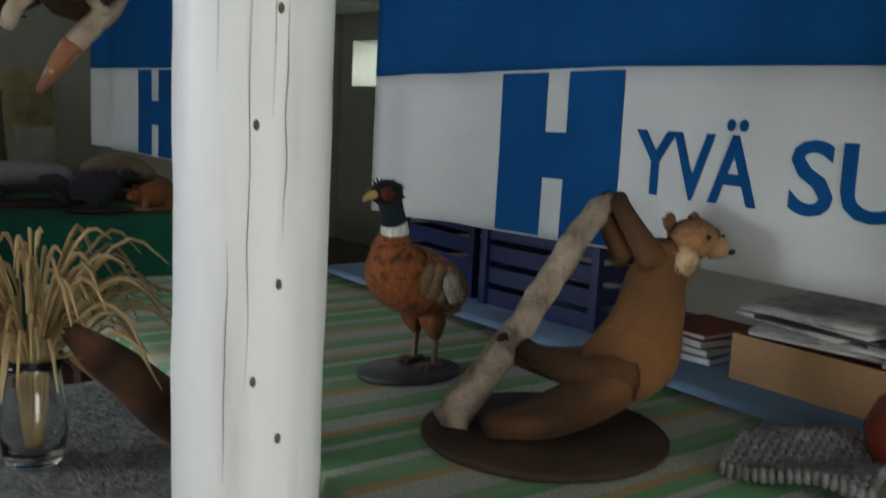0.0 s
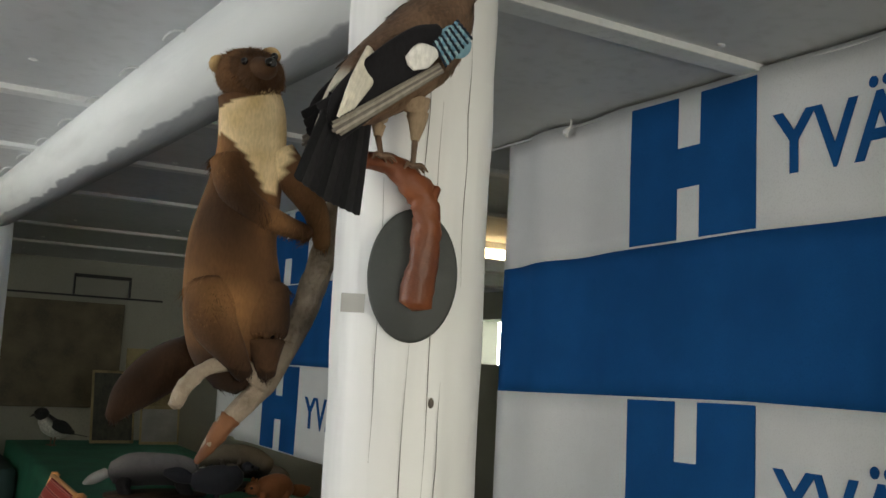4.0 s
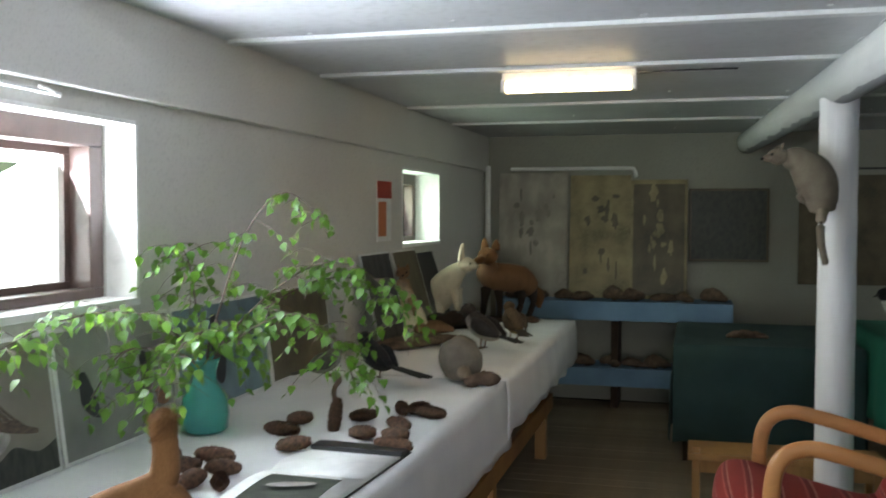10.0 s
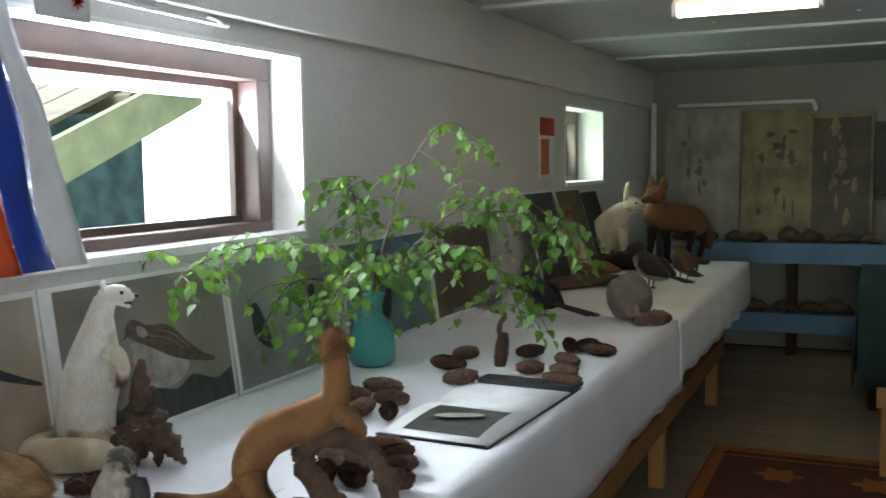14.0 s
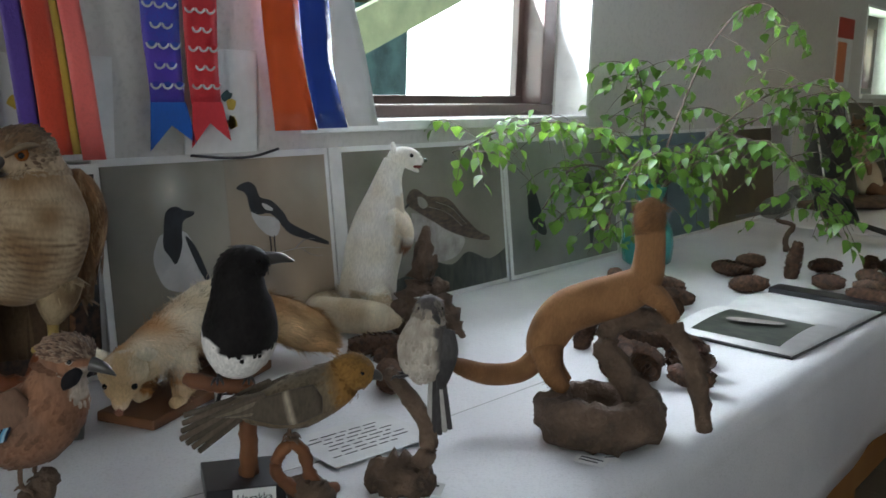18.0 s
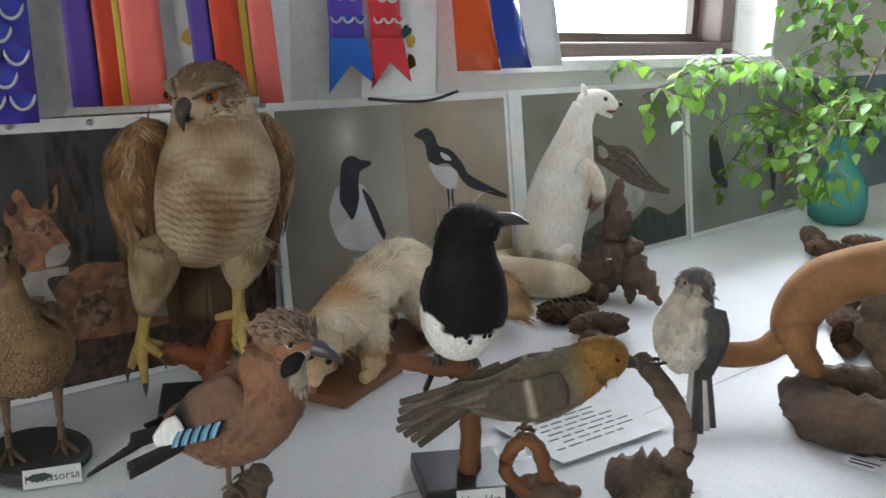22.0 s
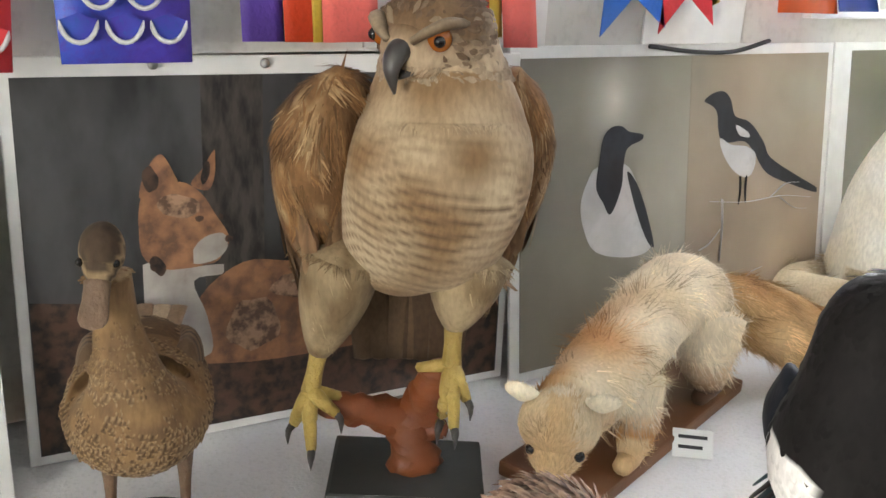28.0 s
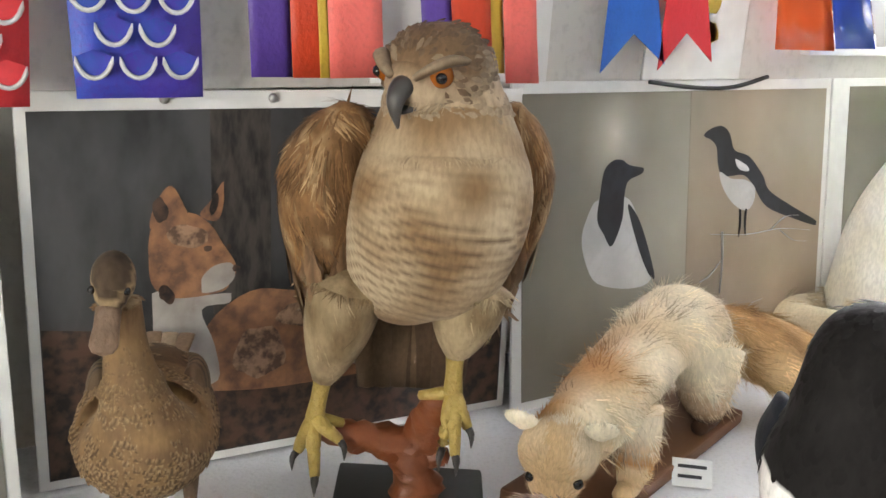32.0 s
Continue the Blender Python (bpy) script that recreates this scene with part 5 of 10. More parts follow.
def plumed(bm, length, width, count, back, colour, lift=0.10, seed=1, only=None, mat=0):
    """Overlapping small feathers; colour(p, r) gives the quill, vane, bar and tip colours of a feather at p."""
    rnd = random.Random(seed)
    lay = bm.verts.layers.float_color.get("col")
    bm.normal_update()
    faces = [f for f in bm.faces if f.material_index == mat and (only is None or only(f.calc_center_median()))]
    w = np.cumsum([f.calc_area() for f in faces])
    made = []
    for _ in range(count):
        f = faces[min(int(np.searchsorted(w, rnd.random() * w[-1])), len(faces) - 1)]
        vs = f.verts
        a, b = rnd.random(), rnd.random()
        p = vs[0].co.lerp(vs[1].co, a).lerp(vs[-1].co.lerp(vs[len(vs) // 2].co, a), b)
        made.append((p, f.normal.copy(), rnd.random()))
    for p, n, r in made:
        d = Vector(back(p)) if callable(back) else Vector(back)
        d = d - n * d.dot(n)
        if d.length < 1e-4:
            continue
        d = (d.normalized() + noise.noise_vector(p * 30) * 0.25 + Vector((rnd.uniform(-.12, .12), rnd.uniform(-.12, .12), rnd.uniform(-.12, .12)))).normalized()
        s = n.cross(d).normalized()
        L, W = length * (0.75 + 0.5 * r), width * (0.8 + 0.4 * rnd.random())
        up = n * L * lift
        quill, vane, bar, tip = colour(p, rnd.random())
        pts = ((p + n * 0.0004, quill), (p + d * L * 0.45 - s * W + up * 0.45, vane), (p + d * L * 0.45 + up * 0.65, quill), (p + d * L * 0.45 + s * W + up * 0.45, vane),
               (p + d * L * 0.82 - s * W * 0.75 + up * 0.8, bar), (p + d * L + up, tip), (p + d * L * 0.82 + s * W * 0.75 + up * 0.8, bar), (p + d * L * 0.8 + up * 1.0, bar))
        v = [bm.verts.new(q) for q, _ in pts]
        for q, (_, c) in zip(v, pts):
            q[lay] = (*c, 1)
        for k in ((0, 2, 1), (0, 3, 2), (1, 2, 7, 4), (2, 3, 6, 7), (4, 7, 5), (7, 6, 5)):
            bm.faces.new([v[i] for i in k]).material_index = mat
    return bm


def toned(c, t):
    return tuple(v * t for v in c)


def claw(bm, p, d, size, mat=2):
    p, d = Vector(p), Vector(d).normalized()
    tube(bm, [p, p + d * size * 0.5 - Vector((0, 0, size * 0.25)), p + d * size * 0.55 - Vector((0, 0, size))], [size * 0.24, size * 0.2, size * 0.03], 6, 3, mat=mat)


T = TABLE + 0.002
# --- hawk on a forked branch ---
hawk = stand("stuffed_hawk", (-2.775, 1.79, T), -32.1, "stuffed brown hawk with barred breast on a forked reddish branch")
bm = bmesh.new()
box(bm, -0.05, -0.073, 0, 0.062, 0.073, 0.018, 0.004)
part("base_block", bm, SLATE, hawk, "dark grey painted block")
twig(hawk, [(0.005, 0.007, 0.017), (0.005, 0.004, 0.045), (0.0, 0.001, 0.075)], [0.024, 0.022, 0.022], REDWOOD, "trunk", 0.5, 3)
twig(hawk, [(0.0, 0.0, 0.066), (0.012, -0.03, 0.077), (0.022, -0.06, 0.087), (0.026, -0.095, 0.098)], [0.019, 0.015, 0.013, 0.010], REDWOOD, "branch", 0.4, 4)
twig(hawk, [(0, 0.005, 0.065), (0.012, 0.014, 0.095), (0.026, 0.020, 0.120), (0.030, 0.021, 0.135)], [0.020, 0.018, 0.016, 0.014], REDWOOD, "branch", 0.4, 5)
twig(hawk, [(0.005, 0.01, 0.062), (0.012, 0.026, 0.064), (0.014, 0.034, 0.066)], [0.012, 0.011, 0.008], REDWOOD, "side_shoot", 0.4, 6)
HC, HCD, HB = (0.33, 0.24, 0.145), (0.17, 0.10, 0.055), (0.22, 0.115, 0.048)
bm = bmesh.new()
tube(bm, [(0.005, 0.0, 0.215), (0.018, -0.004, 0.240), (0.034, 0.006, 0.280), (0.042, 0.014, 0.325), (0.036, 0.014, 0.362), (0.036, 0.012, 0.395), (0.040, 0.008, 0.425)],
     [(0.026, 0.026), (0.060, 0.050), (0.075, 0.062), (0.078, 0.064), (0.069, 0.057), (0.055, 0.049), (0.045, 0.044)], 90, 16, HC, up=(-1, 0, 0.05))
HH, HM = Vector((0.046, 0.006, 0.430)), Euler((0, radians(10), radians(-32))).to_matrix()
hp = lambda x, y, z: tuple(HH + HM @ Vector((x, y, z)))
egg(bm, HH, (0.047, 0.046, 0.038), HC, seg=34, rows=24)
egg(bm, hp(0.024, 0, -0.005), (0.031, 0.031, 0.026), HC, seg=24, rows=16)


def hawk_ground(p):
    n1, n2 = noise.noise(p * 38), noise.noise(p * 120)
    c = mixed(HC, (0.30, 0.205, 0.12), 0.55 + 0.9 * n1)
    if p.z > 0.40:
        q = HM.transposed() @ (p - HH)
        c = mixed((0.40, 0.30, 0.20), (0.15, 0.092, 0.05), 1.3 * (q.z + 0.010) * 40 + 0.5 * n1 - 0.25 * q.x * 20)
        return mixed(c, (0.11, 0.065, 0.036), 0.6 * max(0, n2 + 0.1))
    if p.x < 0.0:
        c = HB
    return toned(c, 1 + 0.2 * n2)




def hawk_breast(p, r):
    fine = noise.noise(p * 22)
    c = toned(mixed((0.42, 0.325, 0.215), (0.20, 0.122, 0.062), 0.45 + 1.2 * fine), 0.82 + 0.4 * r)
    low = max(0.0, min(1.0, (0.375 - p.z) * 14)) * max(0.3, min(1.0, 0.75 + 1.2 * noise.noise(p * 12 + Vector((3, 1, 0)))))
    wave = math.sin((p.z + 0.010 * noise.noise(Vector((p.x * 26, p.y * 26, p.z * 10)))) * 2 * math.pi / 0.0100)
    dark = mixed(c, (0.085, 0.05, 0.028), low * max(0.0, wave) * 0.85)
    if p.z > 0.37:
        return c, mixed(c, (0.42, 0.33, 0.22), r), mixed(c, (0.16, 0.10, 0.06), 0.8 * r), c
    return mixed(c, dark, 0.5), mixed(c, dark, 0.8), dark, mixed(c, dark, 0.5)


paint(bm, lambda p: hawk_ground(p) if p.z > 0.405 or p.x < -0.01 else hawk_breast(p, 0.5)[0 if p.z > 0.37 else 2])
furred(bm, 0.0085, 26000, (0.1, 0, -1), 0.10, 0.0011, 3, tone=(0.78, 1.22), patchy=0.9, only=lambda c: 0.215 < c.z < 0.41)


def hawk_head(p, r):
    q = HM.transposed() @ (p - HH)
    c = mixed((0.29, 0.22, 0.15), (0.105, 0.066, 0.04), (q.z + 0.008) * 30 + 0.9 * (r - 0.5) + (0.5 if abs(q.y) > 0.024 and q.x > 0.015 else 0))
    return c, toned(c, 0.85 + 0.4 * r), mixed(c, (0.07, 0.045, 0.028), 0.45 * r), toned(c, 1.2)


plumed(bm, 0.010, 0.0026, 1500, lambda p: tuple(HM @ Vector((-1, 0, -0.35))), hawk_head, 0.09, 4, lambda c: c.z >= 0.398 and (HM.transposed() @ (c - HH)).x < 0.042)
for s, line, rad in ((-1, [(0.030, -0.060, 0.388), (0.040, -0.084, 0.352), (0.034, -0.089, 0.310), (0.020, -0.091, 0.262), (-0.004, -0.098, 0.205)], [(0.018, 0.020), (0.034, 0.034), (0.036, 0.036), (0.028, 0.028), (0.007, 0.008)]),
                     (1, [(-0.010, 0.066, 0.392), (-0.012, 0.084, 0.360), (-0.020, 0.090, 0.318), (-0.035, 0.082, 0.262), (-0.055, 0.070, 0.205)], [(0.016, 0.020), (0.024, 0.030), (0.026, 0.032), (0.022, 0.026), (0.006, 0.008)])):
    part_bm = bmesh.new()
    tube(part_bm, line, rad, 36, 14, HB, up=(1, 0, 0))
    paint(part_bm, lambda p: mixed(mixed(HB, (0.12, 0.062, 0.028), 0.5 + noise.noise(p * 45)), (0.36, 0.24, 0.13), max(0.0, 2.2 * noise.noise(Vector((p.x * 90, p.y * 90, p.z * 22))) - 0.2)))
    furred(part_bm, 0.024, 5200, (-0.25, -0.1 * s, -1), 0.05, 0.0016, 5 + s, tone=(0.62, 1.45), patchy=1.5, only=lambda c: c.z > 0.235)
    plumed(part_bm, 0.060, 0.0075, 90, (-0.35, -0.08 * s, -1), lambda p, r: (toned(HCD, 0.8), toned(HCD, 1 + r), mixed(HCD, HC, 0.3 * r), toned(HC, 0.8)), 0.03, 7 + s, lambda c: c.z < 0.285)
    me = bpy.data.meshes.new("wing")
    part_bm.to_mesh(me)
    part_bm.free()
    bm.from_mesh(me)
    bpy.data.meshes.remove(me)
for s, hip, knee, foot, toes in ((-1, (0.030, -0.062, 0.240), (0.026, -0.084, 0.142), (0.032, -0.090, 0.107), ((0.030, -0.105, 0.072), (0.045, -0.087, 0.055), (0.040, -0.066, 0.090))),
                                 (1, (0.030, 0.046, 0.242), (0.034, 0.035, 0.176), (0.038, 0.035, 0.142), ((0.052, 0.028, 0.092), (0.056, 0.040, 0.090), (0.044, 0.050, 0.112)))):
    part_bm = bmesh.new()
    tube(part_bm, [hip, mixed(hip, knee, 0.45), mixed(hip, knee, 0.8), knee], [0.036, 0.031, 0.020, 0.010], 24, 8, (0.30, 0.22, 0.125))
    paint(part_bm, lambda p: mixed((0.33, 0.25, 0.15), (0.17, 0.115, 0.062), 0.5 + 1.3 * noise.noise(Vector((p.x * 60, p.y * 60, p.z * 25)))))
    furred(part_bm, 0.014, 3600, (0, 0, -1), 0.12, 0.0012, 11 + s, tone=(0.7, 1.3), patchy=1.0, only=lambda c: c.z < hip[2] + 0.02)
    me = bpy.data.meshes.new("thigh")
    part_bm.to_mesh(me)
    part_bm.free()
    bm.from_mesh(me)
    bpy.data.meshes.remove(me)
    tube(bm, [knee, mixed(knee, foot, 0.5), foot], [0.0085, 0.0078, 0.0092], 12, 4, mat=1)
    for tp in toes:
        mid = Vector(foot).lerp(Vector(tp), 0.5) + Vector((0.008, 0, 0.004))
        tube(bm, [foot, mid, tp], [0.0078, 0.0068, 0.0050], 10, 4, mat=1, rough=0.12, seed=3)
        claw(bm, tp, (0.6, (tp[1] - foot[1]) * 20, 0), 0.017)
    back_toe = Vector(foot) + Vector((-0.004, -0.030 if s > 0 else 0.026, -0.006))
    tube(bm, [foot, Vector(foot).lerp(back_toe, 0.5), back_toe], [0.007, 0.006, 0.0045], 8, 3, mat=1)
for k in range(5):
    feathers(bm, [(-0.035, -0.05 + 0.022 * k, 0.235), (-0.085, -0.035 + 0.015 * k, 0.085), (1, 0, 0.4)], 0.026, [(0.075, 0.046, 0.028), (0.12, 0.078, 0.046)], 2, 0.002, 0.1)
tube(bm, [hp(0.042, 0, 0.000), hp(0.056, 0, -0.003), hp(0.064, 0, -0.014), hp(0.062, 0, -0.032)], [(0.0095, 0.0115), (0.0082, 0.0098), (0.0055, 0.0066), (0.0010, 0.0012)], 16, 6, mat=2, up=tuple(HM @ Vector((0, 1, 0))))
tube(bm, [hp(0.038, 0.0, -0.016), hp(0.050, 0, -0.019), hp(0.057, 0, -0.021)], [(0.012, 0.004), (0.009, 0.0035), (0.003, 0.002)], 10, 3, mat=2)
for s in (-1, 1):
    egg(bm, hp(0.036, s * 0.0255, 0.006), (0.0098, 0.0098, 0.0098), mat=3, seg=16, rows=12)
    egg(bm, hp(0.0425, s * 0.0295, 0.006), (0.0047, 0.0047, 0.0047), mat=4, seg=10, rows=8)
    tube(bm, [hp(0.014, s * 0.036, 0.013), hp(0.032, s * 0.032, 0.0172), hp(0.046, s * 0.021, 0.0125), hp(0.052, s * 0.011, 0.006)], [(0.005, 0.004), (0.0075, 0.0045), (0.006, 0.004), (0.003, 0.003)], 10, 5, lambda q, a: mixed((0.22, 0.165, 0.11), (0.10, 0.066, 0.04), 0.55 - math.sin(a)))
figure(bm, hawk, [PLUMED, YLEG, HORN, EYE_O, EYE_M])
card(hawk, (0.064, -0.005, 0.0), 0.062, 0.019, 90, 70, "Kanahaukka")

# --- duck ---
duck = stand("stuffed_duck", (-2.778, 1.557, T), -16.3, "stuffed mottled brown female duck on a dark oval base")
bm = bmesh.new()
disc(bm, 0.072, 0.014, 40, 0.062)
part("base", bm, SLATE, duck, "dark oval base").location = (0.012, -0.012, 0)
DB = (0.25, 0.152, 0.072)
bm = bmesh.new()
tube(bm, [(-0.125, -0.012, 0.140), (-0.075, -0.014, 0.138), (-0.015, -0.016, 0.133), (0.022, -0.018, 0.138), (0.034, -0.022, 0.172), (0.032, -0.028, 0.215), (0.032, -0.032, 0.258)],
     [(0.020, 0.018), (0.048, 0.042), (0.057, 0.050), (0.052, 0.046), (0.031, 0.029), (0.0170, 0.0175), (0.0150, 0.0155)], 50, 12, DB)
DH, DM = Vector((0.038, -0.035, 0.278)), Euler((0, radians(42), radians(-12))).to_matrix()
dp = lambda x, y, z: tuple(DH + DM @ Vector((x, y, z)))
egg(bm, DH, (0.0215, 0.0160, 0.0205), DB, seg=22, rows=16)
egg(bm, dp(0.011, 0, -0.002), (0.0165, 0.0125, 0.0145), DB, seg=18, rows=12)


def duck_ground(p):
    q = DM.transposed() @ (p - DH)
    if p.z > 0.256:
        stripe = q.z > 0.0085 or abs(q.z + 0.001) < 0.0028 and q.x > -0.01
        return toned((0.06, 0.04, 0.026) if stripe else (0.27, 0.19, 0.11), 1 + 0.3 * noise.noise(p * 150))
    return toned(mixed(DB, (0.12, 0.07, 0.04), 0.4 + 0.6 * noise.noise(p * 60)), 1.0 if p.x > -0.03 else 0.6)


paint(bm, duck_ground)


def duck_vane(p, r):
    k = max(0.0, min(1.0, (p.z - 0.165) * 18))
    buff = mixed((0.32, 0.20, 0.095), (0.46, 0.36, 0.24), max(0, (0.12 - p.z) * 14) + 0.4 * r)
    heart = toned((0.075, 0.042, 0.022), 0.7 + 0.6 * r)
    if p.x < -0.03:
        return heart, toned(heart, 1.5), (0.28, 0.19, 0.11), (0.34, 0.25, 0.15)
    return mixed(heart, buff, 0.4 * k), buff, mixed(buff, heart, 0.85 - 0.45 * k), toned(buff, 1.1)


plumed(bm, 0.0095, 0.0032, 3600, lambda p: (-0.35, 0, -1) if p.x > 0 else (-1, 0, -0.2), duck_vane, 0.05, 21, lambda c: c.z < 0.205)
plumed(bm, 0.007, 0.0018, 700, (-0.3, 0, -1), lambda p, r: ((0.17, 0.105, 0.055), toned((0.28, 0.18, 0.09), 0.7 + 0.5 * r), (0.15, 0.09, 0.048), (0.30, 0.20, 0.11)), 0.08, 22, lambda c: 0.19 < c.z < 0.262)
tube(bm, [dp(0.024, 0, -0.003), dp(0.037, 0, -0.006), dp(0.050, 0, -0.008), dp(0.056, 0, -0.009)], [(0.0095, 0.0085), (0.0095, 0.0055), (0.0105, 0.0035), (0.0075, 0.0025)], 14, 5, mat=1, up=tuple(DM @ Vector((0, 0, 1))))
for s in (-1, 1):
    tube(bm, [(-0.012, -0.016 + s * 0.036, 0.160), (-0.055, -0.014 + s * 0.038, 0.150), (-0.115, -0.012 + s * 0.020, 0.148)], [(0.010, 0.022), (0.012, 0.026), (0.004, 0.008)], 18, 8, lambda q, a: mixed((0.075, 0.05, 0.035), (0.22, 0.15, 0.09), 0.5 + 0.5 * math.sin(q * 44)))
    y = -0.012 + s * 0.029
    tube(bm, [(0.004, y, 0.092), (0.006, y, 0.06), (0.012, y, 0.02)], [0.0075, 0.0045, 0.0045], 8, 4, mat=1)
    for a in (-24, 0, 24):
        d = Vector((math.cos(radians(a)), math.sin(radians(a)), 0))
        tube(bm, [Vector((0.012, y, 0.019)), Vector((0.012, y, 0.018)) + d * 0.018, Vector((0.012, y, 0.0155)) + d * 0.034], [0.0045, 0.0035, 0.0022], 7, 3, mat=1)
    egg(bm, dp(0.013, s * 0.0122, 0.005), (0.0032, 0.0032, 0.0032), mat=2, seg=10, rows=8)
feathers(bm, [(-0.11, -0.012, 0.142), (-0.165, -0.012, 0.155), (0, 0, 1)], 0.05, [(0.24, 0.16, 0.1), (0.4, 0.3, 0.2)], 5, 0.003)
figure(bm, duck, [PLUMED, LEGM, EYE_M])
card(duck, (0.088, -0.004, 0.0), 0.062, 0.021, 84, 60, "Heinäsorsa")

# --- pale polecat on a wooden board ---
polecat = stand("stuffed_polecat", (-2.745, 2.058, T), -71, "stuffed cream-coloured polecat crouching on a brown board")
bm = bmesh.new()
box(bm, -0.185, -0.056, 0, 0.175, 0.052, 0.017, 0.004)
part("board", bm, BROWNWOOD, polecat, "reddish brown wooden board")
PC, PT = (0.76, 0.67, 0.51), (0.45, 0.215, 0.072)
PH, PM = Vector((0.212, 0.028, 0.104)), Euler((0, radians(48), radians(26))).to_matrix()
pp = lambda x, y, z: tuple(PH + PM @ Vector((x, y, z)))
bm = bmesh.new()
tube(bm, [(-0.128, 0, 0.080), (-0.122, 0, 0.120), (-0.080, 0, 0.143), (-0.020, 0.002, 0.141), (0.045, 0.006, 0.126), (0.105, 0.012, 0.114), (0.158, 0.020, 0.108), (0.190, 0.024, 0.108)],
     [(0.034, 0.030), (0.046, 0.040), (0.049, 0.043), (0.045, 0.040), (0.043, 0.039), (0.043, 0.039), (0.038, 0.035), (0.034, 0.032)], 34, 10, PC)
egg(bm, PH, (0.037, 0.036, 0.030), PC, seg=26, rows=18)
egg(bm, pp(0.024, 0, -0.005), (0.026, 0.024, 0.021), PC, seg=20, rows=14)
tube(bm, [pp(0.036, 0, -0.006), pp(0.050, 0, -0.009), pp(0.057, 0, -0.010)], [(0.017, 0.015), (0.0125, 0.011), (0.007, 0.006)], 14, 5, PC)
for s in (-1, 1):
    tube(bm, [(0.085, 0.010 + s * 0.026, 0.105), (0.088, 0.010 + s * 0.034, 0.062), (0.092, 0.010 + s * 0.034, 0.028)], [0.029, 0.022, 0.0135], 16, 6, PT)
    tube(bm, [(0.092, 0.010 + s * 0.034, 0.027), (0.116, 0.012 + s * 0.035, 0.0255)], [0.0125, 0.0095], 10, 4, PT)
    tube(bm, [(-0.095, s * 0.030, 0.115), (-0.082, s * 0.040, 0.070), (-0.112, s * 0.038, 0.030)], [0.042, 0.030, 0.0145], 16, 6, PC)
    tube(bm, [(-0.112, s * 0.038, 0.028), (-0.080, s * 0.039, 0.0255)], [0.0125, 0.0095], 10, 4, PT)
tube(bm, [(-0.125, 0.005, 0.118), (-0.168, 0.020, 0.112), (-0.215, 0.060, 0.088), (-0.238, 0.110, 0.062), (-0.245, 0.150, 0.040)], [0.024, 0.034, 0.042, 0.038, 0.014], 20, 9, PT)


def polecat_tone(p):
    n1 = noise.noise(p * 17)
    q = PM.transposed() @ (p - PH)
    c = mixed(PC, (0.62, 0.50, 0.33), 0.5 + n1)
    c = mixed(c, PT, 0.9 * max(0.0, min(1.0, (p.x - 0.005) * 10)) * max(0.0, min(1.0, 0.60 - p.y * 24 + 0.9 * n1)) if q.x < 0.0 else 0)
    c = mixed(c, PT, max(0.0, min(1.0, (0.092 - p.z) * 26)) * (1.0 if p.x > 0.04 and q.x < -0.02 else 0.6))
    c = mixed(c, (0.085, 0.045, 0.026), max(0.0, min(1.0, (0.062 - p.z) * 40)) if q.x < -0.03 and p.y < 0.07 else 0)
    if p.x < -0.14 and p.y > 0.008:
        c = mixed((0.62, 0.44, 0.24), (0.42, 0.23, 0.09), 0.5 + n1 + (p.y - 0.05) * 4)
    if q.x > -0.02:
        c = mixed((0.72, 0.60, 0.42), (0.60, 0.42, 0.23), 0.4 + n1 + (0.5 if abs(q.y) < 0.012 and q.z > 0 else 0))
    return c


paint(bm, polecat_tone)
for s in (-1, 1):
    tube(bm, [pp(-0.016, s * 0.030, 0.016), pp(-0.018, s * 0.039, 0.026), pp(-0.020, s * 0.042, 0.032)], [(0.014, 0.006), (0.013, 0.005), (0.006, 0.003)], 12, 5, (0.76, 0.68, 0.52), up=tuple(PM @ Vector((1, 0, 0))))
    egg(bm, pp(0.028, s * 0.0205, 0.0085), (0.0052, 0.0052, 0.0052), mat=1, seg=10, rows=8)
egg(bm, pp(0.0625, 0, -0.0095), (0.0055, 0.0060, 0.0050), (0.36, 0.17, 0.12), seg=10, rows=7)
furred(bm, 0.020, 36000, (-1, 0, -0.55), 0.18, 0.0007, 8, tone=(0.82, 1.10), patchy=1.0, only=lambda c: c.x < 0.185 and c.z > 0.036)
furred(bm, 0.021, 22000, (-0.6, 0.1, -0.8), 0.20, 0.0006, 18, tone=(0.80, 1.10), patchy=1.2, only=lambda c: c.x < 0.165 and c.z > 0.06)
furred(bm, 0.007, 9000, tuple(PM @ Vector((-1, 0, 0))), 0.16, 0.0006, 9, tone=(0.86, 1.12), patchy=0.6, only=lambda c: c.x >= 0.18)
furred(bm, 0.026, 9000, (-0.3, 1, -0.3), 0.30, 0.0007, 19, tone=(0.75, 1.2), patchy=1.2, only=lambda c: c.x < -0.15 and c.y > 0.005)
figure(bm, polecat, [PELT, EYE_M])
card(polecat, (0.005, 0.074, 0.0), 0.042, 0.030, 122, 50)

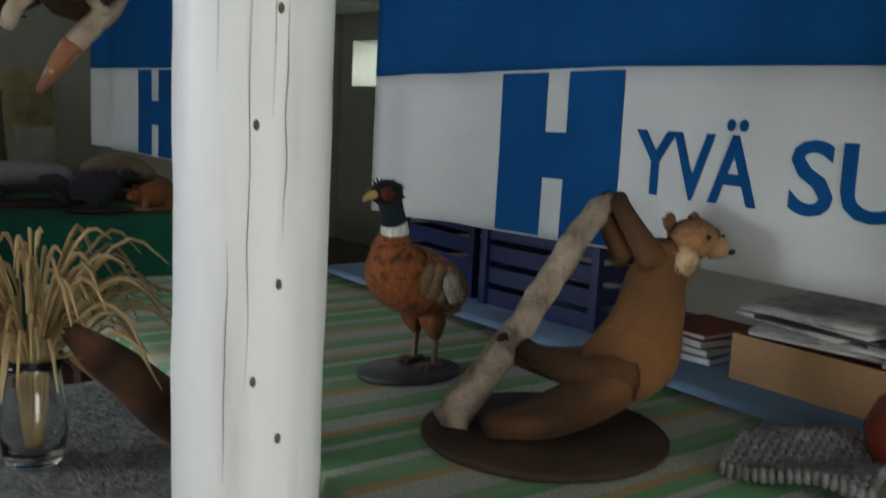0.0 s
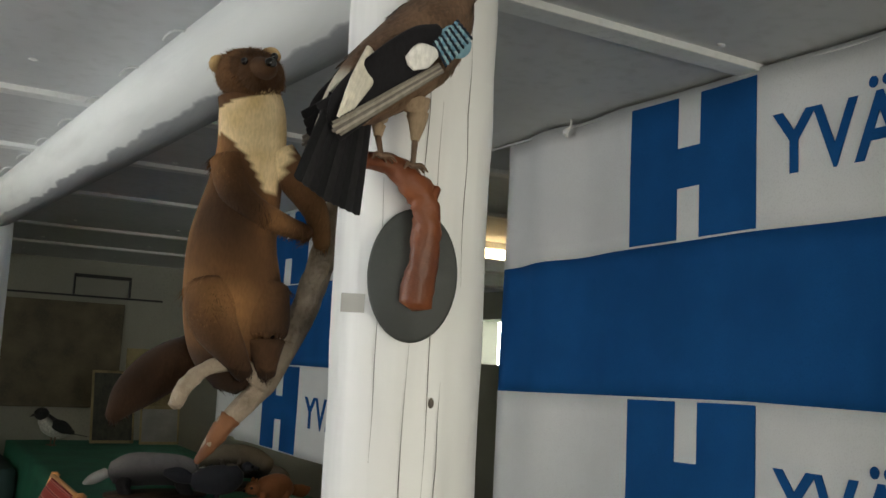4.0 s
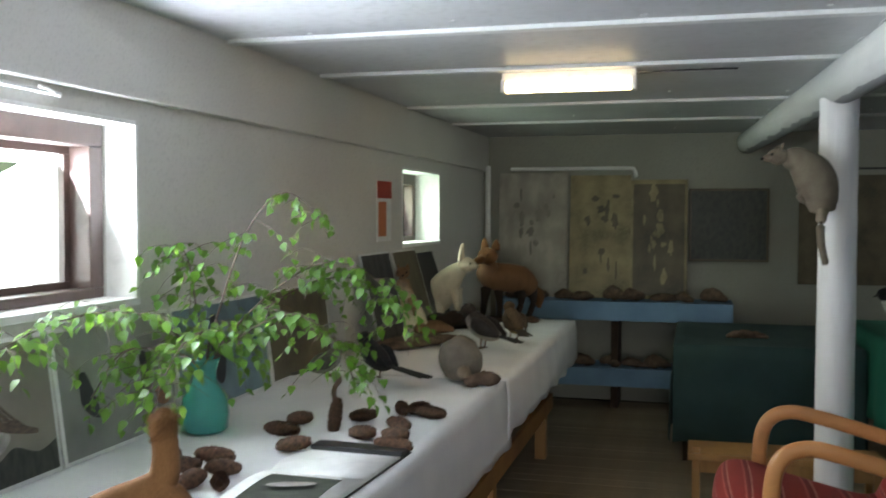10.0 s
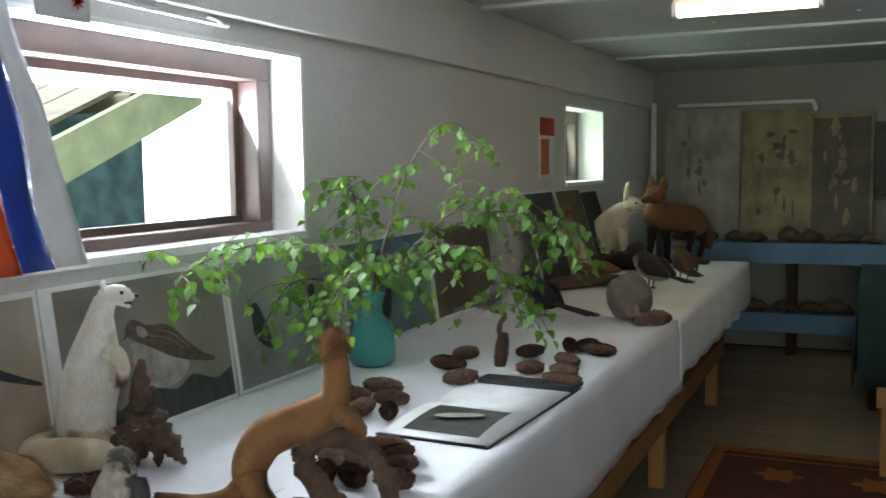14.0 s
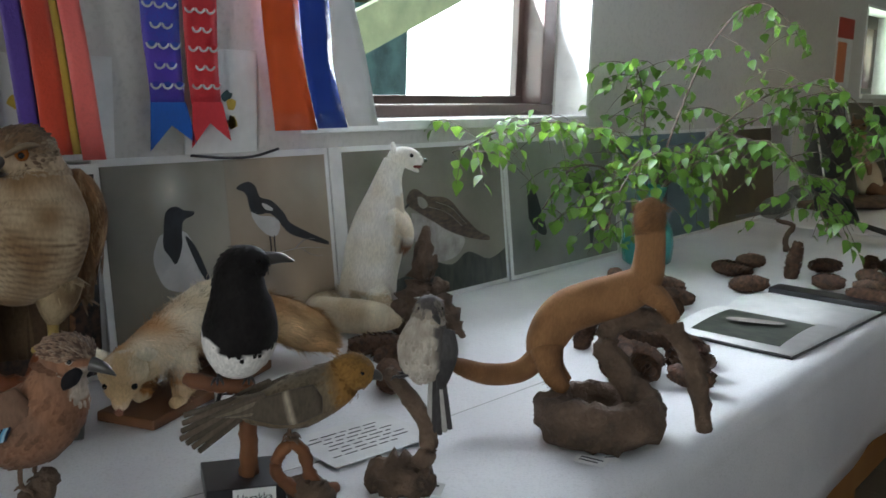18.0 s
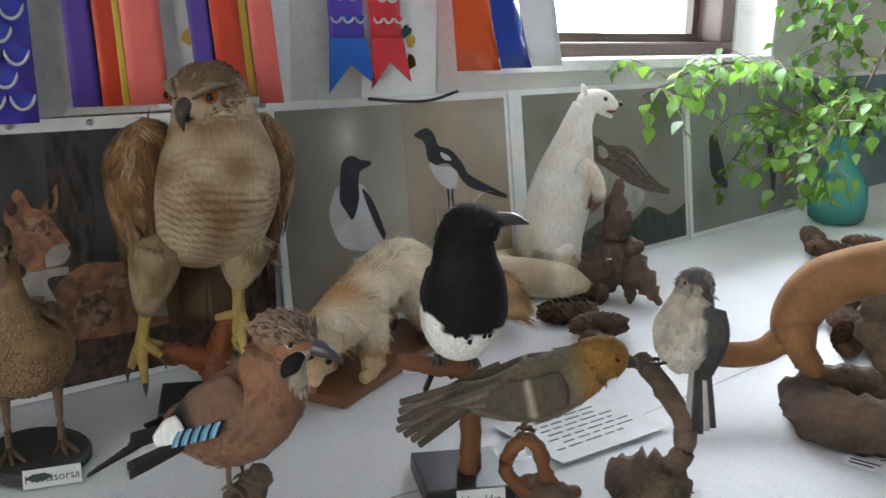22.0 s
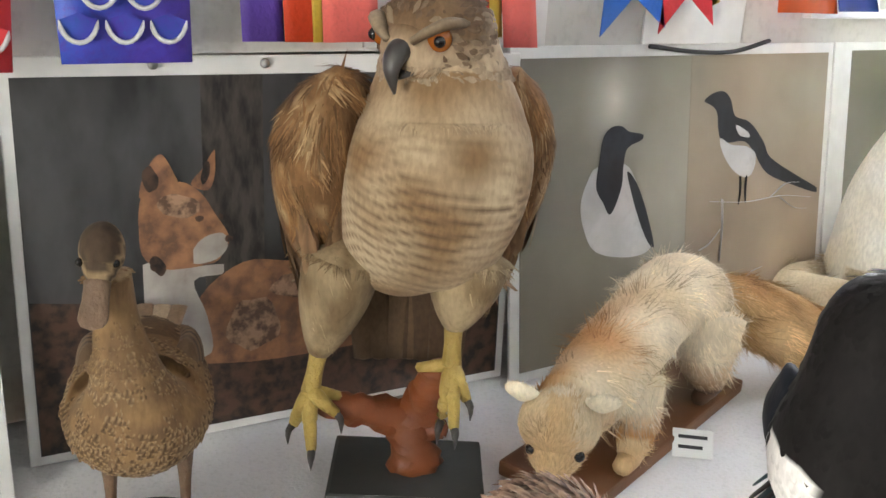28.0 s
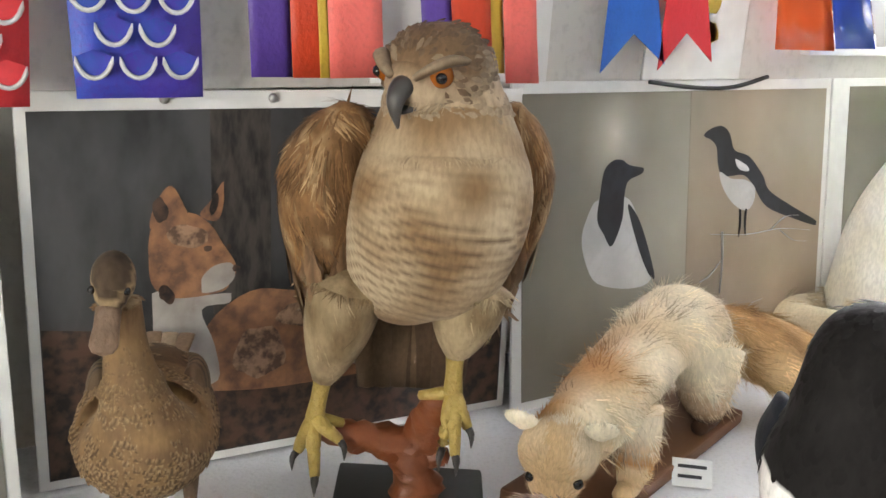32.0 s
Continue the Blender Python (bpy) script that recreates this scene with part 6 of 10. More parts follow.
# --- white ermine sitting up beside a root ---
ermine = stand("stuffed_ermine", (-2.82, 2.62, T), -50, "stuffed white ermine sitting upright beside a dark root")
WH, WHY = (0.90, 0.885, 0.82), (0.74, 0.66, 0.47)
bm = bmesh.new()
tube(bm, [(0.0, -0.026, 0.020), (0.0, -0.028, 0.070), (0.0, -0.024, 0.125), (0.0, -0.014, 0.185), (0.004, -0.003, 0.240), (0.008, 0.006, 0.290), (0.010, 0.014, 0.335), (0.012, 0.026, 0.370)],
     [(0.050, 0.050), (0.062, 0.060), (0.062, 0.060), (0.063, 0.058), (0.056, 0.050), (0.042, 0.040), (0.029, 0.029), (0.024, 0.025)], 30, 9, WH, up=(-1, 0, 0.1))
egg(bm, (0.014, 0.046, 0.380), (0.027, 0.036, 0.023), WH, seg=24, rows=16)
tube(bm, [(0.016, 0.068, 0.377), (0.018, 0.080, 0.374), (0.018, 0.086, 0.373)], [(0.0165, 0.014), (0.012, 0.0105), (0.008, 0.007)], 12, 5, WH)
tube(bm, [(0.015, 0.056, 0.361), (0.017, 0.072, 0.354), (0.017, 0.078, 0.351)], [(0.012, 0.006), (0.009, 0.0045), (0.004, 0.003)], 10, 4, WH)
for s in (-1, 1):
    tube(bm, [(0.018 + s * 0.030, 0.022, 0.262), (0.026 + s * 0.030, 0.050, 0.238), (0.028 + s * 0.022, 0.060, 0.205), (0.028 + s * 0.018, 0.052, 0.184)], [0.019, 0.015, 0.012, 0.009], 12, 6, WH)
    tube(bm, [(s * 0.040, -0.015, 0.085), (s * 0.052, 0.018, 0.045), (s * 0.048, 0.050, 0.014)], [0.038, 0.024, 0.012], 14, 5, WH)
tube(bm, [(-0.01, -0.085, 0.050), (0.022, -0.128, 0.046), (0.060, -0.122, 0.042), (0.074, -0.060, 0.042), (0.080, 0.0, 0.040), (0.082, 0.045, 0.034)], [0.030, 0.036, 0.038, 0.038, 0.034, 0.014], 20, 8, WHY)


def ermine_tone(p):
    n1 = noise.noise(p * 24)
    c = mixed(WH, WHY, 0.25 + 0.5 * n1 + max(0, (0.14 - p.z) * 2.0))
    if p.x > 0.05 and p.z < 0.09 or p.y < -0.09 and p.z < 0.09:
        c = mixed((0.74, 0.66, 0.48), (0.52, 0.40, 0.25), 0.5 + n1 + (0.35 if p.y > 0.02 else 0))
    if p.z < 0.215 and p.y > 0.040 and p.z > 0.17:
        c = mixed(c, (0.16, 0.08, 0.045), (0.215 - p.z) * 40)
    elif p.y > 0.03 and 0.17 < p.z < 0.30:
        c = mixed(c, (0.66, 0.54, 0.36), 0.6)
    return c


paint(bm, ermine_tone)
egg(bm, (0.0185, 0.092, 0.376), (0.0055, 0.0050, 0.0048), mat=1, seg=10, rows=7)
egg(bm, (0.017, 0.074, 0.3615), (0.009, 0.010, 0.0035), (0.22, 0.06, 0.05), seg=10, rows=6)
for s in (-1, 1):
    tube(bm, [(0.012 + s * 0.018, 0.026, 0.394), (0.012 + s * 0.023, 0.022, 0.405), (0.012 + s * 0.024, 0.021, 0.410)], [(0.010, 0.005), (0.010, 0.0045), (0.005, 0.003)], 10, 4, WH, up=(0, 1, 0))
    egg(bm, (0.016 + s * 0.0195, 0.062, 0.386), (0.0048, 0.0048, 0.0048), mat=1, seg=10, rows=7)
furred(bm, 0.017, 24000, (0, -0.1, -1), 0.14, 0.0007, 9, tone=(0.95, 1.05), patchy=0.2, only=lambda c: c.z < 0.345 and not (c.x > 0.05 and c.z < 0.085))
furred(bm, 0.024, 9000, (0.0, 1, 0.1), 0.35, 0.0008, 10, tone=(0.85, 1.1), patchy=0.5, only=lambda c: (c.x > 0.045 or c.y < -0.085) and c.z < 0.088)
furred(bm, 0.005, 4000, (0, -1, -0.2), 0.1, 0.0006, 11, tone=(0.95, 1.05), patchy=0.2, only=lambda c: c.z >= 0.345)
figure(bm, ermine, [PELT, EYE_M])
for i, (pts, rad) in enumerate((([(0.045, 0.040, 0.012), (0.050, 0.066, 0.050), (0.050, 0.086, 0.100), (0.045, 0.092, 0.165), (0.042, 0.098, 0.235)], [0.036, 0.038, 0.032, 0.024, 0.006]),
                                ([(0.050, 0.075, 0.060), (0.060, 0.120, 0.070), (0.075, 0.150, 0.046), (0.088, 0.170, 0.022), (0.096, 0.184, 0.006)], [0.034, 0.034, 0.024, 0.012, 0.005]),
                                ([(0.050, 0.105, 0.085), (0.050, 0.135, 0.105), (0.046, 0.150, 0.100)], [0.026, 0.018, 0.005]),
                                ([(0.058, 0.125, 0.055), (0.082, 0.128, 0.026), (0.095, 0.126, 0.005)], [0.022, 0.013, 0.004]),
                                ([(0.050, 0.082, 0.125), (0.050, 0.110, 0.150), (0.048, 0.120, 0.175)], [0.020, 0.013, 0.003]),
                                ([(0.050, 0.060, 0.030), (0.075, 0.072, 0.018), (0.098, 0.070, 0.004)], [0.026, 0.016, 0.006]))):
    twig(ermine, pts, rad, BARK, "root", 0.75, 11 + i)
card(ermine, (0.088, 0.085, 0.088), 0.022, 0.019, 100, 50, "", 1)

# --- jays ---


def jay_figure(bm, PK=(0.27, 0.132, 0.076), PK2=(0.16, 0.092, 0.062)):
    """A jay about 26 cm long, facing +x, its feet at the origin."""
    tube(bm, [(-0.070, 0, 0.058), (-0.040, 0, 0.062), (-0.005, 0, 0.075), (0.022, 0, 0.105), (0.030, 0, 0.135), (0.034, 0, 0.152)],
         [(0.018, 0.016), (0.040, 0.036), (0.049, 0.046), (0.043, 0.041), (0.031, 0.031), (0.026, 0.026)], 30, 9, PK)
    egg(bm, (0.040, 0, 0.163), (0.031, 0.025, 0.0245), PK, seg=24, rows=16)

    def tone(p):
        c = mixed(PK, PK2, 0.5 + 0.7 * noise.noise(p * 30) + (p.z - 0.08 + p.x * 0.8) * -3)
        if p.z > 0.167:
            return (0.42, 0.32, 0.24) if math.sin(p.x * 620 + p.y * 1500) > 0.25 else (0.10, 0.062, 0.045)
        if p.x > 0.046 and 0.118 < p.z < 0.158 and abs(p.y) < 0.017:
            return (0.50, 0.42, 0.34)
        return c
    paint(bm, tone)

    def vane(p, r):
        c = toned(tone(p), 0.85 + 0.3 * r)
        return c, c, toned(c, 0.82), toned(c, 1.12)
    plumed(bm, 0.013, 0.0034, 1300, lambda p: (-0.75, 0, -0.65), vane, 0.05, 31, lambda c: c.z < 0.158)
    plumed(bm, 0.012, 0.0016, 260, (-1, 0, 0.15), lambda p, r: ((0.10, 0.06, 0.045), (0.40, 0.30, 0.22) if r > 0.45 else (0.11, 0.07, 0.05), (0.30, 0.2, 0.14), (0.2, 0.13, 0.1)), 0.25, 32, lambda c: c.z > 0.165)
    tube(bm, [(0.064, 0, 0.160), (0.082, 0, 0.157), (0.098, 0, 0.150)], [(0.0085, 0.0095), (0.0062, 0.0068), (0.001, 0.001)], 12, 5, mat=2)
    for s in (-1, 1):
        tube(bm, [(0.062, s * 0.014, 0.156), (0.056, s * 0.020, 0.146), (0.046, s * 0.022, 0.134)], [(0.004, 0.006), (0.004, 0.009), (0.002, 0.004)], 10, 4, (0.012, 0.011, 0.013))
        egg(bm, (0.053, s * 0.0205, 0.166), (0.0046, 0.0036, 0.0046), (0.45, 0.40, 0.36), seg=10, rows=7)
        egg(bm, (0.0545, s * 0.0222, 0.166), (0.0030, 0.0028, 0.0030), mat=3, seg=8, rows=6)
        tube(bm, [(0.016, s * 0.036, 0.112), (-0.016, s * 0.044, 0.092), (-0.056, s * 0.034, 0.066)], [(0.008, 0.027), (0.009, 0.027), (0.004, 0.010)], 16, 7, lambda q, a: mixed(PK2, (0.02, 0.018, 0.02), (q - 0.55) * 8))
        for k in range(15):
            t = k / 14
            x, z = 0.004 - 0.044 * t, 0.086 - 0.020 * t
            tube(bm, [(x + 0.003, s * 0.0535, z + 0.009), (x, s * 0.0555, z), (x - 0.003, s * 0.0535, z - 0.008)], [(0.0012, 0.0010), (0.0018, 0.0012), (0.0012, 0.0010)], 6, 3, ((0.012, 0.02, 0.04), (0.30, 0.50, 0.60), (0.12, 0.32, 0.50))[k % 3], up=(0, 1, 0))
        tube(bm, [(-0.038, s * 0.050, 0.080), (-0.052, s * 0.046, 0.068), (-0.070, s * 0.038, 0.052)], [(0.003, 0.011), (0.003, 0.012), (0.002, 0.006)], 10, 4, (0.80, 0.79, 0.76))
        feathers(bm, [(-0.040, s * 0.042, 0.066), (-0.112, s * 0.022, 0.018), (0, s * 0.8, 0.6)], 0.030, [(0.018, 0.018, 0.02), (0.024, 0.023, 0.025), (0.46, 0.44, 0.41), (0.02, 0.02, 0.022)], 5, 0.0016)
        leg(bm, (-0.004, s * 0.016, 0.048), (-0.010, s * 0.016, 0.024), (0.0, s * 0.012, 0.004), 0.0027, 0.004, 0.019, 0, 1)
    feathers(bm, [(-0.062, 0, 0.060), (-0.158, 0, -0.012), (0.6, 0, 1)], 0.048, [(0.014, 0.013, 0.015), (0.022, 0.02, 0.022)], 9, 0.0016, 0.3)
    return bm


j1 = stand("stuffed_jay", (-2.44, 1.60, T), 30, "stuffed pinkish-brown jay with blue wing patch on a twig stump")
bm = jay_figure(bmesh.new())
bmesh.ops.transform(bm, matrix=pose(0.012, -0.003, 0.073) @ pose(0, 0, 0, 0, 4, 0), verts=bm.verts[:])
figure(bm, j1, [PLUMED, LEGM, HORN, EYE_M])
twig(j1, [(-0.005, 0.012, -0.001), (-0.004, 0.010, 0.030), (0.012, 0.004, 0.058), (0.030, 0.0, 0.084), (0.034, -0.001, 0.096)], [0.019, 0.017, 0.016, 0.014, 0.009], BARK, "stump", 0.5, 21)
twig(j1, [(0.016, -0.022, 0.066), (0.014, 0.0, 0.068), (0.012, 0.024, 0.066)], [0.006, 0.009, 0.006], BARK, "perch", 0.4, 22)
bm = bmesh.new()
box(bm, 0.020, -0.050, 0, 0.095, 0.050, 0.015, 0.004)
part("base_block", bm, BROWNWOOD, j1, "small wooden block")

# --- magpie on a black block ---
mag = stand("stuffed_magpie", (-2.43, 1.875, T), -41, "stuffed black-and-white magpie on a branch over a black block")
bm = bmesh.new()
box(bm, -0.010, -0.022, 0, 0.092, 0.080, 0.022, 0.003)
part("base_block", bm, BLACKBASE, mag, "black painted block").matrix_basis = pose(0.046, 0.036, 0, 0, 0, 8) @ pose(-0.046, -0.036, 0)
twig(mag, [(0.047, 0.036, 0.020), (0.046, 0.037, 0.060), (0.044, 0.036, 0.105), (0.040, 0.034, 0.142), (0.038, 0.038, 0.152)], [0.0125, 0.0115, 0.0115, 0.011, 0.008], PEELED, "branch", 0.35, 31)
twig(mag, [(0.030, -0.045, 0.151), (0.034, -0.020, 0.146), (0.038, 0.010, 0.143), (0.040, 0.034, 0.140)], [0.008, 0.010, 0.0105, 0.010], PEELED, "perch", 0.4, 32)
BK, WHB = (0.012, 0.0105, 0.0105), (0.80, 0.78, 0.75)
bm = bmesh.new()
tube(bm, [(0.016, 0.020, 0.164), (0.026, 0.022, 0.180), (0.034, 0.026, 0.208), (0.036, 0.028, 0.238), (0.034, 0.026, 0.270), (0.034, 0.026, 0.298), (0.036, 0.030, 0.316)],
     [(0.022, 0.022), (0.040, 0.038), (0.049, 0.045), (0.046, 0.042), (0.036, 0.035), (0.030, 0.031), (0.022, 0.024)], 34, 10, BK, up=(-1, 0, 0))
egg(bm, (0.036, 0.034, 0.308), (0.028, 0.031, 0.022), BK, seg=22, rows=15, tilt=0)


def magpie_tone(p):
    edge = 0.193 + 9.0 * max(0.0, abs(p.y - 0.028) - 0.012) ** 2 + 0.003 * noise.noise(p * 160) + (0.012 if p.y < 0.0 else 0)
    return WHB if p.z < edge else toned(BK, 1 + 0.4 * noise.noise(p * 80))


paint(bm, magpie_tone)
plumed(bm, 0.011, 0.0026, 1500, (0, -0.1, -1), lambda p, r: (magpie_tone(p), toned(magpie_tone(p), 0.9 + 0.2 * r), toned(magpie_tone(p), 0.85), magpie_tone(p)), 0.05, 41, lambda c: c.z > 0.172)
tube(bm, [(0.036, 0.060, 0.312), (0.036, 0.078, 0.313), (0.035, 0.096, 0.308)], [(0.0085, 0.0095), (0.0065, 0.0072), (0.0012, 0.0012)], 12, 5, mat=2)
for s in (-1, 1):
    leg(bm, (0.026 + s * 0.006, 0.024 + s * 0.017, 0.178), (0.030 + s * 0.006, 0.022 + s * 0.018, 0.164), (0.037, 0.018 + s * 0.020, 0.152), 0.0028, 0.004, 0.017, 0, 2)
    egg(bm, (0.036 + s * 0.0215, 0.050, 0.312), (0.0036, 0.0036, 0.0036), mat=3, seg=8, rows=6)
    tube(bm, [(0.012, 0.027 + s * 0.036, 0.246), (0.000, 0.027 + s * 0.041, 0.212), (-0.018, 0.027 + s * 0.032, 0.176)], [(0.016, 0.007), (0.018, 0.007), (0.007, 0.003)], 14, 6, (0.012, 0.014, 0.020), up=(0, 1, 0))
feathers(bm, [(-0.006, 0.02, 0.185), (-0.075, -0.005, 0.085), (0.6, 0, 1)], 0.045, [BK, (0.01, 0.03, 0.04)], 6, 0.002, 0.3)
figure(bm, mag, [PLUMED, LEGM, HORN, EYE_M])
card(mag, (0.098, 0.046, 0.0), 0.055, 0.022, 98, 72, "Harakka")

# --- olive-brown finch on a looped root ---
finch = stand("stuffed_finch", (-2.286, 1.898, T), -48, "stuffed olive-brown finch with yellowish head on a looped root")
for i, (pts, rad, m) in enumerate((([(0, 0.002, 0.012), (0, -0.022, 0.022), (0, -0.040, 0.042), (0, -0.036, 0.064), (0, -0.020, 0.080)], [0.010, 0.009, 0.0085, 0.008, 0.0075], PEELED),
                                   ([(0, -0.020, 0.080), (0, -0.006, 0.072), (0, 0.002, 0.045), (0.002, 0.014, 0.020), (0.004, 0.018, 0.004)], [0.0078, 0.008, 0.0085, 0.0095, 0.011], PEELED),
                                   ([(0.002, 0.010, 0.022), (0.004, 0.028, 0.020), (0.006, 0.042, 0.024)], [0.009, 0.0085, 0.005], PEELED),
                                   ([(-0.02, -0.02, 0.010), (0.0, 0.008, 0.014), (0.012, 0.034, 0.010)], [0.016, 0.022, 0.012], BARK))):
    twig(finch, pts, rad, m, "root", 0.4, 41 + i)
OB, OY = (0.115, 0.092, 0.062), (0.26, 0.135, 0.034)
bm = bmesh.new()
tube(bm, [(0, -0.090, 0.130), (0, -0.055, 0.127), (0, -0.010, 0.138), (0, 0.030, 0.158), (0, 0.050, 0.172)], [(0.014, 0.012), (0.026, 0.023), (0.036, 0.034), (0.031, 0.031), (0.025, 0.025)], 28, 10, OB)
egg(bm, (0.002, 0.058, 0.178), (0.0235, 0.0285, 0.0235), OY, seg=22, rows=15)


def finch_tone(p):
    c = mixed(OB, (0.20, 0.15, 0.095), 0.5 + 0.6 * noise.noise(p * 40) - (p.z - 0.13) * 6)
    return mixed(c, OY, (p.y - 0.026 + 0.25 * (p.z - 0.16)) * 50)


paint(bm, finch_tone)
plumed(bm, 0.011, 0.0028, 1100, (0, -1, -0.45), lambda p, r: (toned(finch_tone(p), 0.8), toned(finch_tone(p), 0.85 + 0.35 * r), toned(finch_tone(p), 0.75), toned(finch_tone(p), 1.15)), 0.05, 51)
tube(bm, [(0.003, 0.080, 0.176), (0.004, 0.090, 0.173), (0.004, 0.095, 0.167)], [0.0085, 0.0062, 0.0012], 12, 4, mat=2)
for s in (-1, 1):
    egg(bm, (0.003 + s * 0.0195, 0.070, 0.182), (0.0033, 0.0033, 0.0033), mat=3, seg=8, rows=6)
    tube(bm, [(s * 0.033, 0.016, 0.152), (s * 0.037, -0.024, 0.140), (s * 0.022, -0.085, 0.130)], [(0.006, 0.020), (0.007, 0.022), (0.003, 0.007)], 14, 8, lambda k, a: (0.34, 0.29, 0.22) if abs(k - 0.45) < 0.03 or abs(k - 0.66) < 0.025 else (0.085, 0.068, 0.05))
    for k in range(5):
        tube(bm, [(s * (0.038 - 0.002 * k), -0.010 - 0.010 * k, 0.142 + 0.003 * k), (s * (0.034 - 0.002 * k), -0.05 - 0.008 * k, 0.131 + 0.002 * k), (s * 0.018, -0.095 - 0.006 * k, 0.122)], [(0.002, 0.004), (0.002, 0.0045), (0.001, 0.002)], 8, 4, ((0.10, 0.08, 0.06), (0.16, 0.13, 0.095))[k % 2])
    leg(bm, (s * 0.010, -0.020, 0.108), (s * 0.011, -0.024, 0.098), (s * 0.008, -0.022, 0.088), 0.0023, 0.004, 0.014, 90, 1)
feathers(bm, [(0, -0.082, 0.130), (0.004, -0.160, 0.086), (1, 0, 0.6)], 0.034, [(0.085, 0.068, 0.052), (0.13, 0.10, 0.075)], 7, 0.0016, 0.5)
figure(bm, finch, [PLUMED, LEGM, HORN, EYE_M])

# --- small grey bird on a curved twig ---
grey = stand("stuffed_grey_bird", (-2.22, 2.0, T), -53, "small stuffed grey bird on a curved branch with knobbly foot")
bm = bmesh.new()
tube(bm, [(-0.01, -0.038, 0.014), (0.0, -0.014, 0.022), (0.004, 0.018, 0.022), (0.0, 0.048, 0.013)], [0.015, 0.025, 0.027, 0.014], 18, 6, rough=0.75, seed=51)
part("foot", bm, BARK, grey, "knobbly root foot", True)
twig(grey, [(0.0, 0.008, 0.025), (0.0, 0.034, 0.045), (0.0, 0.042, 0.072), (0.0, 0.034, 0.104), (0.0, 0.010, 0.138), (0.0, -0.010, 0.162), (0.0, -0.014, 0.170)], [0.013, 0.0125, 0.0125, 0.012, 0.0115, 0.0105, 0.007], BARK, "branch", 0.3, 52)
GB, GP = (0.115, 0.105, 0.10), (0.56, 0.51, 0.44)
bm = bmesh.new()
tube(bm, [(-0.004, 0.036, 0.160), (0.0, 0.032, 0.180), (0.004, 0.030, 0.206), (0.004, 0.036, 0.236), (0.004, 0.038, 0.250)], [(0.016, 0.016), (0.030, 0.027), (0.032, 0.029), (0.024, 0.023), (0.020, 0.020)], 24, 9, GP, up=(-1, 0, 0))
egg(bm, (0.005, 0.038, 0.254), (0.021, 0.0195, 0.0195), GB, seg=20, rows=14)


def grey_tone(p):
    c = mixed(GP, (0.34, 0.29, 0.24), 0.45 + noise.noise(p * 55))
    if p.y > 0.050 - (p.z - 0.2) * 0.15 and p.z < 0.236:
        c = GB
    if p.z > 0.246:
        c = mixed((0.42, 0.36, 0.29), (0.10, 0.09, 0.085), (p.z - 0.256) * 70 + 0.4 + noise.noise(p * 90))
    return c


paint(bm, grey_tone)
plumed(bm, 0.010, 0.0026, 900, (0, 0, -1), lambda p, r: (toned(grey_tone(p), 0.85), toned(grey_tone(p), 0.85 + 0.3 * r), toned(grey_tone(p), 0.85), toned(grey_tone(p), 1.1)), 0.07, 61)
tube(bm, [(0.022, 0.046, 0.250), (0.030, 0.050, 0.247), (0.036, 0.053, 0.243)], [0.0052, 0.0038, 0.0008], 8, 3, mat=2)
egg(bm, (0.018, 0.026, 0.258), (0.0032, 0.0032, 0.0032), mat=3, seg=8, rows=6)
egg(bm, (0.014, 0.053, 0.258), (0.0030, 0.0030, 0.0030), mat=3, seg=8, rows=6)
for s in (-1, 1):
    leg(bm, (0.008 + s * 0.008, 0.022, 0.172), (0.008 + s * 0.008, 0.014, 0.168), (s * 0.008, 0.000, 0.163), 0.0020, 0.004, 0.012, -90, 2)
tube(bm, [(0.008, 0.058, 0.226), (0.012, 0.061, 0.196), (0.008, 0.056, 0.150)], [(0.008, 0.014), (0.010, 0.016), (0.003, 0.006)], 14, 6, lambda q, a: (0.07, 0.066, 0.066) if q < 0.55 else (0.045, 0.042, 0.042), up=(0, 1, 0))
feathers(bm, [(0.004, 0.050, 0.165), (0.008, 0.056, 0.086), (1, 0, 0)], 0.022, [(0.05, 0.046, 0.046), (0.34, 0.32, 0.30), (0.05, 0.046, 0.046)], 5, 0.0016, 0.25)
figure(bm, grey, [PLUMED, LEGM, HORN, EYE_M])

# --- brown weasel on a stump ---
weasel = stand("stuffed_weasel", (-2.15, 2.41, T), -62, "stuffed chestnut-brown weasel climbing over a twisted root stump")
for i, (pts, rad) in enumerate((([(0.030, -0.068, 0.030), (0.080, -0.055, 0.030), (0.108, 0.0, 0.034), (0.085, 0.062, 0.036), (0.030, 0.085, 0.042)], [0.031, 0.034, 0.038, 0.034, 0.026]),
                                ([(0.030, -0.068, 0.030), (-0.020, -0.050, 0.034), (-0.038, 0.010, 0.034), (-0.015, 0.060, 0.034), (0.030, 0.085, 0.042)], [0.031, 0.028, 0.026, 0.024, 0.026]),
                                ([(0.030, 0.078, 0.048), (0.015, 0.045, 0.085), (0.0, 0.008, 0.140), (0.0, 0.030, 0.178), (0.0, 0.075, 0.184), (0.0, 0.110, 0.172)], [0.027, 0.021, 0.020, 0.019, 0.017, 0.016]),
                                ([(0.0, 0.110, 0.172), (0.004, 0.138, 0.130), (0.010, 0.158, 0.080), (0.014, 0.170, 0.012)], [0.016, 0.0155, 0.0145, 0.012]),
                                ([(0.006, 0.150, 0.100), (-0.006, 0.164, 0.115)], [0.013, 0.006]))):
    twig(weasel, pts, rad, BARK, "root", 0.5, 61 + i, 18)
WB, WB2 = (0.27, 0.138, 0.062), (0.15, 0.074, 0.034)
bm = bmesh.new()
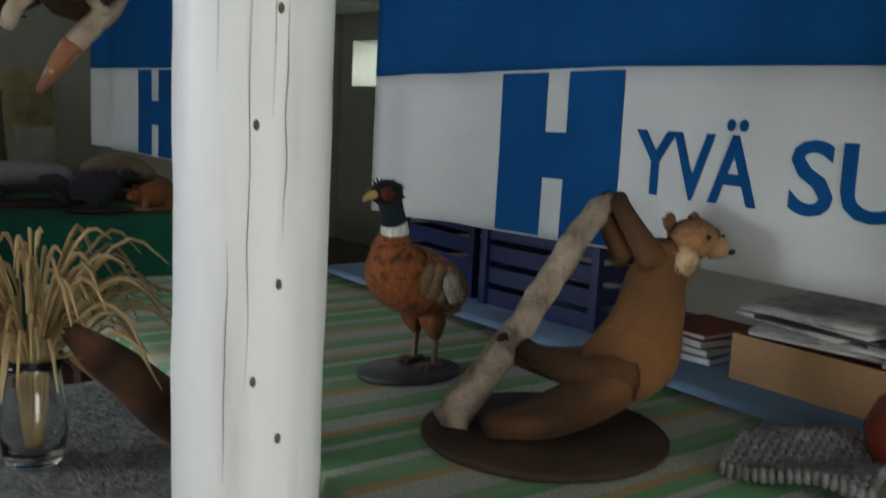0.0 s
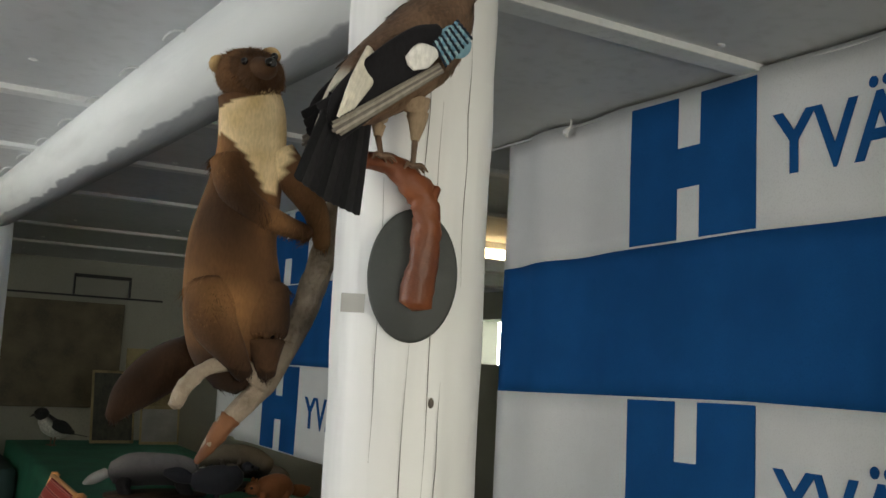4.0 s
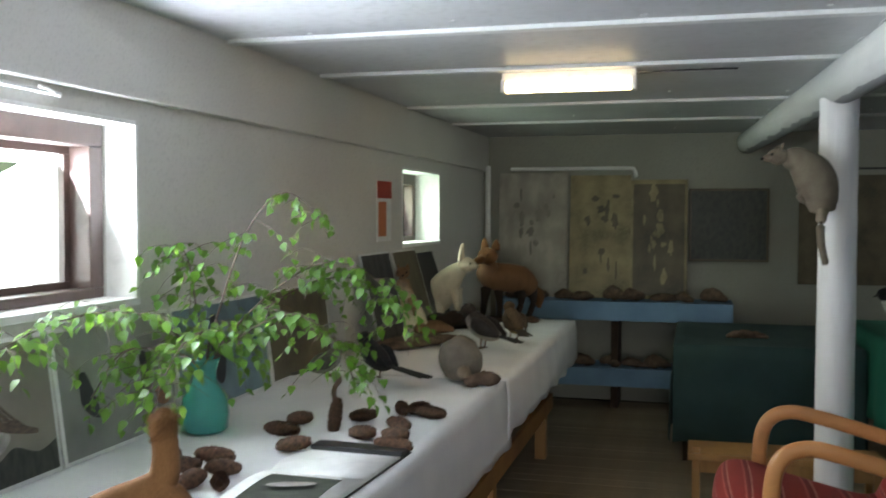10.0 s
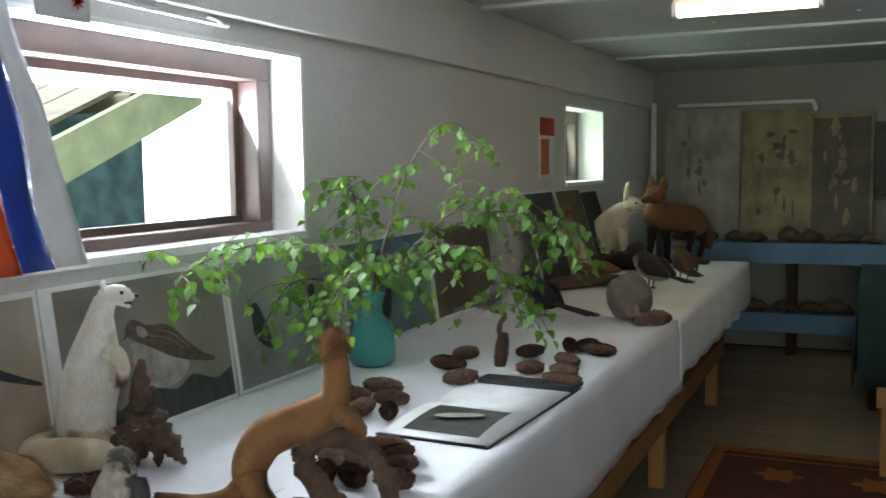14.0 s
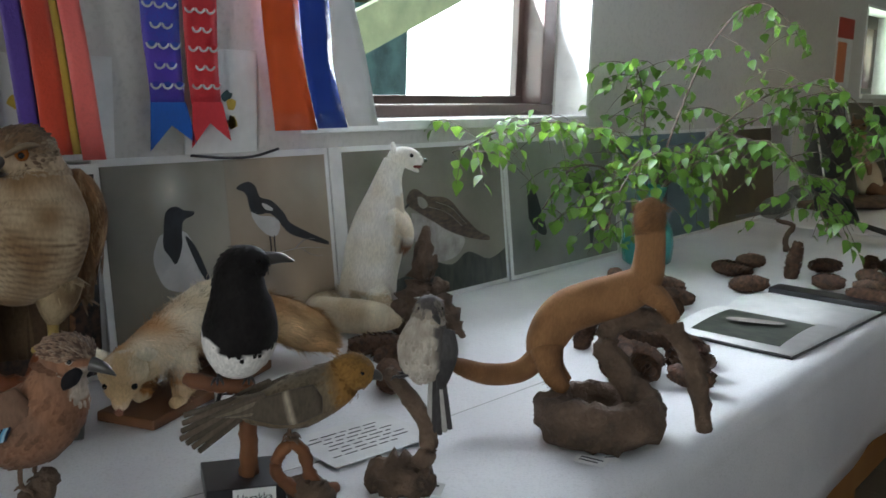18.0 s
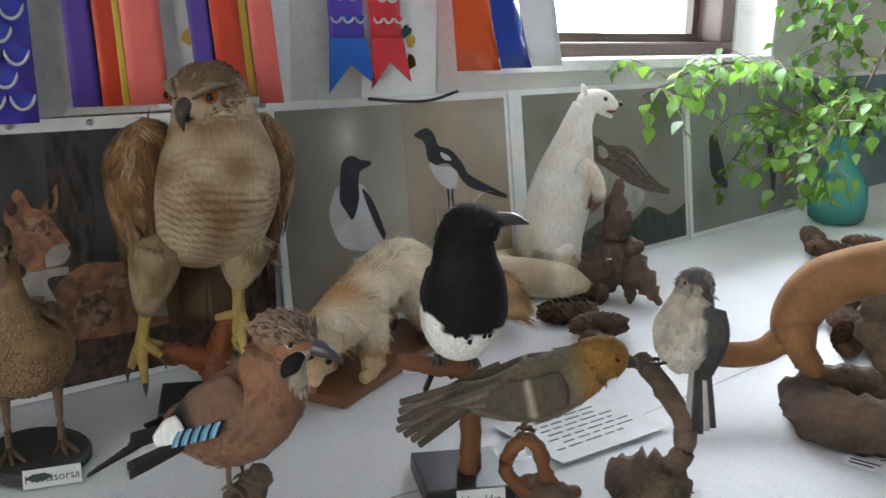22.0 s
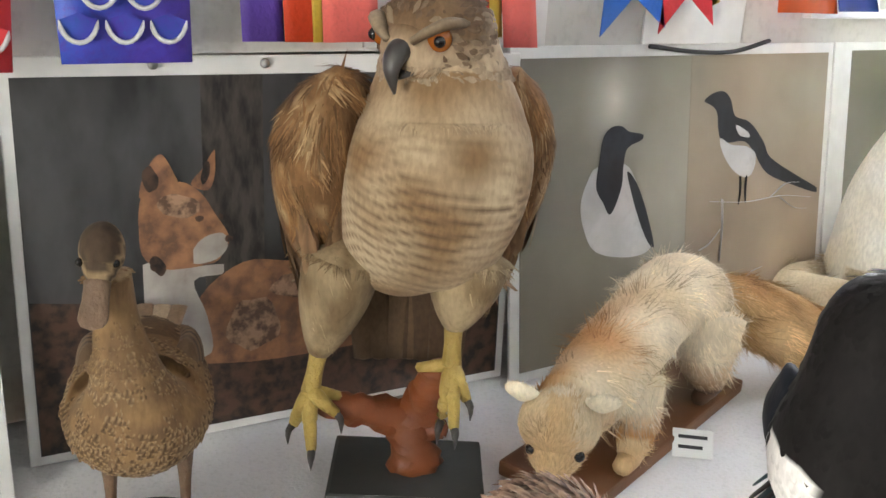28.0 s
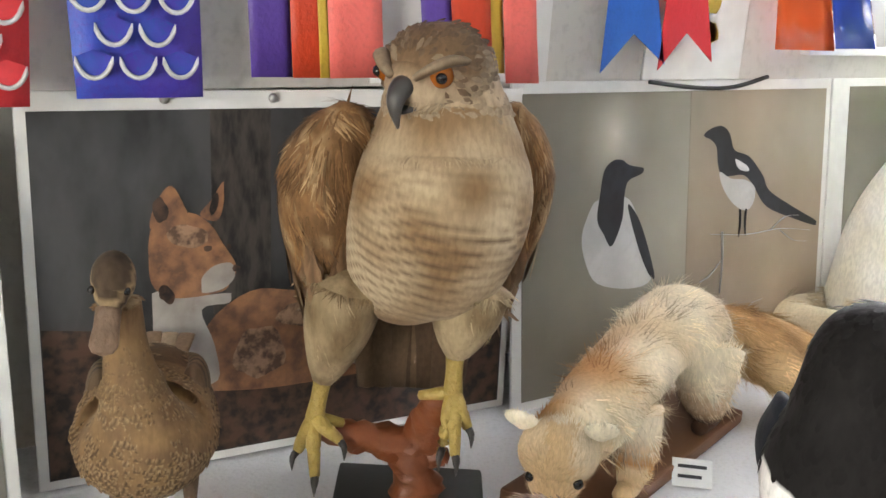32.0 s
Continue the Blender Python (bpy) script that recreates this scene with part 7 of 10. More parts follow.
tube(bm, [(0, -0.092, 0.100), (0, -0.086, 0.140), (0, -0.060, 0.182), (0, -0.015, 0.205), (0, 0.030, 0.222), (0, 0.062, 0.248), (0, 0.068, 0.290), (0, 0.066, 0.325)],
     [(0.024, 0.026), (0.033, 0.034), (0.036, 0.036), (0.036, 0.036), (0.034, 0.035), (0.028, 0.029), (0.0240, 0.0245), (0.0235, 0.0235)], 26, 9, WB, up=(1, 0, 0))
egg(bm, (-0.004, 0.065, 0.342), (0.028, 0.0240, 0.034), WB, seg=22, rows=15)
tube(bm, [(-0.030, 0.067, 0.338), (-0.044, 0.068, 0.334)], [0.015, 0.009], 10, 4, WB)
for s in (-1, 1):
    egg(bm, (-0.002, 0.065 + s * 0.019, 0.360), (0.007, 0.005, 0.007), WB, seg=10, rows=6)
    tube(bm, [(s * 0.014, 0.060, 0.235), (s * 0.016, 0.092, 0.214), (s * 0.012, 0.112, 0.188)], [0.021, 0.014, 0.010], 14, 5, WB)
    tube(bm, [(s * 0.016 + 0.006, -0.085, 0.128), (s * 0.022 + 0.010, -0.074, 0.092), (s * 0.020 + 0.014, -0.052, 0.066)], [0.027, 0.018, 0.012], 14, 5, WB)
tube(bm, [(0, -0.096, 0.108), (0.002, -0.128, 0.080), (0.006, -0.178, 0.072), (0.008, -0.225, 0.082), (0.008, -0.250, 0.094)], [0.020, 0.018, 0.018, 0.014, 0.005], 14, 7, WB)
paint(bm, lambda p: mixed(mixed(WB, WB2, 0.45 + 0.8 * noise.noise(p * 26) + (0.10 - p.z) * 3), (0.06, 0.032, 0.02), (-0.19 - p.y) * 16))
egg(bm, (-0.052, 0.069, 0.334), (0.005, 0.004, 0.004), mat=1, seg=8, rows=5)
furred(bm, 0.013, 32000, (0, -0.7, -0.7), 0.30, 0.0006, 17, tone=(0.68, 1.22), patchy=1.3)
figure(bm, weasel, [PELT, EYE_M])
card(weasel, (0.168, -0.005, 0.0), 0.048, 0.020, 70, 12)
card(weasel, (0.150, 0.030, 0.0), 0.024, 0.016, 110, 12, "", 1)

# ---- hanging things on the window wall ----
WX = -2.925


def hanging(name, label, category, group=""):
    return thing(name, (0, 0, 0), 0, label, category, group)


def strip(parent, name, y_top, y_bot, z_top, z_bot, w_top, w_bot, material, x=WX, label="", seed=0, wave=0.006, ny=4, nz=14):
    """A hanging ribbon of cloth or foil."""
    bm = bmesh.new()
    g = []
    for i in range(ny + 1):
        col_ = []
        for j in range(nz + 1):
            t = j / nz
            y = (y_top + w_top * i / ny) * (1 - t) + (y_bot + w_bot * i / ny) * t
            col_.append(bm.verts.new((x + wave * noise.noise(Vector((y * 9, t * 3, seed))), y, z_top + (z_bot - z_top) * t)))
        g.append(col_)
    for i in range(ny):
        for j in range(nz):
            bm.faces.new((g[i][j], g[i][j + 1], g[i + 1][j + 1], g[i + 1][j]))
    ob = part(name, bm, material, parent, label, True)
    so = ob.modifiers.new("thickness", "SOLIDIFY")
    so.thickness = 0.0012
    return ob


def foil(name, c):
    m, nt, bs = nodes_of(name, 0.16)
    f = noise_of(nt, 10, 2)
    nt.links.new(tint(nt, ramp(nt, f, 0.3, 0.7), c, tuple(v * 0.85 for v in c)), bs.inputs["Base Color"])
    bump(nt, bs, f, 0.5, 0.02)
    return m


FO, FB, FW = foil("orange_foil", (0.58, 0.085, 0.02)), foil("blue_foil", (0.02, 0.05, 0.30)), foil("white_foil", (0.72, 0.73, 0.74))
PURPLE = surface("purple_ribbon", (0.10, 0.05, 0.30), (0.075, 0.035, 0.24), 6, 0.5, 200, 0.2)
SALMON = surface("salmon_ribbon", (0.80, 0.16, 0.13), (0.72, 0.13, 0.11), 6, 0.5, 200, 0.2)
SCARLET = surface("scarlet_ribbon", (0.55, 0.05, 0.015), (0.47, 0.04, 0.013), 6, 0.5, 200, 0.2)
YELLOW = surface("yellow_ribbon", (0.60, 0.42, 0.06), (0.5, 0.34, 0.05), 6, 0.5, 200, 0.2)
FISHB = surface("blue_violet_fish_cloth", (0.085, 0.04, 0.40), (0.02, 0.07, 0.42), 9, 0.5, 200, 0.2)
FISHT = surface("bright_blue_cloth", (0.015, 0.12, 0.50), (0.012, 0.10, 0.44), 9, 0.5, 200, 0.2)
FISHR = surface("red_fish_cloth", (0.60, 0.03, 0.04), (0.52, 0.025, 0.035), 9, 0.5, 200, 0.2)

flag = hanging("flag", "glossy orange, blue and white plastic flag hanging beside the window", "flag")
for k, (m, yt, wt, yb, wb) in enumerate(((FO, 2.282, 0.075, 2.388, 0.109), (FB, 2.357, 0.060, 2.497, 0.093), (FW, 2.417, 0.050, 2.590, 0.100))):
    strip(flag, "stripe", yt, yb, 1.93, 1.262 + 0.003 * k, wt, wb, m, -2.90 + 0.002 * k, seed=2, wave=0.022)
pennant = hanging("pennant", "small white pennant with red star hanging over the window", "flag")
strip(pennant, "cloth", 2.56, 2.57, 1.93, 1.82, 0.17, 0.16, BANW, -2.895, seed=5)
bm = bmesh.new()
for k in range(4):
    blob(bm, 2.685, 1.865, 0.022, 0.005, 45 * k, 10, -2.888)
part("star", bm, RED, pennant, "red star")
rodw = hanging("curtain_rod", "thin white rod over the window", "rod")
bm = bmesh.new()
tube(bm, [(-2.90, 2.2, 1.885), (-2.90, 2.7, 1.885), (-2.90, 3.25, 1.88)], [0.006] * 3, 8, 3)
part("rod", bm, REVEAL, rodw, smooth=True)
bm = bmesh.new()
tube(bm, [(-2.93, 3.2, 1.90), (-2.90, 3.2, 1.888), (-2.88, 3.2, 1.875)], [0.005] * 3, 8, 3)
part("bracket", bm, REVEAL, rodw, smooth=True)

SCALEB = surface("blue_printed_scale", (0.022, 0.085, 0.42), (0.05, 0.03, 0.33), 22, 0.6, 200, 0.05)
SCALER = surface("red_printed_scale", (0.62, 0.045, 0.055), (0.52, 0.02, 0.025), 22, 0.6, 200, 0.05)


def fish_streamer(y, w, z_top, z_bot, body, tail, label, inner, lean=0.05, scale_rows=7):
    """A flat fish-shaped cloth streamer with crescent scales."""
    top = hanging("fish_streamer", label, "streamer", "fish streamers")
    h = z_top - z_bot
    ob = strip(top, "body", y, y + lean * 0.8, z_top, z_bot + 0.18 * h, w, w * 0.85, body, WX + 0.012, seed=y, wave=0.008, nz=18)
    bm = bmesh.new()
    y1, z1 = y + lean * 0.78, z_bot + 0.19 * h
    pts = [(y1, z1), (y1 + w * 0.86, z1), (y1 + w * 1.12, z_bot + 0.01), (y1 + w * 0.5, z_bot + 0.045), (y1 - w * 0.02, z_bot)]
    vs = [bm.verts.new((WX + 0.012, a, b)) for a, b in pts]
    f = bm.faces.new(vs)
    ext = bmesh.ops.extrude_face_region(bm, geom=[f])
    bmesh.ops.translate(bm, verts=[v for v in ext["geom"] if isinstance(v, bmesh.types.BMVert)], vec=(0.0012, 0, 0))
    if z_bot > 1.19:
        part("tail", bm, tail, top)
    else:
        bm.free()
    rows = scale_rows
    bm, fill = bmesh.new(), bmesh.new()
    for r in range(rows):
        z = z_top - h * (0.27 + (0.54 if z_bot > 1.19 else 0.58) * r / rows)
        yy = y + lean * 0.8 * (0.3 + 0.62 * r / rows)
        m_ = 3
        n = m_ if r % 2 == 0 else m_ - 1
        if z < z_bot + 0.225 * h and rows > 8:
            continue
        for k in range(n):
            c = yy + w * 0.86 * ((k + 0.5) / m_ if n == m_ else (k + 1) / m_)
            rad = w * 0.36 / m_
            deep = 1.3 if rows > 8 else 1.0
            x = WX + 0.0215 + 0.004 * noise.noise(Vector((c * 9, z * 3, y)))
            arc = [(c + rad * math.cos(t), z - deep * rad * math.sin(t)) for t in [math.pi * (0.03 + 0.94 * i / 10) for i in range(11)]]
            tube(bm, [(x, p, q) for p, q in arc], [0.0006] + [0.0022] * 9 + [0.0006], 5, 1)
            fill.faces.new([fill.verts.new((x - 0.0012, p, q)) for p, q in arc + [(c, z + 0.25 * rad)]])
    tagged(part("scale_pattern", bm, BANW, top, "white crescent scales", True), kind="stuff")
    tagged(part("scale_fill", fill, inner, top, "bright rounded scales"), kind="stuff")
    bm = bmesh.new()
    egg(bm, (WX + 0.02, y + w * 0.35 + lean * 0.1, z_top - h * 0.12), (0.004, w * 0.20, w * 0.20), seg=14, rows=6)
    part("eye_ring", bm, BANW, top, "white eye ring", True)
    bm = bmesh.new()
    egg(bm, (WX + 0.0235, y + w * 0.35 + lean * 0.1, z_top - h * 0.12), (0.004, w * 0.12, w * 0.12), seg=12, rows=6)
    part("eye", bm, INK, top, smooth=True)
    bm = bmesh.new()
    pts = [(WX + 0.021, y + w * (0.0 + 1.0 * i / 8) + lean * 0.2, z_top - h * (0.235 - 0.045 * math.sin(math.pi * i / 8))) for i in range(9)]
    tube(bm, pts, [0.003] * 9, 6, 2)
    part("collar", bm, BANW, top, "white gill band", True)
    return top


fish_streamer(2.065, 0.088, 1.69, 1.232, FISHB, FISHT, "blue and violet fish streamer hanging on the wall", SCALEB)
fish_streamer(2.155, 0.080, 1.68, 1.235, FISHR, FISHR, "red fish streamer hanging beside the blue one", SCALER)
fish_streamer(1.498, 0.127, 1.68, 1.11, FISHB, FISHB, "large violet fish streamer hanging on the wall", SCALEB, 0.035, 12)
fish_streamer(1.385, 0.122, 1.64, 1.112, FISHR, FISHR, "large red fish streamer hanging on the wall", SCALER, 0.0, 12)
rb = hanging("ribbons", "bundle of purple, red and salmon ribbons hanging on the wall", "ribbons", "ribbon bundles")
for yt, yb, w, m, x in ((1.650, 1.686, 0.040, PURPLE, WX), (1.690, 1.725, 0.038, SCARLET, WX + 0.004), (1.712, 1.752, 0.010, YELLOW, WX + 0.006), (1.720, 1.761, 0.060, SALMON, WX + 0.009)):
    strip(rb, "ribbon", yt, yb, 1.92, 1.228, w * 0.85, w, m, x, seed=yt, wave=0.012)
rb = hanging("ribbons", "second bundle of purple, red, yellow and salmon ribbons", "ribbons", "ribbon bundles")
for yt, yb, w, m, x in ((1.783, 1.868, 0.036, PURPLE, WX + 0.012), (1.815, 1.902, 0.050, SCARLET, WX + 0.016), (1.858, 1.948, 0.020, YELLOW, WX + 0.014), (1.872, 1.967, 0.041, SALMON, WX + 0.020)):
    strip(rb, "ribbon", yt, yb, 1.92, 1.232 if m is not SALMON else 1.222, w * 0.85, w, m, x, seed=yt + 3, wave=0.012)
for y0, y1, z1 in ((1.82, 2.05, 1.397), (2.20, 2.375, 1.42)):
    dr = hanging("drawing", "white sheet with small coloured drawings pinned to the wall", "drawing", "drawings")
    bm = bmesh.new()
    box(bm, -2.948, y0, 1.219, -2.944, y1, z1, 0.001)
    part("sheet", bm, PAPER, dr)
    rnd = random.Random(int(y0 * 100))
    for k in range(6):
        bm = bmesh.new()
        blob(bm, y0 + 0.035 + rnd.uniform(0, y1 - y0 - 0.07), 1.25 + 0.12 * rnd.random(), 0.013, 0.011, rnd.uniform(0, 90), 12, -2.9432, 0.5, k)
        part("painted_spot", bm, (YELLOW, SCARLET, INK, SALMON, TEAL, YELLOW)[k], dr)

# ---- the post: jay on a plaque, and the marten on its hanging branch ----
plaque = thing("jay_plaque", (-0.4065, 1.6815, 1.628), -27, "dark grey-green oval plaque with reddish branch on white post", "plaque")
bm = bmesh.new()
disc(bm, 0.055, 0.014, 44, 0.082, 0.003)
ob = part("board", bm, SLATE, plaque, "dark grey-green oval board", True)
ob.matrix_basis = pose(0, 0.004, 0, 90, 0, 0)
bm = bmesh.new()
tube(bm, [(0.004, -0.012, -0.035), (0.012, -0.022, 0.02), (0.012, -0.03, 0.075), (0.0, -0.034, 0.10), (-0.03, -0.034, 0.128), (-0.075, -0.034, 0.135)], [0.021, 0.018, 0.0165, 0.018, 0.014, 0.010], 16, 6, rough=0.3, seed=3)
part("branch", bm, REDWOOD, plaque, "smooth reddish branch", True)
bm = bmesh.new()
tube(bm, [(0.012, -0.034, 0.085), (0.024, -0.036, 0.105)], [0.011, 0.005], 8, 3)
part("branch_stub", bm, REDWOOD, plaque, smooth=True)
bm = bmesh.new()
box(bm, -0.085, -0.001, -0.048, -0.056, 0.001, -0.025)
part("tape", bm, STEEL, plaque, "bit of grey adhesive tape").matrix_basis = pose(0, 0.004, 0, 0, 0, 0)
j2 = stand("stuffed_jay", (-0.46, 1.645, 1.757), 0, "stuffed jay with blue wing patch perched above a plaque")
JB, JK = (0.175, 0.105, 0.066), (0.014, 0.013, 0.015)
bm = bmesh.new()
tube(bm, [(-0.082, -0.002, 0.030), (-0.058, 0, 0.060), (-0.025, 0, 0.094), (0.018, 0.002, 0.136), (0.046, 0.004, 0.172), (0.064, 0.006, 0.208), (0.072, 0.006, 0.232)],
     [(0.018, 0.018), (0.036, 0.034), (0.047, 0.045), (0.053, 0.050), (0.050, 0.047), (0.036, 0.036), (0.028, 0.028)], 30, 9, JB)
egg(bm, (0.080, 0.004, 0.246), (0.034, 0.027, 0.028), JB, seg=22, rows=15)


def post_jay_tone(p):
    n1 = noise.noise(p * 26)
    along = (p.x + p.z - 0.07) * 0.7
    across = (p.x - p.z + 0.10) * 0.7
    c = mixed(JB, (0.115, 0.068, 0.044), 0.5 + 0.7 * n1)
    c = mixed(c, (0.34, 0.215, 0.125), max(0.0, min(1.0, across * 16 - 0.1)))
    if along < -0.03 and across < 0.012:
        c = mixed(c, (0.62, 0.57, 0.47), min(1.0, (-0.03 - along) * 60))
    return mixed((0.42, 0.33, 0.25), (0.08, 0.05, 0.04), 0.5 + 2 * noise.noise(p * 120)) if p.z > 0.258 else c


paint(bm, post_jay_tone)
plumed(bm, 0.020, 0.0038, 1900, (-0.7, 0, -0.7), lambda p, r: (toned(post_jay_tone(p), 0.9), toned(post_jay_tone(p), 0.85 + 0.35 * r), toned(post_jay_tone(p), 0.82), toned(post_jay_tone(p), 1.15)), 0.05, 61, lambda c: c.z < 0.235)
tube(bm, [(0.108, 0.004, 0.246), (0.126, 0.004, 0.243), (0.144, 0.004, 0.236)], [(0.010, 0.011), (0.007, 0.008), (0.001, 0.001)], 12, 4, mat=2)
for s in (-1, 1):
    y = s * 0.042
    egg(bm, (0.096, 0.004 + s * 0.0225, 0.250), (0.0045, 0.0038, 0.0045), mat=3, seg=10, rows=7)
    tube(bm, [(0.030, y * 1.1, 0.148), (0.000, y * 1.28, 0.126), (-0.040, y * 1.15, 0.090), (-0.078, y * 0.80, 0.052), (-0.094, y * 0.6, 0.026)], [(0.015, 0.007), (0.024, 0.008), (0.025, 0.008), (0.020, 0.006), (0.006, 0.003)], 24, 8, JK, up=(0, 1, 0))
    egg(bm, (0.046, y * 1.26, 0.142), (0.022, 0.006, 0.020), (0.20, 0.36, 0.44), seg=18, rows=12)
    for k in range(13):
        t = k / 12
        a, b = Vector((0.066, y * 1.36, 0.148)).lerp(Vector((0.030, y * 1.48, 0.106)), t), Vector((0.042, y * 1.40, 0.166)).lerp(Vector((0.010, y * 1.52, 0.130)), t)
        for h in range(5):
            p, q = a.lerp(b, h / 5), a.lerp(b, (h + 0.96) / 5)
            tube(bm, [p, p.lerp(q, 0.5) + Vector((0, s * 0.001, 0)), q], [(0.0014, 0.0007), (0.0022, 0.0010), (0.0014, 0.0007)], 6, 2, ((0.34, 0.50, 0.56), (0.16, 0.32, 0.42), (0.24, 0.42, 0.50))[(k // 2 + h) % 3] if k % 2 else (0.02, 0.03, 0.045), up=(0, 1, 0))
    tube(bm, [(0.016, y * 1.50, 0.120), (-0.002, y * 1.52, 0.112), (-0.018, y * 1.46, 0.100)], [(0.006, 0.002), (0.015, 0.003), (0.009, 0.002)], 12, 4, (0.80, 0.78, 0.73), up=(0, 1, 0))
    feathers(bm, [(0.024, y * 1.46, 0.104), (-0.098, y * 1.05, 0.012), (0, s, 0.1)], 0.013, [(0.20, 0.175, 0.145), (0.34, 0.30, 0.25), (0.16, 0.14, 0.12), (0.30, 0.27, 0.22)], 5, 0.0015, 0.1)
    feathers(bm, [(-0.010, y * 1.18, 0.098), (-0.100, y * 0.55, 0.022), (0, s, 0.1)], 0.034, [JK, (0.02, 0.019, 0.02)], 5, 0.0018, 0.15)
for k in range(5):
    tube(bm, [(-0.058 + 0.004 * k, -0.040, 0.116 - 0.004 * k), (-0.078 + 0.004 * k, -0.050, 0.072), (-0.094 + 0.004 * k, -0.048, 0.028 + 0.003 * k)], [(0.004, 0.002), (0.006, 0.0025), (0.002, 0.001)], 8, 3, (0.70, 0.65, 0.54), up=(0, 1, 0))
feathers(bm, [(-0.064, -0.012, 0.052), (-0.098, -0.040, -0.064), (0.2, -1, 0)], 0.074, [JK, (0.020, 0.019, 0.020), (0.011, 0.011, 0.012)], 9, 0.0018, 0.10)
for hip, knee, foot in (((-0.014, 0.016, 0.056), (-0.016, 0.012, 0.030), (-0.016, 0.0, 0.004)), ((0.022, -0.014, 0.052), (0.020, -0.014, 0.026), (0.021, -0.010, -0.004))):
    tube(bm, [(hip[0] - 0.004, hip[1], hip[2] + 0.022), hip, knee], [0.018, 0.012, 0.005], 12, 4, (0.36, 0.26, 0.17))
    leg(bm, knee, tuple((Vector(knee) + Vector(foot)) / 2), foot, 0.0034, 0.005, 0.019, 15, 1)
figure(bm, j2, [PLUMED, LEGM, HORN, EYE_M])

BR, BR2, BRD, CREAM = (0.105, 0.050, 0.022), (0.185, 0.088, 0.036), (0.045, 0.023, 0.013), (0.72, 0.56, 0.33)
marten = stand("stuffed_marten", (0, 0, 0), 0, "stuffed brown marten with cream throat clinging to a hanging branch")
twig(marten, [(-0.55, 2.02, 1.375), (-0.52, 2.012, 1.42), (-0.46, 2.0, 1.50), (-0.405, 2.0, 1.63), (-0.375, 2.0, 1.74), (-0.335, 2.04, 1.89), (-0.318, 2.07, 2.03)], [0.006, 0.014, 0.019, 0.020, 0.018, 0.016, 0.015], PALEBARK, "branch", 0.35, 5, 16)
twig(marten, [(-0.556, 2.021, 1.365), (-0.54, 2.016, 1.39), (-0.515, 2.008, 1.43)], [0.005, 0.010, 0.0165], PEELED, "peeled_tip", 0.3, 6, 14)
twig(marten, [(-0.475, 1.995, 1.475), (-0.51, 1.985, 1.505), (-0.555, 1.985, 1.502), (-0.59, 1.985, 1.475), (-0.603, 1.985, 1.445)], [0.012, 0.011, 0.011, 0.011, 0.009], PALEBARK, "side_branch", 0.3, 7, 12)
bm = bmesh.new()
tube(bm, [(-0.505, 2.03, 1.475), (-0.515, 2.03, 1.53), (-0.520, 2.025, 1.60), (-0.528, 2.02, 1.68), (-0.520, 2.01, 1.76), (-0.516, 2.003, 1.82), (-0.520, 1.998, 1.87), (-0.530, 1.995, 1.905)],
     [(0.03, 0.03), (0.062, 0.058), (0.072, 0.065), (0.065, 0.060), (0.055, 0.050), (0.051, 0.046), (0.050, 0.045), (0.045, 0.042)], 34, 10, BR, up=(0, -1, 0))
MH, MM = Vector((-0.534, 1.980, 1.926)), Euler((0, radians(-20), 0)).to_matrix() @ Euler((radians(-6), 0, 0)).to_matrix()
mh = lambda x, y, z: tuple(MH + MM @ Vector((x, y, z)))
egg(bm, MH, (0.050, 0.050, 0.039), BR, seg=28, rows=20)
egg(bm, mh(0, -0.028, -0.006), (0.034, 0.034, 0.028), BR, seg=22, rows=15)
tube(bm, [mh(0, -0.050, -0.007), mh(0, -0.070, -0.012), mh(0, -0.080, -0.014)], [(0.022, 0.018), (0.015, 0.013), (0.009, 0.008)], 14, 5, BR)
for s in (-1, 1):
    tube(bm, [(-0.520 + s * 0.036, 2.005, 1.61), (-0.520 + s * 0.038, 1.982, 1.565), (-0.505 + s * 0.024, 1.975, 1.520), (-0.492 + s * 0.016, 1.98, 1.492)], [0.042, 0.035, 0.021, 0.013], 16, 6, BR2)
tube(bm, [(-0.480, 1.990, 1.815), (-0.448, 1.975, 1.775), (-0.424, 1.970, 1.742), (-0.410, 1.975, 1.712), (-0.402, 1.982, 1.688)], [0.030, 0.025, 0.020, 0.016, 0.012], 16, 6, BR)
tube(bm, [(-0.552, 1.992, 1.800), (-0.546, 1.976, 1.755), (-0.515, 1.966, 1.728), (-0.470, 1.968, 1.712), (-0.428, 1.976, 1.704)], [0.028, 0.024, 0.020, 0.016, 0.012], 16, 6, BR)
tube(bm, [(-0.515, 2.06, 1.52), (-0.55, 2.085, 1.515), (-0.60, 2.09, 1.49), (-0.64, 2.09, 1.455), (-0.665, 2.09, 1.42)], [0.026, 0.034, 0.036, 0.028, 0.010], 16, 6, BRD)


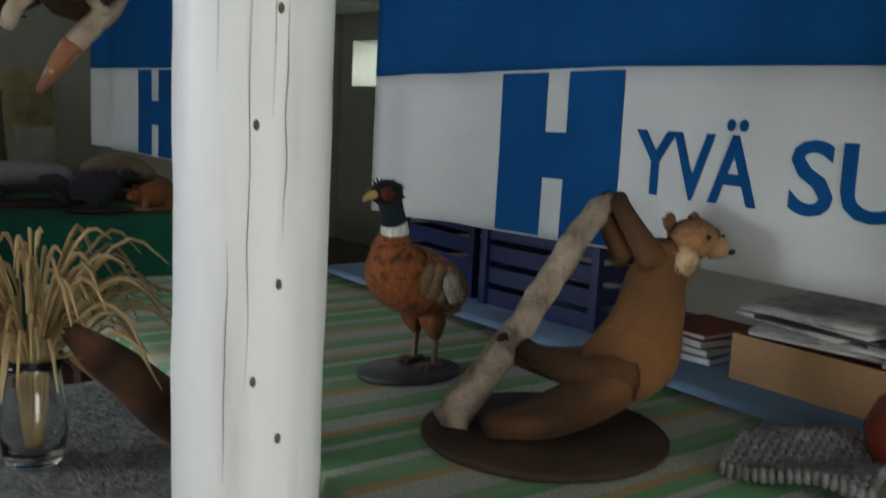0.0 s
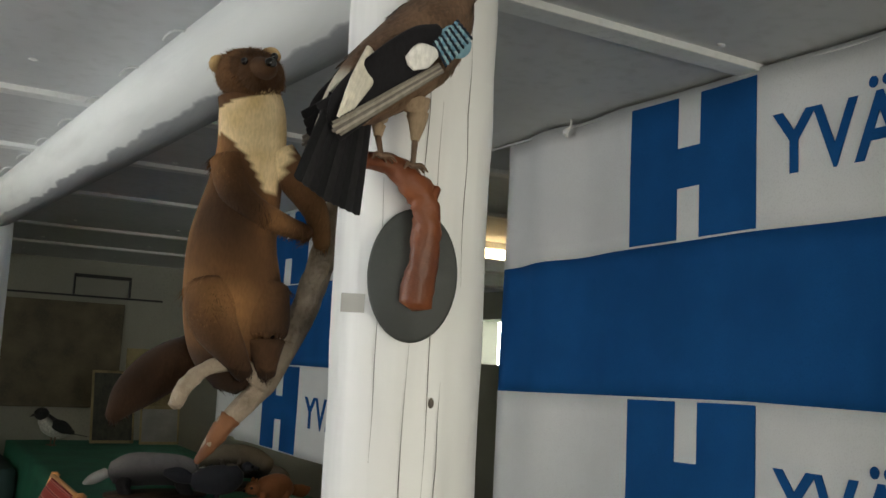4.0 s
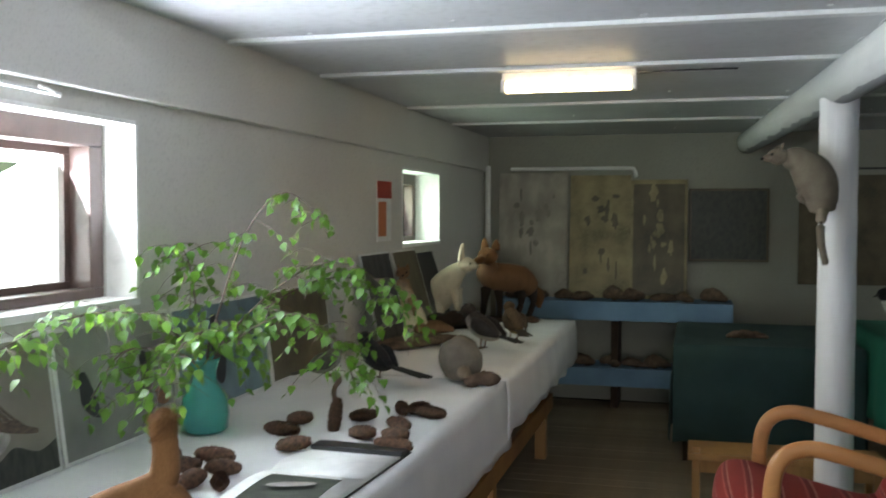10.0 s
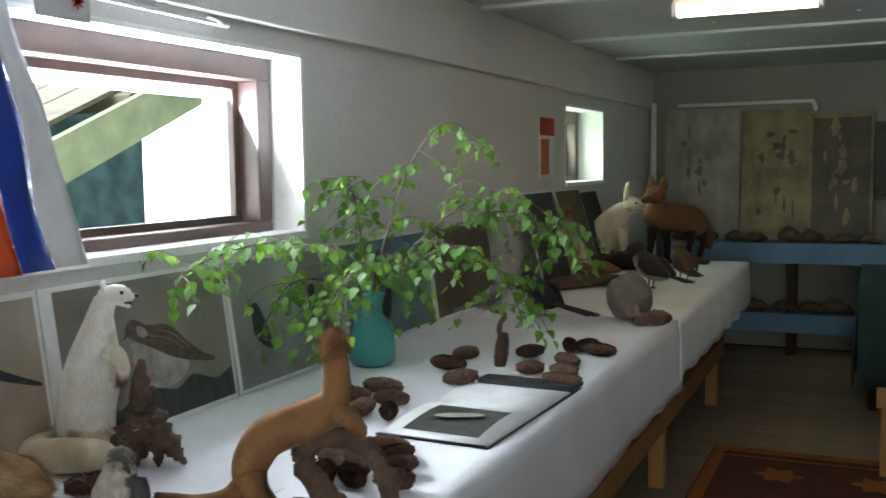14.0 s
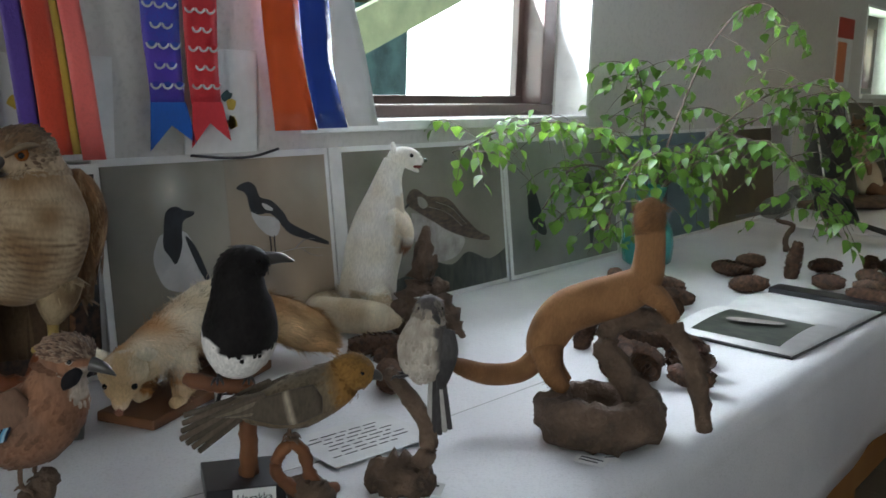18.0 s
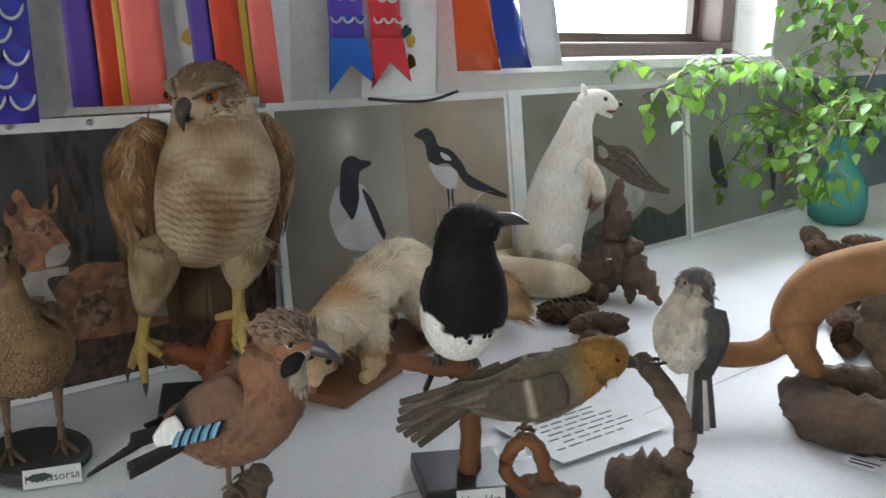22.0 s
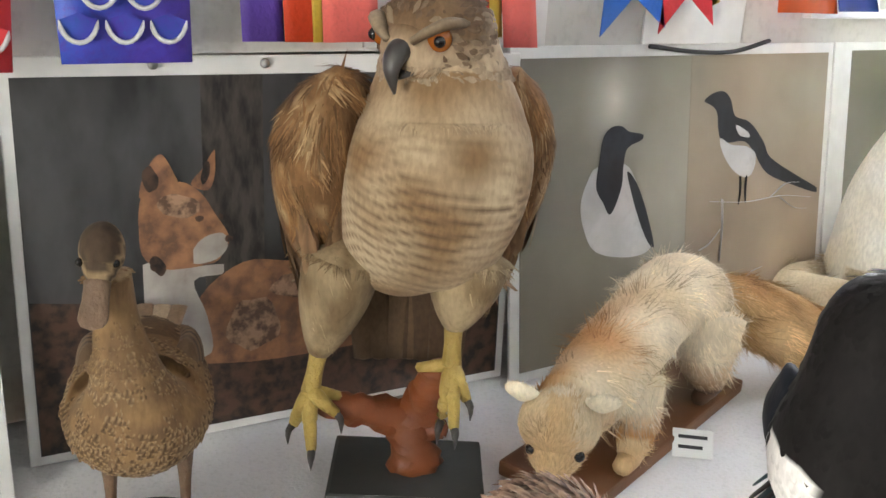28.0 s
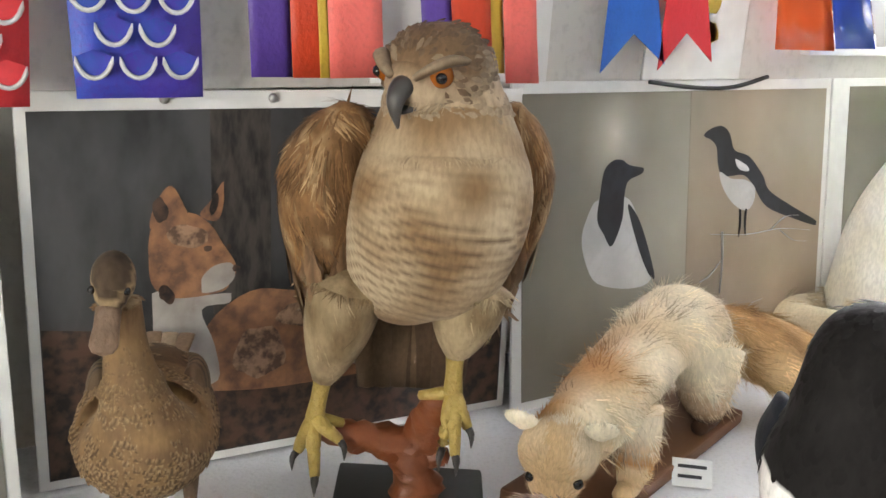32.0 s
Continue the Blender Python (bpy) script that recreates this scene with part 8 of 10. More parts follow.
def marten_tone(p):
    n1 = noise.noise(p * 14)
    c = mixed(BR, (0.235, 0.115, 0.046), 0.42 + 1.6 * n1)
    c = mixed(c, BRD, max(0.0, 1.6 * noise.noise(p * 9 + Vector((4, 2, 7)))))
    q = MM.transposed() @ (p - MH)
    if q.z > -0.034 and p.z > 1.875:
        return mixed(c, BRD, 0.35 + 0.5 * n1 + (0.4 if q.y < -0.03 else 0))
    if p.y > 2.055 or p.z < 1.50:
        return toned(BRD, 0.6 + 0.5 * n1)
    mid, half = -0.518 + 0.25 * max(0.0, 1.85 - p.z), 0.014 + 0.46 * max(0.0, p.z - 1.762)
    edge = abs(p.x - mid) / (half + 0.012 * n1)
    if p.y < 2.006 and p.z > 1.758 + 0.010 * n1 and edge < 1.0:
        return mixed(CREAM, (0.52, 0.36, 0.17), 0.3 + 0.8 * noise.noise(p * 30))
    return mixed(c, BRD, max(0.0, min(0.8, (1.60 - p.z) * 6)))


paint(bm, marten_tone)
egg(bm, mh(0, -0.086, -0.010), (0.009, 0.006, 0.007), mat=1, seg=10, rows=7)
for s in (-1, 1):
    tube(bm, [mh(s * 0.036, 0.004, 0.020), mh(s * 0.045, 0.0, 0.029), mh(s * 0.049, -0.002, 0.034)], [(0.014, 0.006), (0.014, 0.005), (0.008, 0.003)], 14, 5, lambda q, a: mixed((0.16, 0.08, 0.035), (0.50, 0.35, 0.18), q * 1.3 - 0.2), up=tuple(MM @ Vector((0, 1, 0))))
    egg(bm, mh(s * 0.023, -0.052, 0.008), (0.0055, 0.0045, 0.0055), mat=1, seg=10, rows=7)
furred(bm, 0.020, 30000, (0, 0, -1), 0.24, 0.0008, 21, only=lambda c: c.z < 1.885, tone=(0.62, 1.35), patchy=1.7)
furred(bm, 0.009, 6000, tuple(MM @ Vector((0, 1, -0.2))), 0.16, 0.0007, 22, only=lambda c: c.z >= 1.885, tone=(0.8, 1.2), patchy=0.6)
figure(bm, marten, [PELT, EYE_M])

# ---- striped table: marten on a disc, pheasant, straw, box of papers ----
m2 = stand("stuffed_marten", (0.19, 1.78, T), 0, "stuffed brown marten with cream throat on a brown disc")
bm = bmesh.new()
disc(bm, 0.212, 0.016, 64, 0.205, 0.005)
part("disc", bm, DARKWOOD, m2, "dark brown wooden disc", True)
twig(m2, [(-0.135, 0.09, 0.022), (-0.07, 0.10, 0.075), (0.02, 0.11, 0.155), (0.10, 0.11, 0.25), (0.165, 0.11, 0.33), (0.22, 0.11, 0.372), (0.255, 0.11, 0.375)], [0.034, 0.029, 0.026, 0.025, 0.025, 0.024, 0.02], PALEBARK, "branch", 0.3, 9, 18)
bm = bmesh.new()
tube(bm, [(-0.13, 0.0, 0.042), (-0.05, -0.035, 0.052), (0.05, -0.03, 0.062), (0.14, 0.0, 0.085), (0.215, 0.005, 0.12), (0.250, 0.008, 0.185), (0.264, 0.008, 0.25), (0.288, -0.004, 0.31)],
     [(0.02, 0.02), (0.042, 0.034), (0.050, 0.042), (0.072, 0.06), (0.082, 0.076), (0.066, 0.062), (0.056, 0.054), (0.044, 0.044)], 26, 10,
     lambda s, a: mixed(mixed(BRD, BR, s * 3 - 0.4), (0.30, 0.135, 0.045), 0.5 * math.exp(-((s - 0.55) / 0.18) ** 2) + 0.35 * max(0, noise.noise(Vector((s * 6, math.cos(a), math.sin(a)))))))
egg(bm, (0.320, -0.022, 0.330), (0.047, 0.047, 0.036), lambda p: mixed((0.27, 0.14, 0.065), BR, (p.z - 0.345) * 30 + 0.4 * noise.noise(p * 60)), seg=20, rows=14)
tube(bm, [(0.340, -0.058, 0.318), (0.349, -0.074, 0.311)], [0.024, 0.016], 12, 4, (0.27, 0.15, 0.075))
egg(bm, (0.353, -0.084, 0.312), (0.008, 0.006, 0.006), mat=1, seg=8, rows=5)
egg(bm, (0.284, -0.030, 0.292), (0.032, 0.028, 0.030), (0.46, 0.33, 0.19), seg=14, rows=10)
for s in (-1, 1):
    egg(bm, (0.312 + s * 0.034, 0.0, 0.358), (0.015, 0.008, 0.017), (0.13, 0.062, 0.03), seg=12, rows=8)
    egg(bm, (0.328 + s * 0.020, -0.066, 0.337), (0.005, 0.004, 0.005), mat=1, seg=8, rows=6)
    tube(bm, [(0.235, 0.02 + s * 0.03, 0.285), (0.225, 0.06 + s * 0.03, 0.335), (0.225, 0.09 + s * 0.022, 0.375), (0.245, 0.11 + s * 0.015, 0.392)], [0.030, 0.022, 0.018, 0.014], 14, 5, lambda q, a: mixed(BR, (0.03, 0.017, 0.011), q * 1.25 - 0.1))
    tube(bm, [(0.15, s * 0.03, 0.09), (0.07, 0.02 + s * 0.04, 0.105), (0.01, 0.05 + s * 0.045, 0.125), (-0.015, 0.08 + s * 0.03, 0.15)], [0.046, 0.030, 0.022, 0.014], 14, 5, lambda q, a: mixed(BR, (0.03, 0.017, 0.011), q * 1.25 - 0.1))
furred(bm, 0.019, 24000, (-0.6, 0, -0.5), 0.26, 0.0010, 22, only=lambda c: c.z < 0.30, tone=(0.6, 1.3), patchy=1.5)
furred(bm, 0.009, 5000, (-0.6, 0.4, 0), 0.2, 0.0011, 23, only=lambda c: c.z >= 0.30)
figure(bm, m2, [FUR, EYE_M])
pelt = stand("fur_tail", (-0.33, 1.98, 0.855), 0, "dark brown furry tail raised over the grey woolly cover", "")
bm = bmesh.new()
tube(bm, [(0.055, -0.01, -0.030), (0.015, 0, 0.0), (-0.050, 0, 0.042), (-0.108, 0, 0.100), (-0.157, 0, 0.145), (-0.200, 0, 0.185)], [0.038, 0.042, 0.040, 0.034, 0.028, 0.014], 20, 9, lambda q, a: mixed((0.085, 0.040, 0.019), (0.022, 0.012, 0.008), 0.5 + 1.2 * noise.noise(Vector((q * 7, math.cos(a), 2)))))
furred(bm, 0.014, 9000, (-0.7, 0, 0.6), 0.2, 0.0009, 28, tone=(0.6, 1.35), patchy=1.4)
figure(bm, pelt, [FUR])

ph = stand("stuffed_pheasant", (0.20, 2.20, T), 0, "stuffed cock pheasant with white neck ring on an oval base")
bm = bmesh.new()
disc(bm, 0.115, 0.012, 48, 0.085, 0.003)
part("base", bm, SLATE, ph, "grey oval base", True)
bm = bmesh.new()


def pheasant_coat(s, a):
    if s > 0.80:
        return (0.012, 0.022, 0.026)
    if s > 0.725:
        return (0.72, 0.70, 0.66)
    k = noise.noise(Vector((s * 40, math.cos(a) * 9, math.sin(a) * 9)))
    c = mixed((0.24, 0.075, 0.025), (0.33, 0.14, 0.05), 0.5 * max(0, k) + 0.3 * math.sin(a))
    return mixed(c, (0.05, 0.03, 0.02), 0.8 if k < -0.25 else 0)


tube(bm, [(0.185, 0.10, 0.10), (0.125, 0.06, 0.155), (0.055, 0.04, 0.175), (-0.015, 0.03, 0.205), (-0.035, 0.025, 0.255), (-0.035, 0.02, 0.29), (-0.045, 0.015, 0.325), (-0.055, 0.012, 0.355)],
     [(0.015, 0.015), (0.058, 0.05), (0.082, 0.072), (0.074, 0.068), (0.046, 0.044), (0.030, 0.030), (0.025, 0.025), (0.024, 0.024)], 30, 12, pheasant_coat)
egg(bm, (-0.066, 0.008, 0.372), (0.036, 0.024, 0.026), (0.016, 0.016, 0.016), seg=18, rows=12)
egg(bm, (-0.078, -0.012, 0.372), (0.016, 0.008, 0.013), (0.10, 0.022, 0.016), seg=10, rows=7)
tube(bm, [(-0.095, 0.004, 0.37), (-0.112, 0.003, 0.366), (-0.124, 0.002, 0.357)], [0.010, 0.008, 0.002], 10, 4, mat=2)
for s in (-1, 1):
    tube(bm, [(0.0, 0.03 + s * 0.07, 0.205), (0.07, 0.045 + s * 0.082, 0.18), (0.15, 0.08 + s * 0.045, 0.13)], [(0.012, 0.034), (0.014, 0.042), (0.004, 0.012)], 14, 8, lambda q, a: mixed((0.26, 0.19, 0.11), (0.10, 0.055, 0.03), 0.5 + 0.5 * math.sin(q * 34)))
    egg(bm, (0.05, 0.03 + s * 0.098, 0.185), (0.020, 0.008, 0.034), (0.30, 0.27, 0.22), seg=12, rows=8, tilt=-25)
    leg(bm, (0.05, 0.03 + s * 0.035, 0.115), (0.055, 0.02 + s * 0.035, 0.07), (0.045, 0.01 + s * 0.035, 0.016), 0.006, 0.002, 0.04, 180, 1, (0.20, 0.08, 0.03), 0.03)
feathers(bm, [(0.15, 0.09, 0.14), (0.34, 0.33, 0.03), (0, 0, 1)], 0.05, [(0.20, 0.13, 0.07), (0.30, 0.21, 0.12)], 5, 0.003)
furred(bm, 0.014, 2600, (1, 0, -0.6), 0.12, 0.0028, 23)
figure(bm, ph, [PLUME, LEGM, YLEG])

STRAWM = surface("dry_straw", (0.42, 0.30, 0.135), (0.28, 0.19, 0.085), 20, 0.7, 90, 0.2)
WOOL = surface("grey_woolly_cover", (0.20, 0.20, 0.19), (0.07, 0.07, 0.07), 30, 0.95, 90, 1.0, dist=0.01)
stool = thing("side_table", (-0.60, 2.18, 0), 0, "small wooden side table under a grey woolly cover", "table")
bm = bmesh.new()
box(bm, -0.32, -0.30, 0.77, 0.32, 0.30, 0.80, 0.006)
part("tabletop", bm, BROWNWOOD, stool)
for x in (-0.27, 0.27):
    for y in (-0.25, 0.25):
        bm = bmesh.new()
        box(bm, x - 0.025, y - 0.025, 0, x + 0.025, y + 0.025, 0.769, 0.005)
        part("leg", bm, BROWNWOOD, stool)
draped_cloth("table_cover", -0.94, 1.86, -0.27, 2.50, 0.804, 0.16, ("back", "near", "far", "front"), WOOL, "grey and black speckled woolly cover with shaggy edge", 12, 0.03, 0.03, 0.03)
sv = thing("glass_vase", (-0.545, 2.12, 0.808), 0, "clear glass vase of dried straw", "vase")
bm = bmesh.new()
lathe(bm, [(0.0, 0.0), (0.038, 0.0), (0.044, 0.006), (0.05, 0.05), (0.046, 0.10), (0.038, 0.14), (0.046, 0.165), (0.044, 0.165), (0.035, 0.14), (0.042, 0.10), (0.046, 0.05), (0.038, 0.012), (0.0, 0.010)], 40)
part("glass", bm, CLEARGLASS, sv, smooth=True)
bm = bmesh.new()
rnd = random.Random(31)
for k in range(170):
    a, sp = rnd.uniform(0, 6.283), rnd.random() ** 0.6
    hgt, rr = rnd.uniform(0.22, 0.36), 0.17 * sp
    c, s_ = math.cos(a), math.sin(a)
    droop = rnd.uniform(0.0, 0.10) * sp
    pts = [(0.012 * c, 0.012 * s_, 0.02), (0.024 * c, 0.024 * s_, 0.15), (rr * 0.5 * c, rr * 0.5 * s_, hgt * 0.8), (rr * c, rr * s_, hgt), (rr * 1.4 * c, rr * 1.4 * s_, hgt - droop)]
    tube(bm, pts, [0.0012, 0.0014, 0.0015, 0.0034, 0.0012], 5, 3)
tagged(part("straw", bm, STRAWM, sv, "sheaf of dry yellow straw", True), kind="stuff")

CARD = surface("brown_cardboard", (0.36, 0.21, 0.10), (0.30, 0.17, 0.085), 6, 0.85, 60, 0.15)
bx = thing("cardboard_box", (0.80, 1.18, T), 0, "low brown cardboard box with newspapers piled on it", "box")
bm = bmesh.new()
for a in ((0, 0, 0, 0.42, 0.006, 0.10), (0, 0.674, 0, 0.42, 0.68, 0.10), (0, 0.006, 0, 0.006, 0.674, 0.10), (0.414, 0.006, 0, 0.42, 0.674, 0.10), (0.006, 0.006, 0, 0.414, 0.674, 0.004)):
    bm = bmesh.new()
    box(bm, *a)
    part("bottom" if a[5] < 0.01 else "side_panel", bm, CARD, bx)
NEWS = surface("newsprint", (0.62, 0.61, 0.58), (0.36, 0.36, 0.35), 26, 0.85, 120, 0.1, lo=0.45, hi=0.6, vary=0.4)
COVERS = [plain("cover_" + n, c, 0.4) for n, c in (("red", (0.30, 0.04, 0.03)), ("blue", (0.03, 0.07, 0.22)), ("white", (0.66, 0.66, 0.64)), ("black", (0.03, 0.03, 0.035)))]


def paper_pile(x, y, z, n, w, d, h, seed, label, name, spread=0.03, turn=14):
    rr = random.Random(seed)
    for k in range(n):
        bm = bmesh.new()
        nx = 6
        g = [[bm.verts.new((-w / 2 + w * i / nx, -d / 2 + d * j, 0.006 * math.sin(i * 1.1 + k) * (i / nx))) for j in (0, 0.5, 1)] for i in range(nx + 1)]
        for i in range(nx):
            for j in range(2):
                bm.faces.new((g[i][j], g[i + 1][j], g[i + 1][j + 1], g[i][j + 1]))
        ob = finish(bm, name, NEWS if k % 4 else COVERS[(k // 4 + 2) % 4])
        so = ob.modifiers.new("thickness", "SOLIDIFY")
        so.thickness, so.offset = h * 0.8, 1
        ob.location, ob.rotation_euler = (x + rr.uniform(-spread, spread), y + rr.uniform(-spread, spread), z + h * k + 0.004), (0, 0, radians(rr.uniform(-turn, turn)))
        tagged(ob, label, "newspaper", "papers on the box")


paper_pile(1.0, 1.40, T + 0.10, 8, 0.38, 0.29, 0.009, 4, "crumpled old newspaper lying on the cardboard box", "newspaper")
paper_pile(0.99, 1.70, T + 0.10, 7, 0.36, 0.27, 0.009, 5, "crumpled old newspaper lying on the cardboard box", "newspaper")


def book_stack(x, y, z, sizes, seed):
    rr = random.Random(seed)
    for k, (w, d, h) in enumerate(sizes):
        b = thing("book", (x + rr.uniform(-0.012, 0.012), y + rr.uniform(-0.012, 0.012), z), rr.uniform(-9, 9), "worn flat picture book lying in a stack", "book", "books on the table")
        bm = bmesh.new()
        box(bm, -w / 2 + 0.004, -d / 2 + 0.003, 0.002, w / 2 - 0.004, d / 2 - 0.004, h - 0.002)
        part("page_block", bm, PAPER, b)
        for z0, z1 in ((0, 0.0018), (h - 0.0018, h)):
            bm = bmesh.new()
            box(bm, -w / 2, -d / 2, z0, w / 2, d / 2, z1)
            part("cover", bm, COVERS[(k + seed) % 4], b)
        z += h + 0.0005


book_stack(0.95, 2.03, T, ((0.24, 0.19, 0.018), (0.22, 0.17, 0.014), (0.23, 0.18, 0.02), (0.20, 0.16, 0.012)), 1)
CRATE = surface("dark_blue_plastic", (0.007, 0.014, 0.07), (0.006, 0.011, 0.05), 8, 0.4, 60, 0.1)
for k, (x, y) in enumerate(((0.98, 2.50), (1.0, 2.95))):
    cr = thing("crate", (x, y, T), 4 - 9 * k, "dark blue slatted plastic crate on the table", "crate", "blue crates")
    for z in (0.0, 0.062, 0.124, 0.186):
        for a, b, c, d in ((-0.17, -0.20, 0.17, -0.19), (-0.17, 0.19, 0.17, 0.20), (-0.17, -0.19, -0.16, 0.19), (0.16, -0.19, 0.17, 0.19)):
            bm = bmesh.new()
            box(bm, a, b, z, c, d, z + 0.044, 0.002)
            part("slat", bm, CRATE, cr)
    for sx in (-1, 1):
        for sy in (-1, 1):
            bm = bmesh.new()
            box(bm, sx * 0.172 - 0.012, sy * 0.202 - 0.012, 0, sx * 0.172 + 0.012, sy * 0.202 + 0.012, 0.235, 0.003)
            part("corner_post", bm, CRATE, cr)
YARN = [surface("grey_yarn", (0.24, 0.23, 0.22), (0.12, 0.115, 0.11), 30, 0.95, 150, 0.6), surface("dark_red_glaze", (0.20, 0.03, 0.018), (0.13, 0.02, 0.014), 9, 0.15, 60, 0.1)]
kn = thing("knitting", (0.47, 1.46, T), 20, "folded grey hand-knitted woollen garment on striped cloth", "knitwear")
for r in range(18):
    bm = bmesh.new()
    yy = -0.11 + 0.0125 * r
    tube(bm, [(-0.13 + 0.0105 * i, yy + (0.0035 if i % 2 else -0.0035), 0.022 + 0.010 * math.sin(i * 0.25 + r * 0.3)) for i in range(26)], [(0.0065, 0.012)] * 26, 7, 2, rough=0.25, seed=r)
    part("knitted_rib", bm, YARN[0], kn, smooth=True)
bowl = thing("jar", (0.60, 1.36, T), 0, "round dark red glazed jar on the striped cloth", "jar")
bm = bmesh.new()
lathe(bm, [(0.0, 0.0), (0.04, 0.0), (0.07, 0.03), (0.078, 0.07), (0.06, 0.115), (0.04, 0.13), (0.046, 0.145), (0.040, 0.145), (0.034, 0.128), (0.05, 0.11), (0.0, 0.10)], 36)
part("body", bm, YARN[1], bowl, smooth=True)


# ---- simple four-legged or upright animals further off ----
def beast(name, label, body, rad, coat_, head, head_r, snout, ears, legs, tail=None, tail_rad=None, hair=(0.014, 1800), head_col=None, eye_gap=0.02, back=(0, 0, -1), base=None, base_r=(0.12, 0.08), base_mat=None, seg=18, ear_col=None, leg_col=None, tail_col=None):
    """One plain figure in world metres round its own base point."""
    o = Vector(base or (body[0][0], body[0][1], TABLE + 0.002))
    top = stand(name, tuple(o), 0, label)
    loc = lambda ps: [tuple(Vector(p) - o) for p in ps]
    if base_mat:
        bm = bmesh.new()
        disc(bm, base_r[0], 0.016, 32, base_r[1], 0.004)
        part("base", bm, base_mat, top, smooth=True)
    bm = bmesh.new()
    tube(bm, loc(body), rad, seg, 7, coat_)
    hc = head_col or (coat_ if not callable(coat_) else coat_(1.0, 1.2))
    h = loc([head])[0]
    egg(bm, h, head_r, hc, seg=16, rows=11)
    sn = loc(snout)
    plain_hc = (0.55, 0.52, 0.47) if callable(hc) else hc
    tube(bm, sn, [head_r[2] * 0.55, head_r[2] * 0.32], 10, 4, plain_hc)
    d = (Vector(sn[1]) - Vector(sn[0])).normalized()
    egg(bm, tuple(Vector(sn[1]) + d * head_r[2] * 0.18), (0.007,) * 3, mat=1, seg=8, rows=5)
    side = d.cross(Vector((0, 0, 1))).normalized()
    for s in (-1, 1):
        egg(bm, tuple(Vector(h) + d * head_r[0] * 0.72 + side * s * head_r[1] * 0.7 + Vector((0, 0, head_r[2] * 0.35))), (0.0065,) * 3, mat=1, seg=8, rows=6)
    for a, b, r in ears:
        p = loc([a, b])
        tube(bm, [p[0], Vector(p[0]).lerp(Vector(p[1]), 0.5), p[1]], [(r, r * 0.5), (r * 0.9, r * 0.45), (r * 0.3, r * 0.2)], 10, 3, ear_col or plain_hc)
    for ps, rs in legs:
        tube(bm, loc(ps), rs, 10, 4, leg_col or plain_hc)
    if tail:
        tube(bm, loc(tail), tail_rad, 14, 6, tail_col or plain_hc)
    furred(bm, hair[0], hair[1], back, 0.3, 0.0022, 3)
    figure(bm, top, [FUR, EYE_M])
    return top


WHITE = (0.60, 0.52, 0.38)
hare = beast("stuffed_hare", "stuffed cream-white mountain hare sitting upright on the table", [(-2.90, 7.12, 0.90), (-2.87, 7.10, 0.97), (-2.80, 7.08, 1.07), (-2.73, 7.06, 1.15), (-2.68, 7.05, 1.19)], [0.075, 0.105, 0.098, 0.07, 0.05], WHITE,
      (-2.64, 7.03, 1.215), (0.062, 0.045, 0.048), [(-2.60, 7.02, 1.21), (-2.565, 7.01, 1.205)], [((-2.675, 7.01, 1.24), (-2.655, 7.0, 1.36), 0.022), ((-2.68, 7.05, 1.24), (-2.68, 7.06, 1.35), 0.022)],
      [([(-2.72, 7.03, 1.05), (-2.70, 7.01, 0.95), (-2.69, 7.0, 0.845)], [0.035, 0.024, 0.018]), ([(-2.72, 7.10, 1.05), (-2.71, 7.11, 0.95), (-2.70, 7.11, 0.845)], [0.035, 0.024, 0.018]), ([(-2.86, 7.02, 0.93), (-2.80, 6.99, 0.87), (-2.72, 6.98, 0.845)], [0.06, 0.035, 0.018])],
      hair=(0.018, 3000), base=(-2.80, 7.05, TABLE + 0.006), base_mat=BROWNWOOD, base_r=(0.20, 0.14))
FOX = (0.15, 0.072, 0.03)
beast("stuffed_fox", "stuffed red fox standing with dark legs on the table", [(-2.26, 7.40, 1.04), (-2.34, 7.36, 1.10), (-2.45, 7.30, 1.12), (-2.53, 7.25, 1.14), (-2.55, 7.22, 1.22)], [0.06, 0.095, 0.098, 0.092, 0.06], lambda s, a: mixed((0.16, 0.09, 0.05), FOX, 0.5 + 0.5 * math.sin(a)),
      (-2.53, 7.18, 1.27), (0.07, 0.06, 0.058), [(-2.56, 7.12, 1.25), (-2.60, 7.05, 1.23)], [((-2.55, 7.19, 1.31), (-2.555, 7.19, 1.39), 0.028), ((-2.48, 7.20, 1.31), (-2.475, 7.20, 1.38), 0.028)],
      [([(-2.55, 7.22, 1.05), (-2.56, 7.21, 0.95), (-2.57, 7.20, 0.845)], [0.04, 0.024, 0.02]), ([(-2.48, 7.28, 1.05), (-2.47, 7.28, 0.95), (-2.47, 7.28, 0.845)], [0.04, 0.024, 0.02]), ([(-2.34, 7.34, 1.03), (-2.33, 7.34, 0.95), (-2.36, 7.33, 0.845)], [0.05, 0.024, 0.02]), ([(-2.28, 7.41, 1.03), (-2.26, 7.42, 0.95), (-2.29, 7.41, 0.845)], [0.05, 0.024, 0.02])],
      [(-2.26, 7.43, 1.04), (-2.24, 7.50, 0.98), (-2.24, 7.54, 0.90)], [0.03, 0.045, 0.015], (0.020, 3000), leg_col=(0.03, 0.022, 0.018), base=(-2.44, 7.27, TABLE + 0.006), base_mat=DARKWOOD, base_r=(0.22, 0.14))
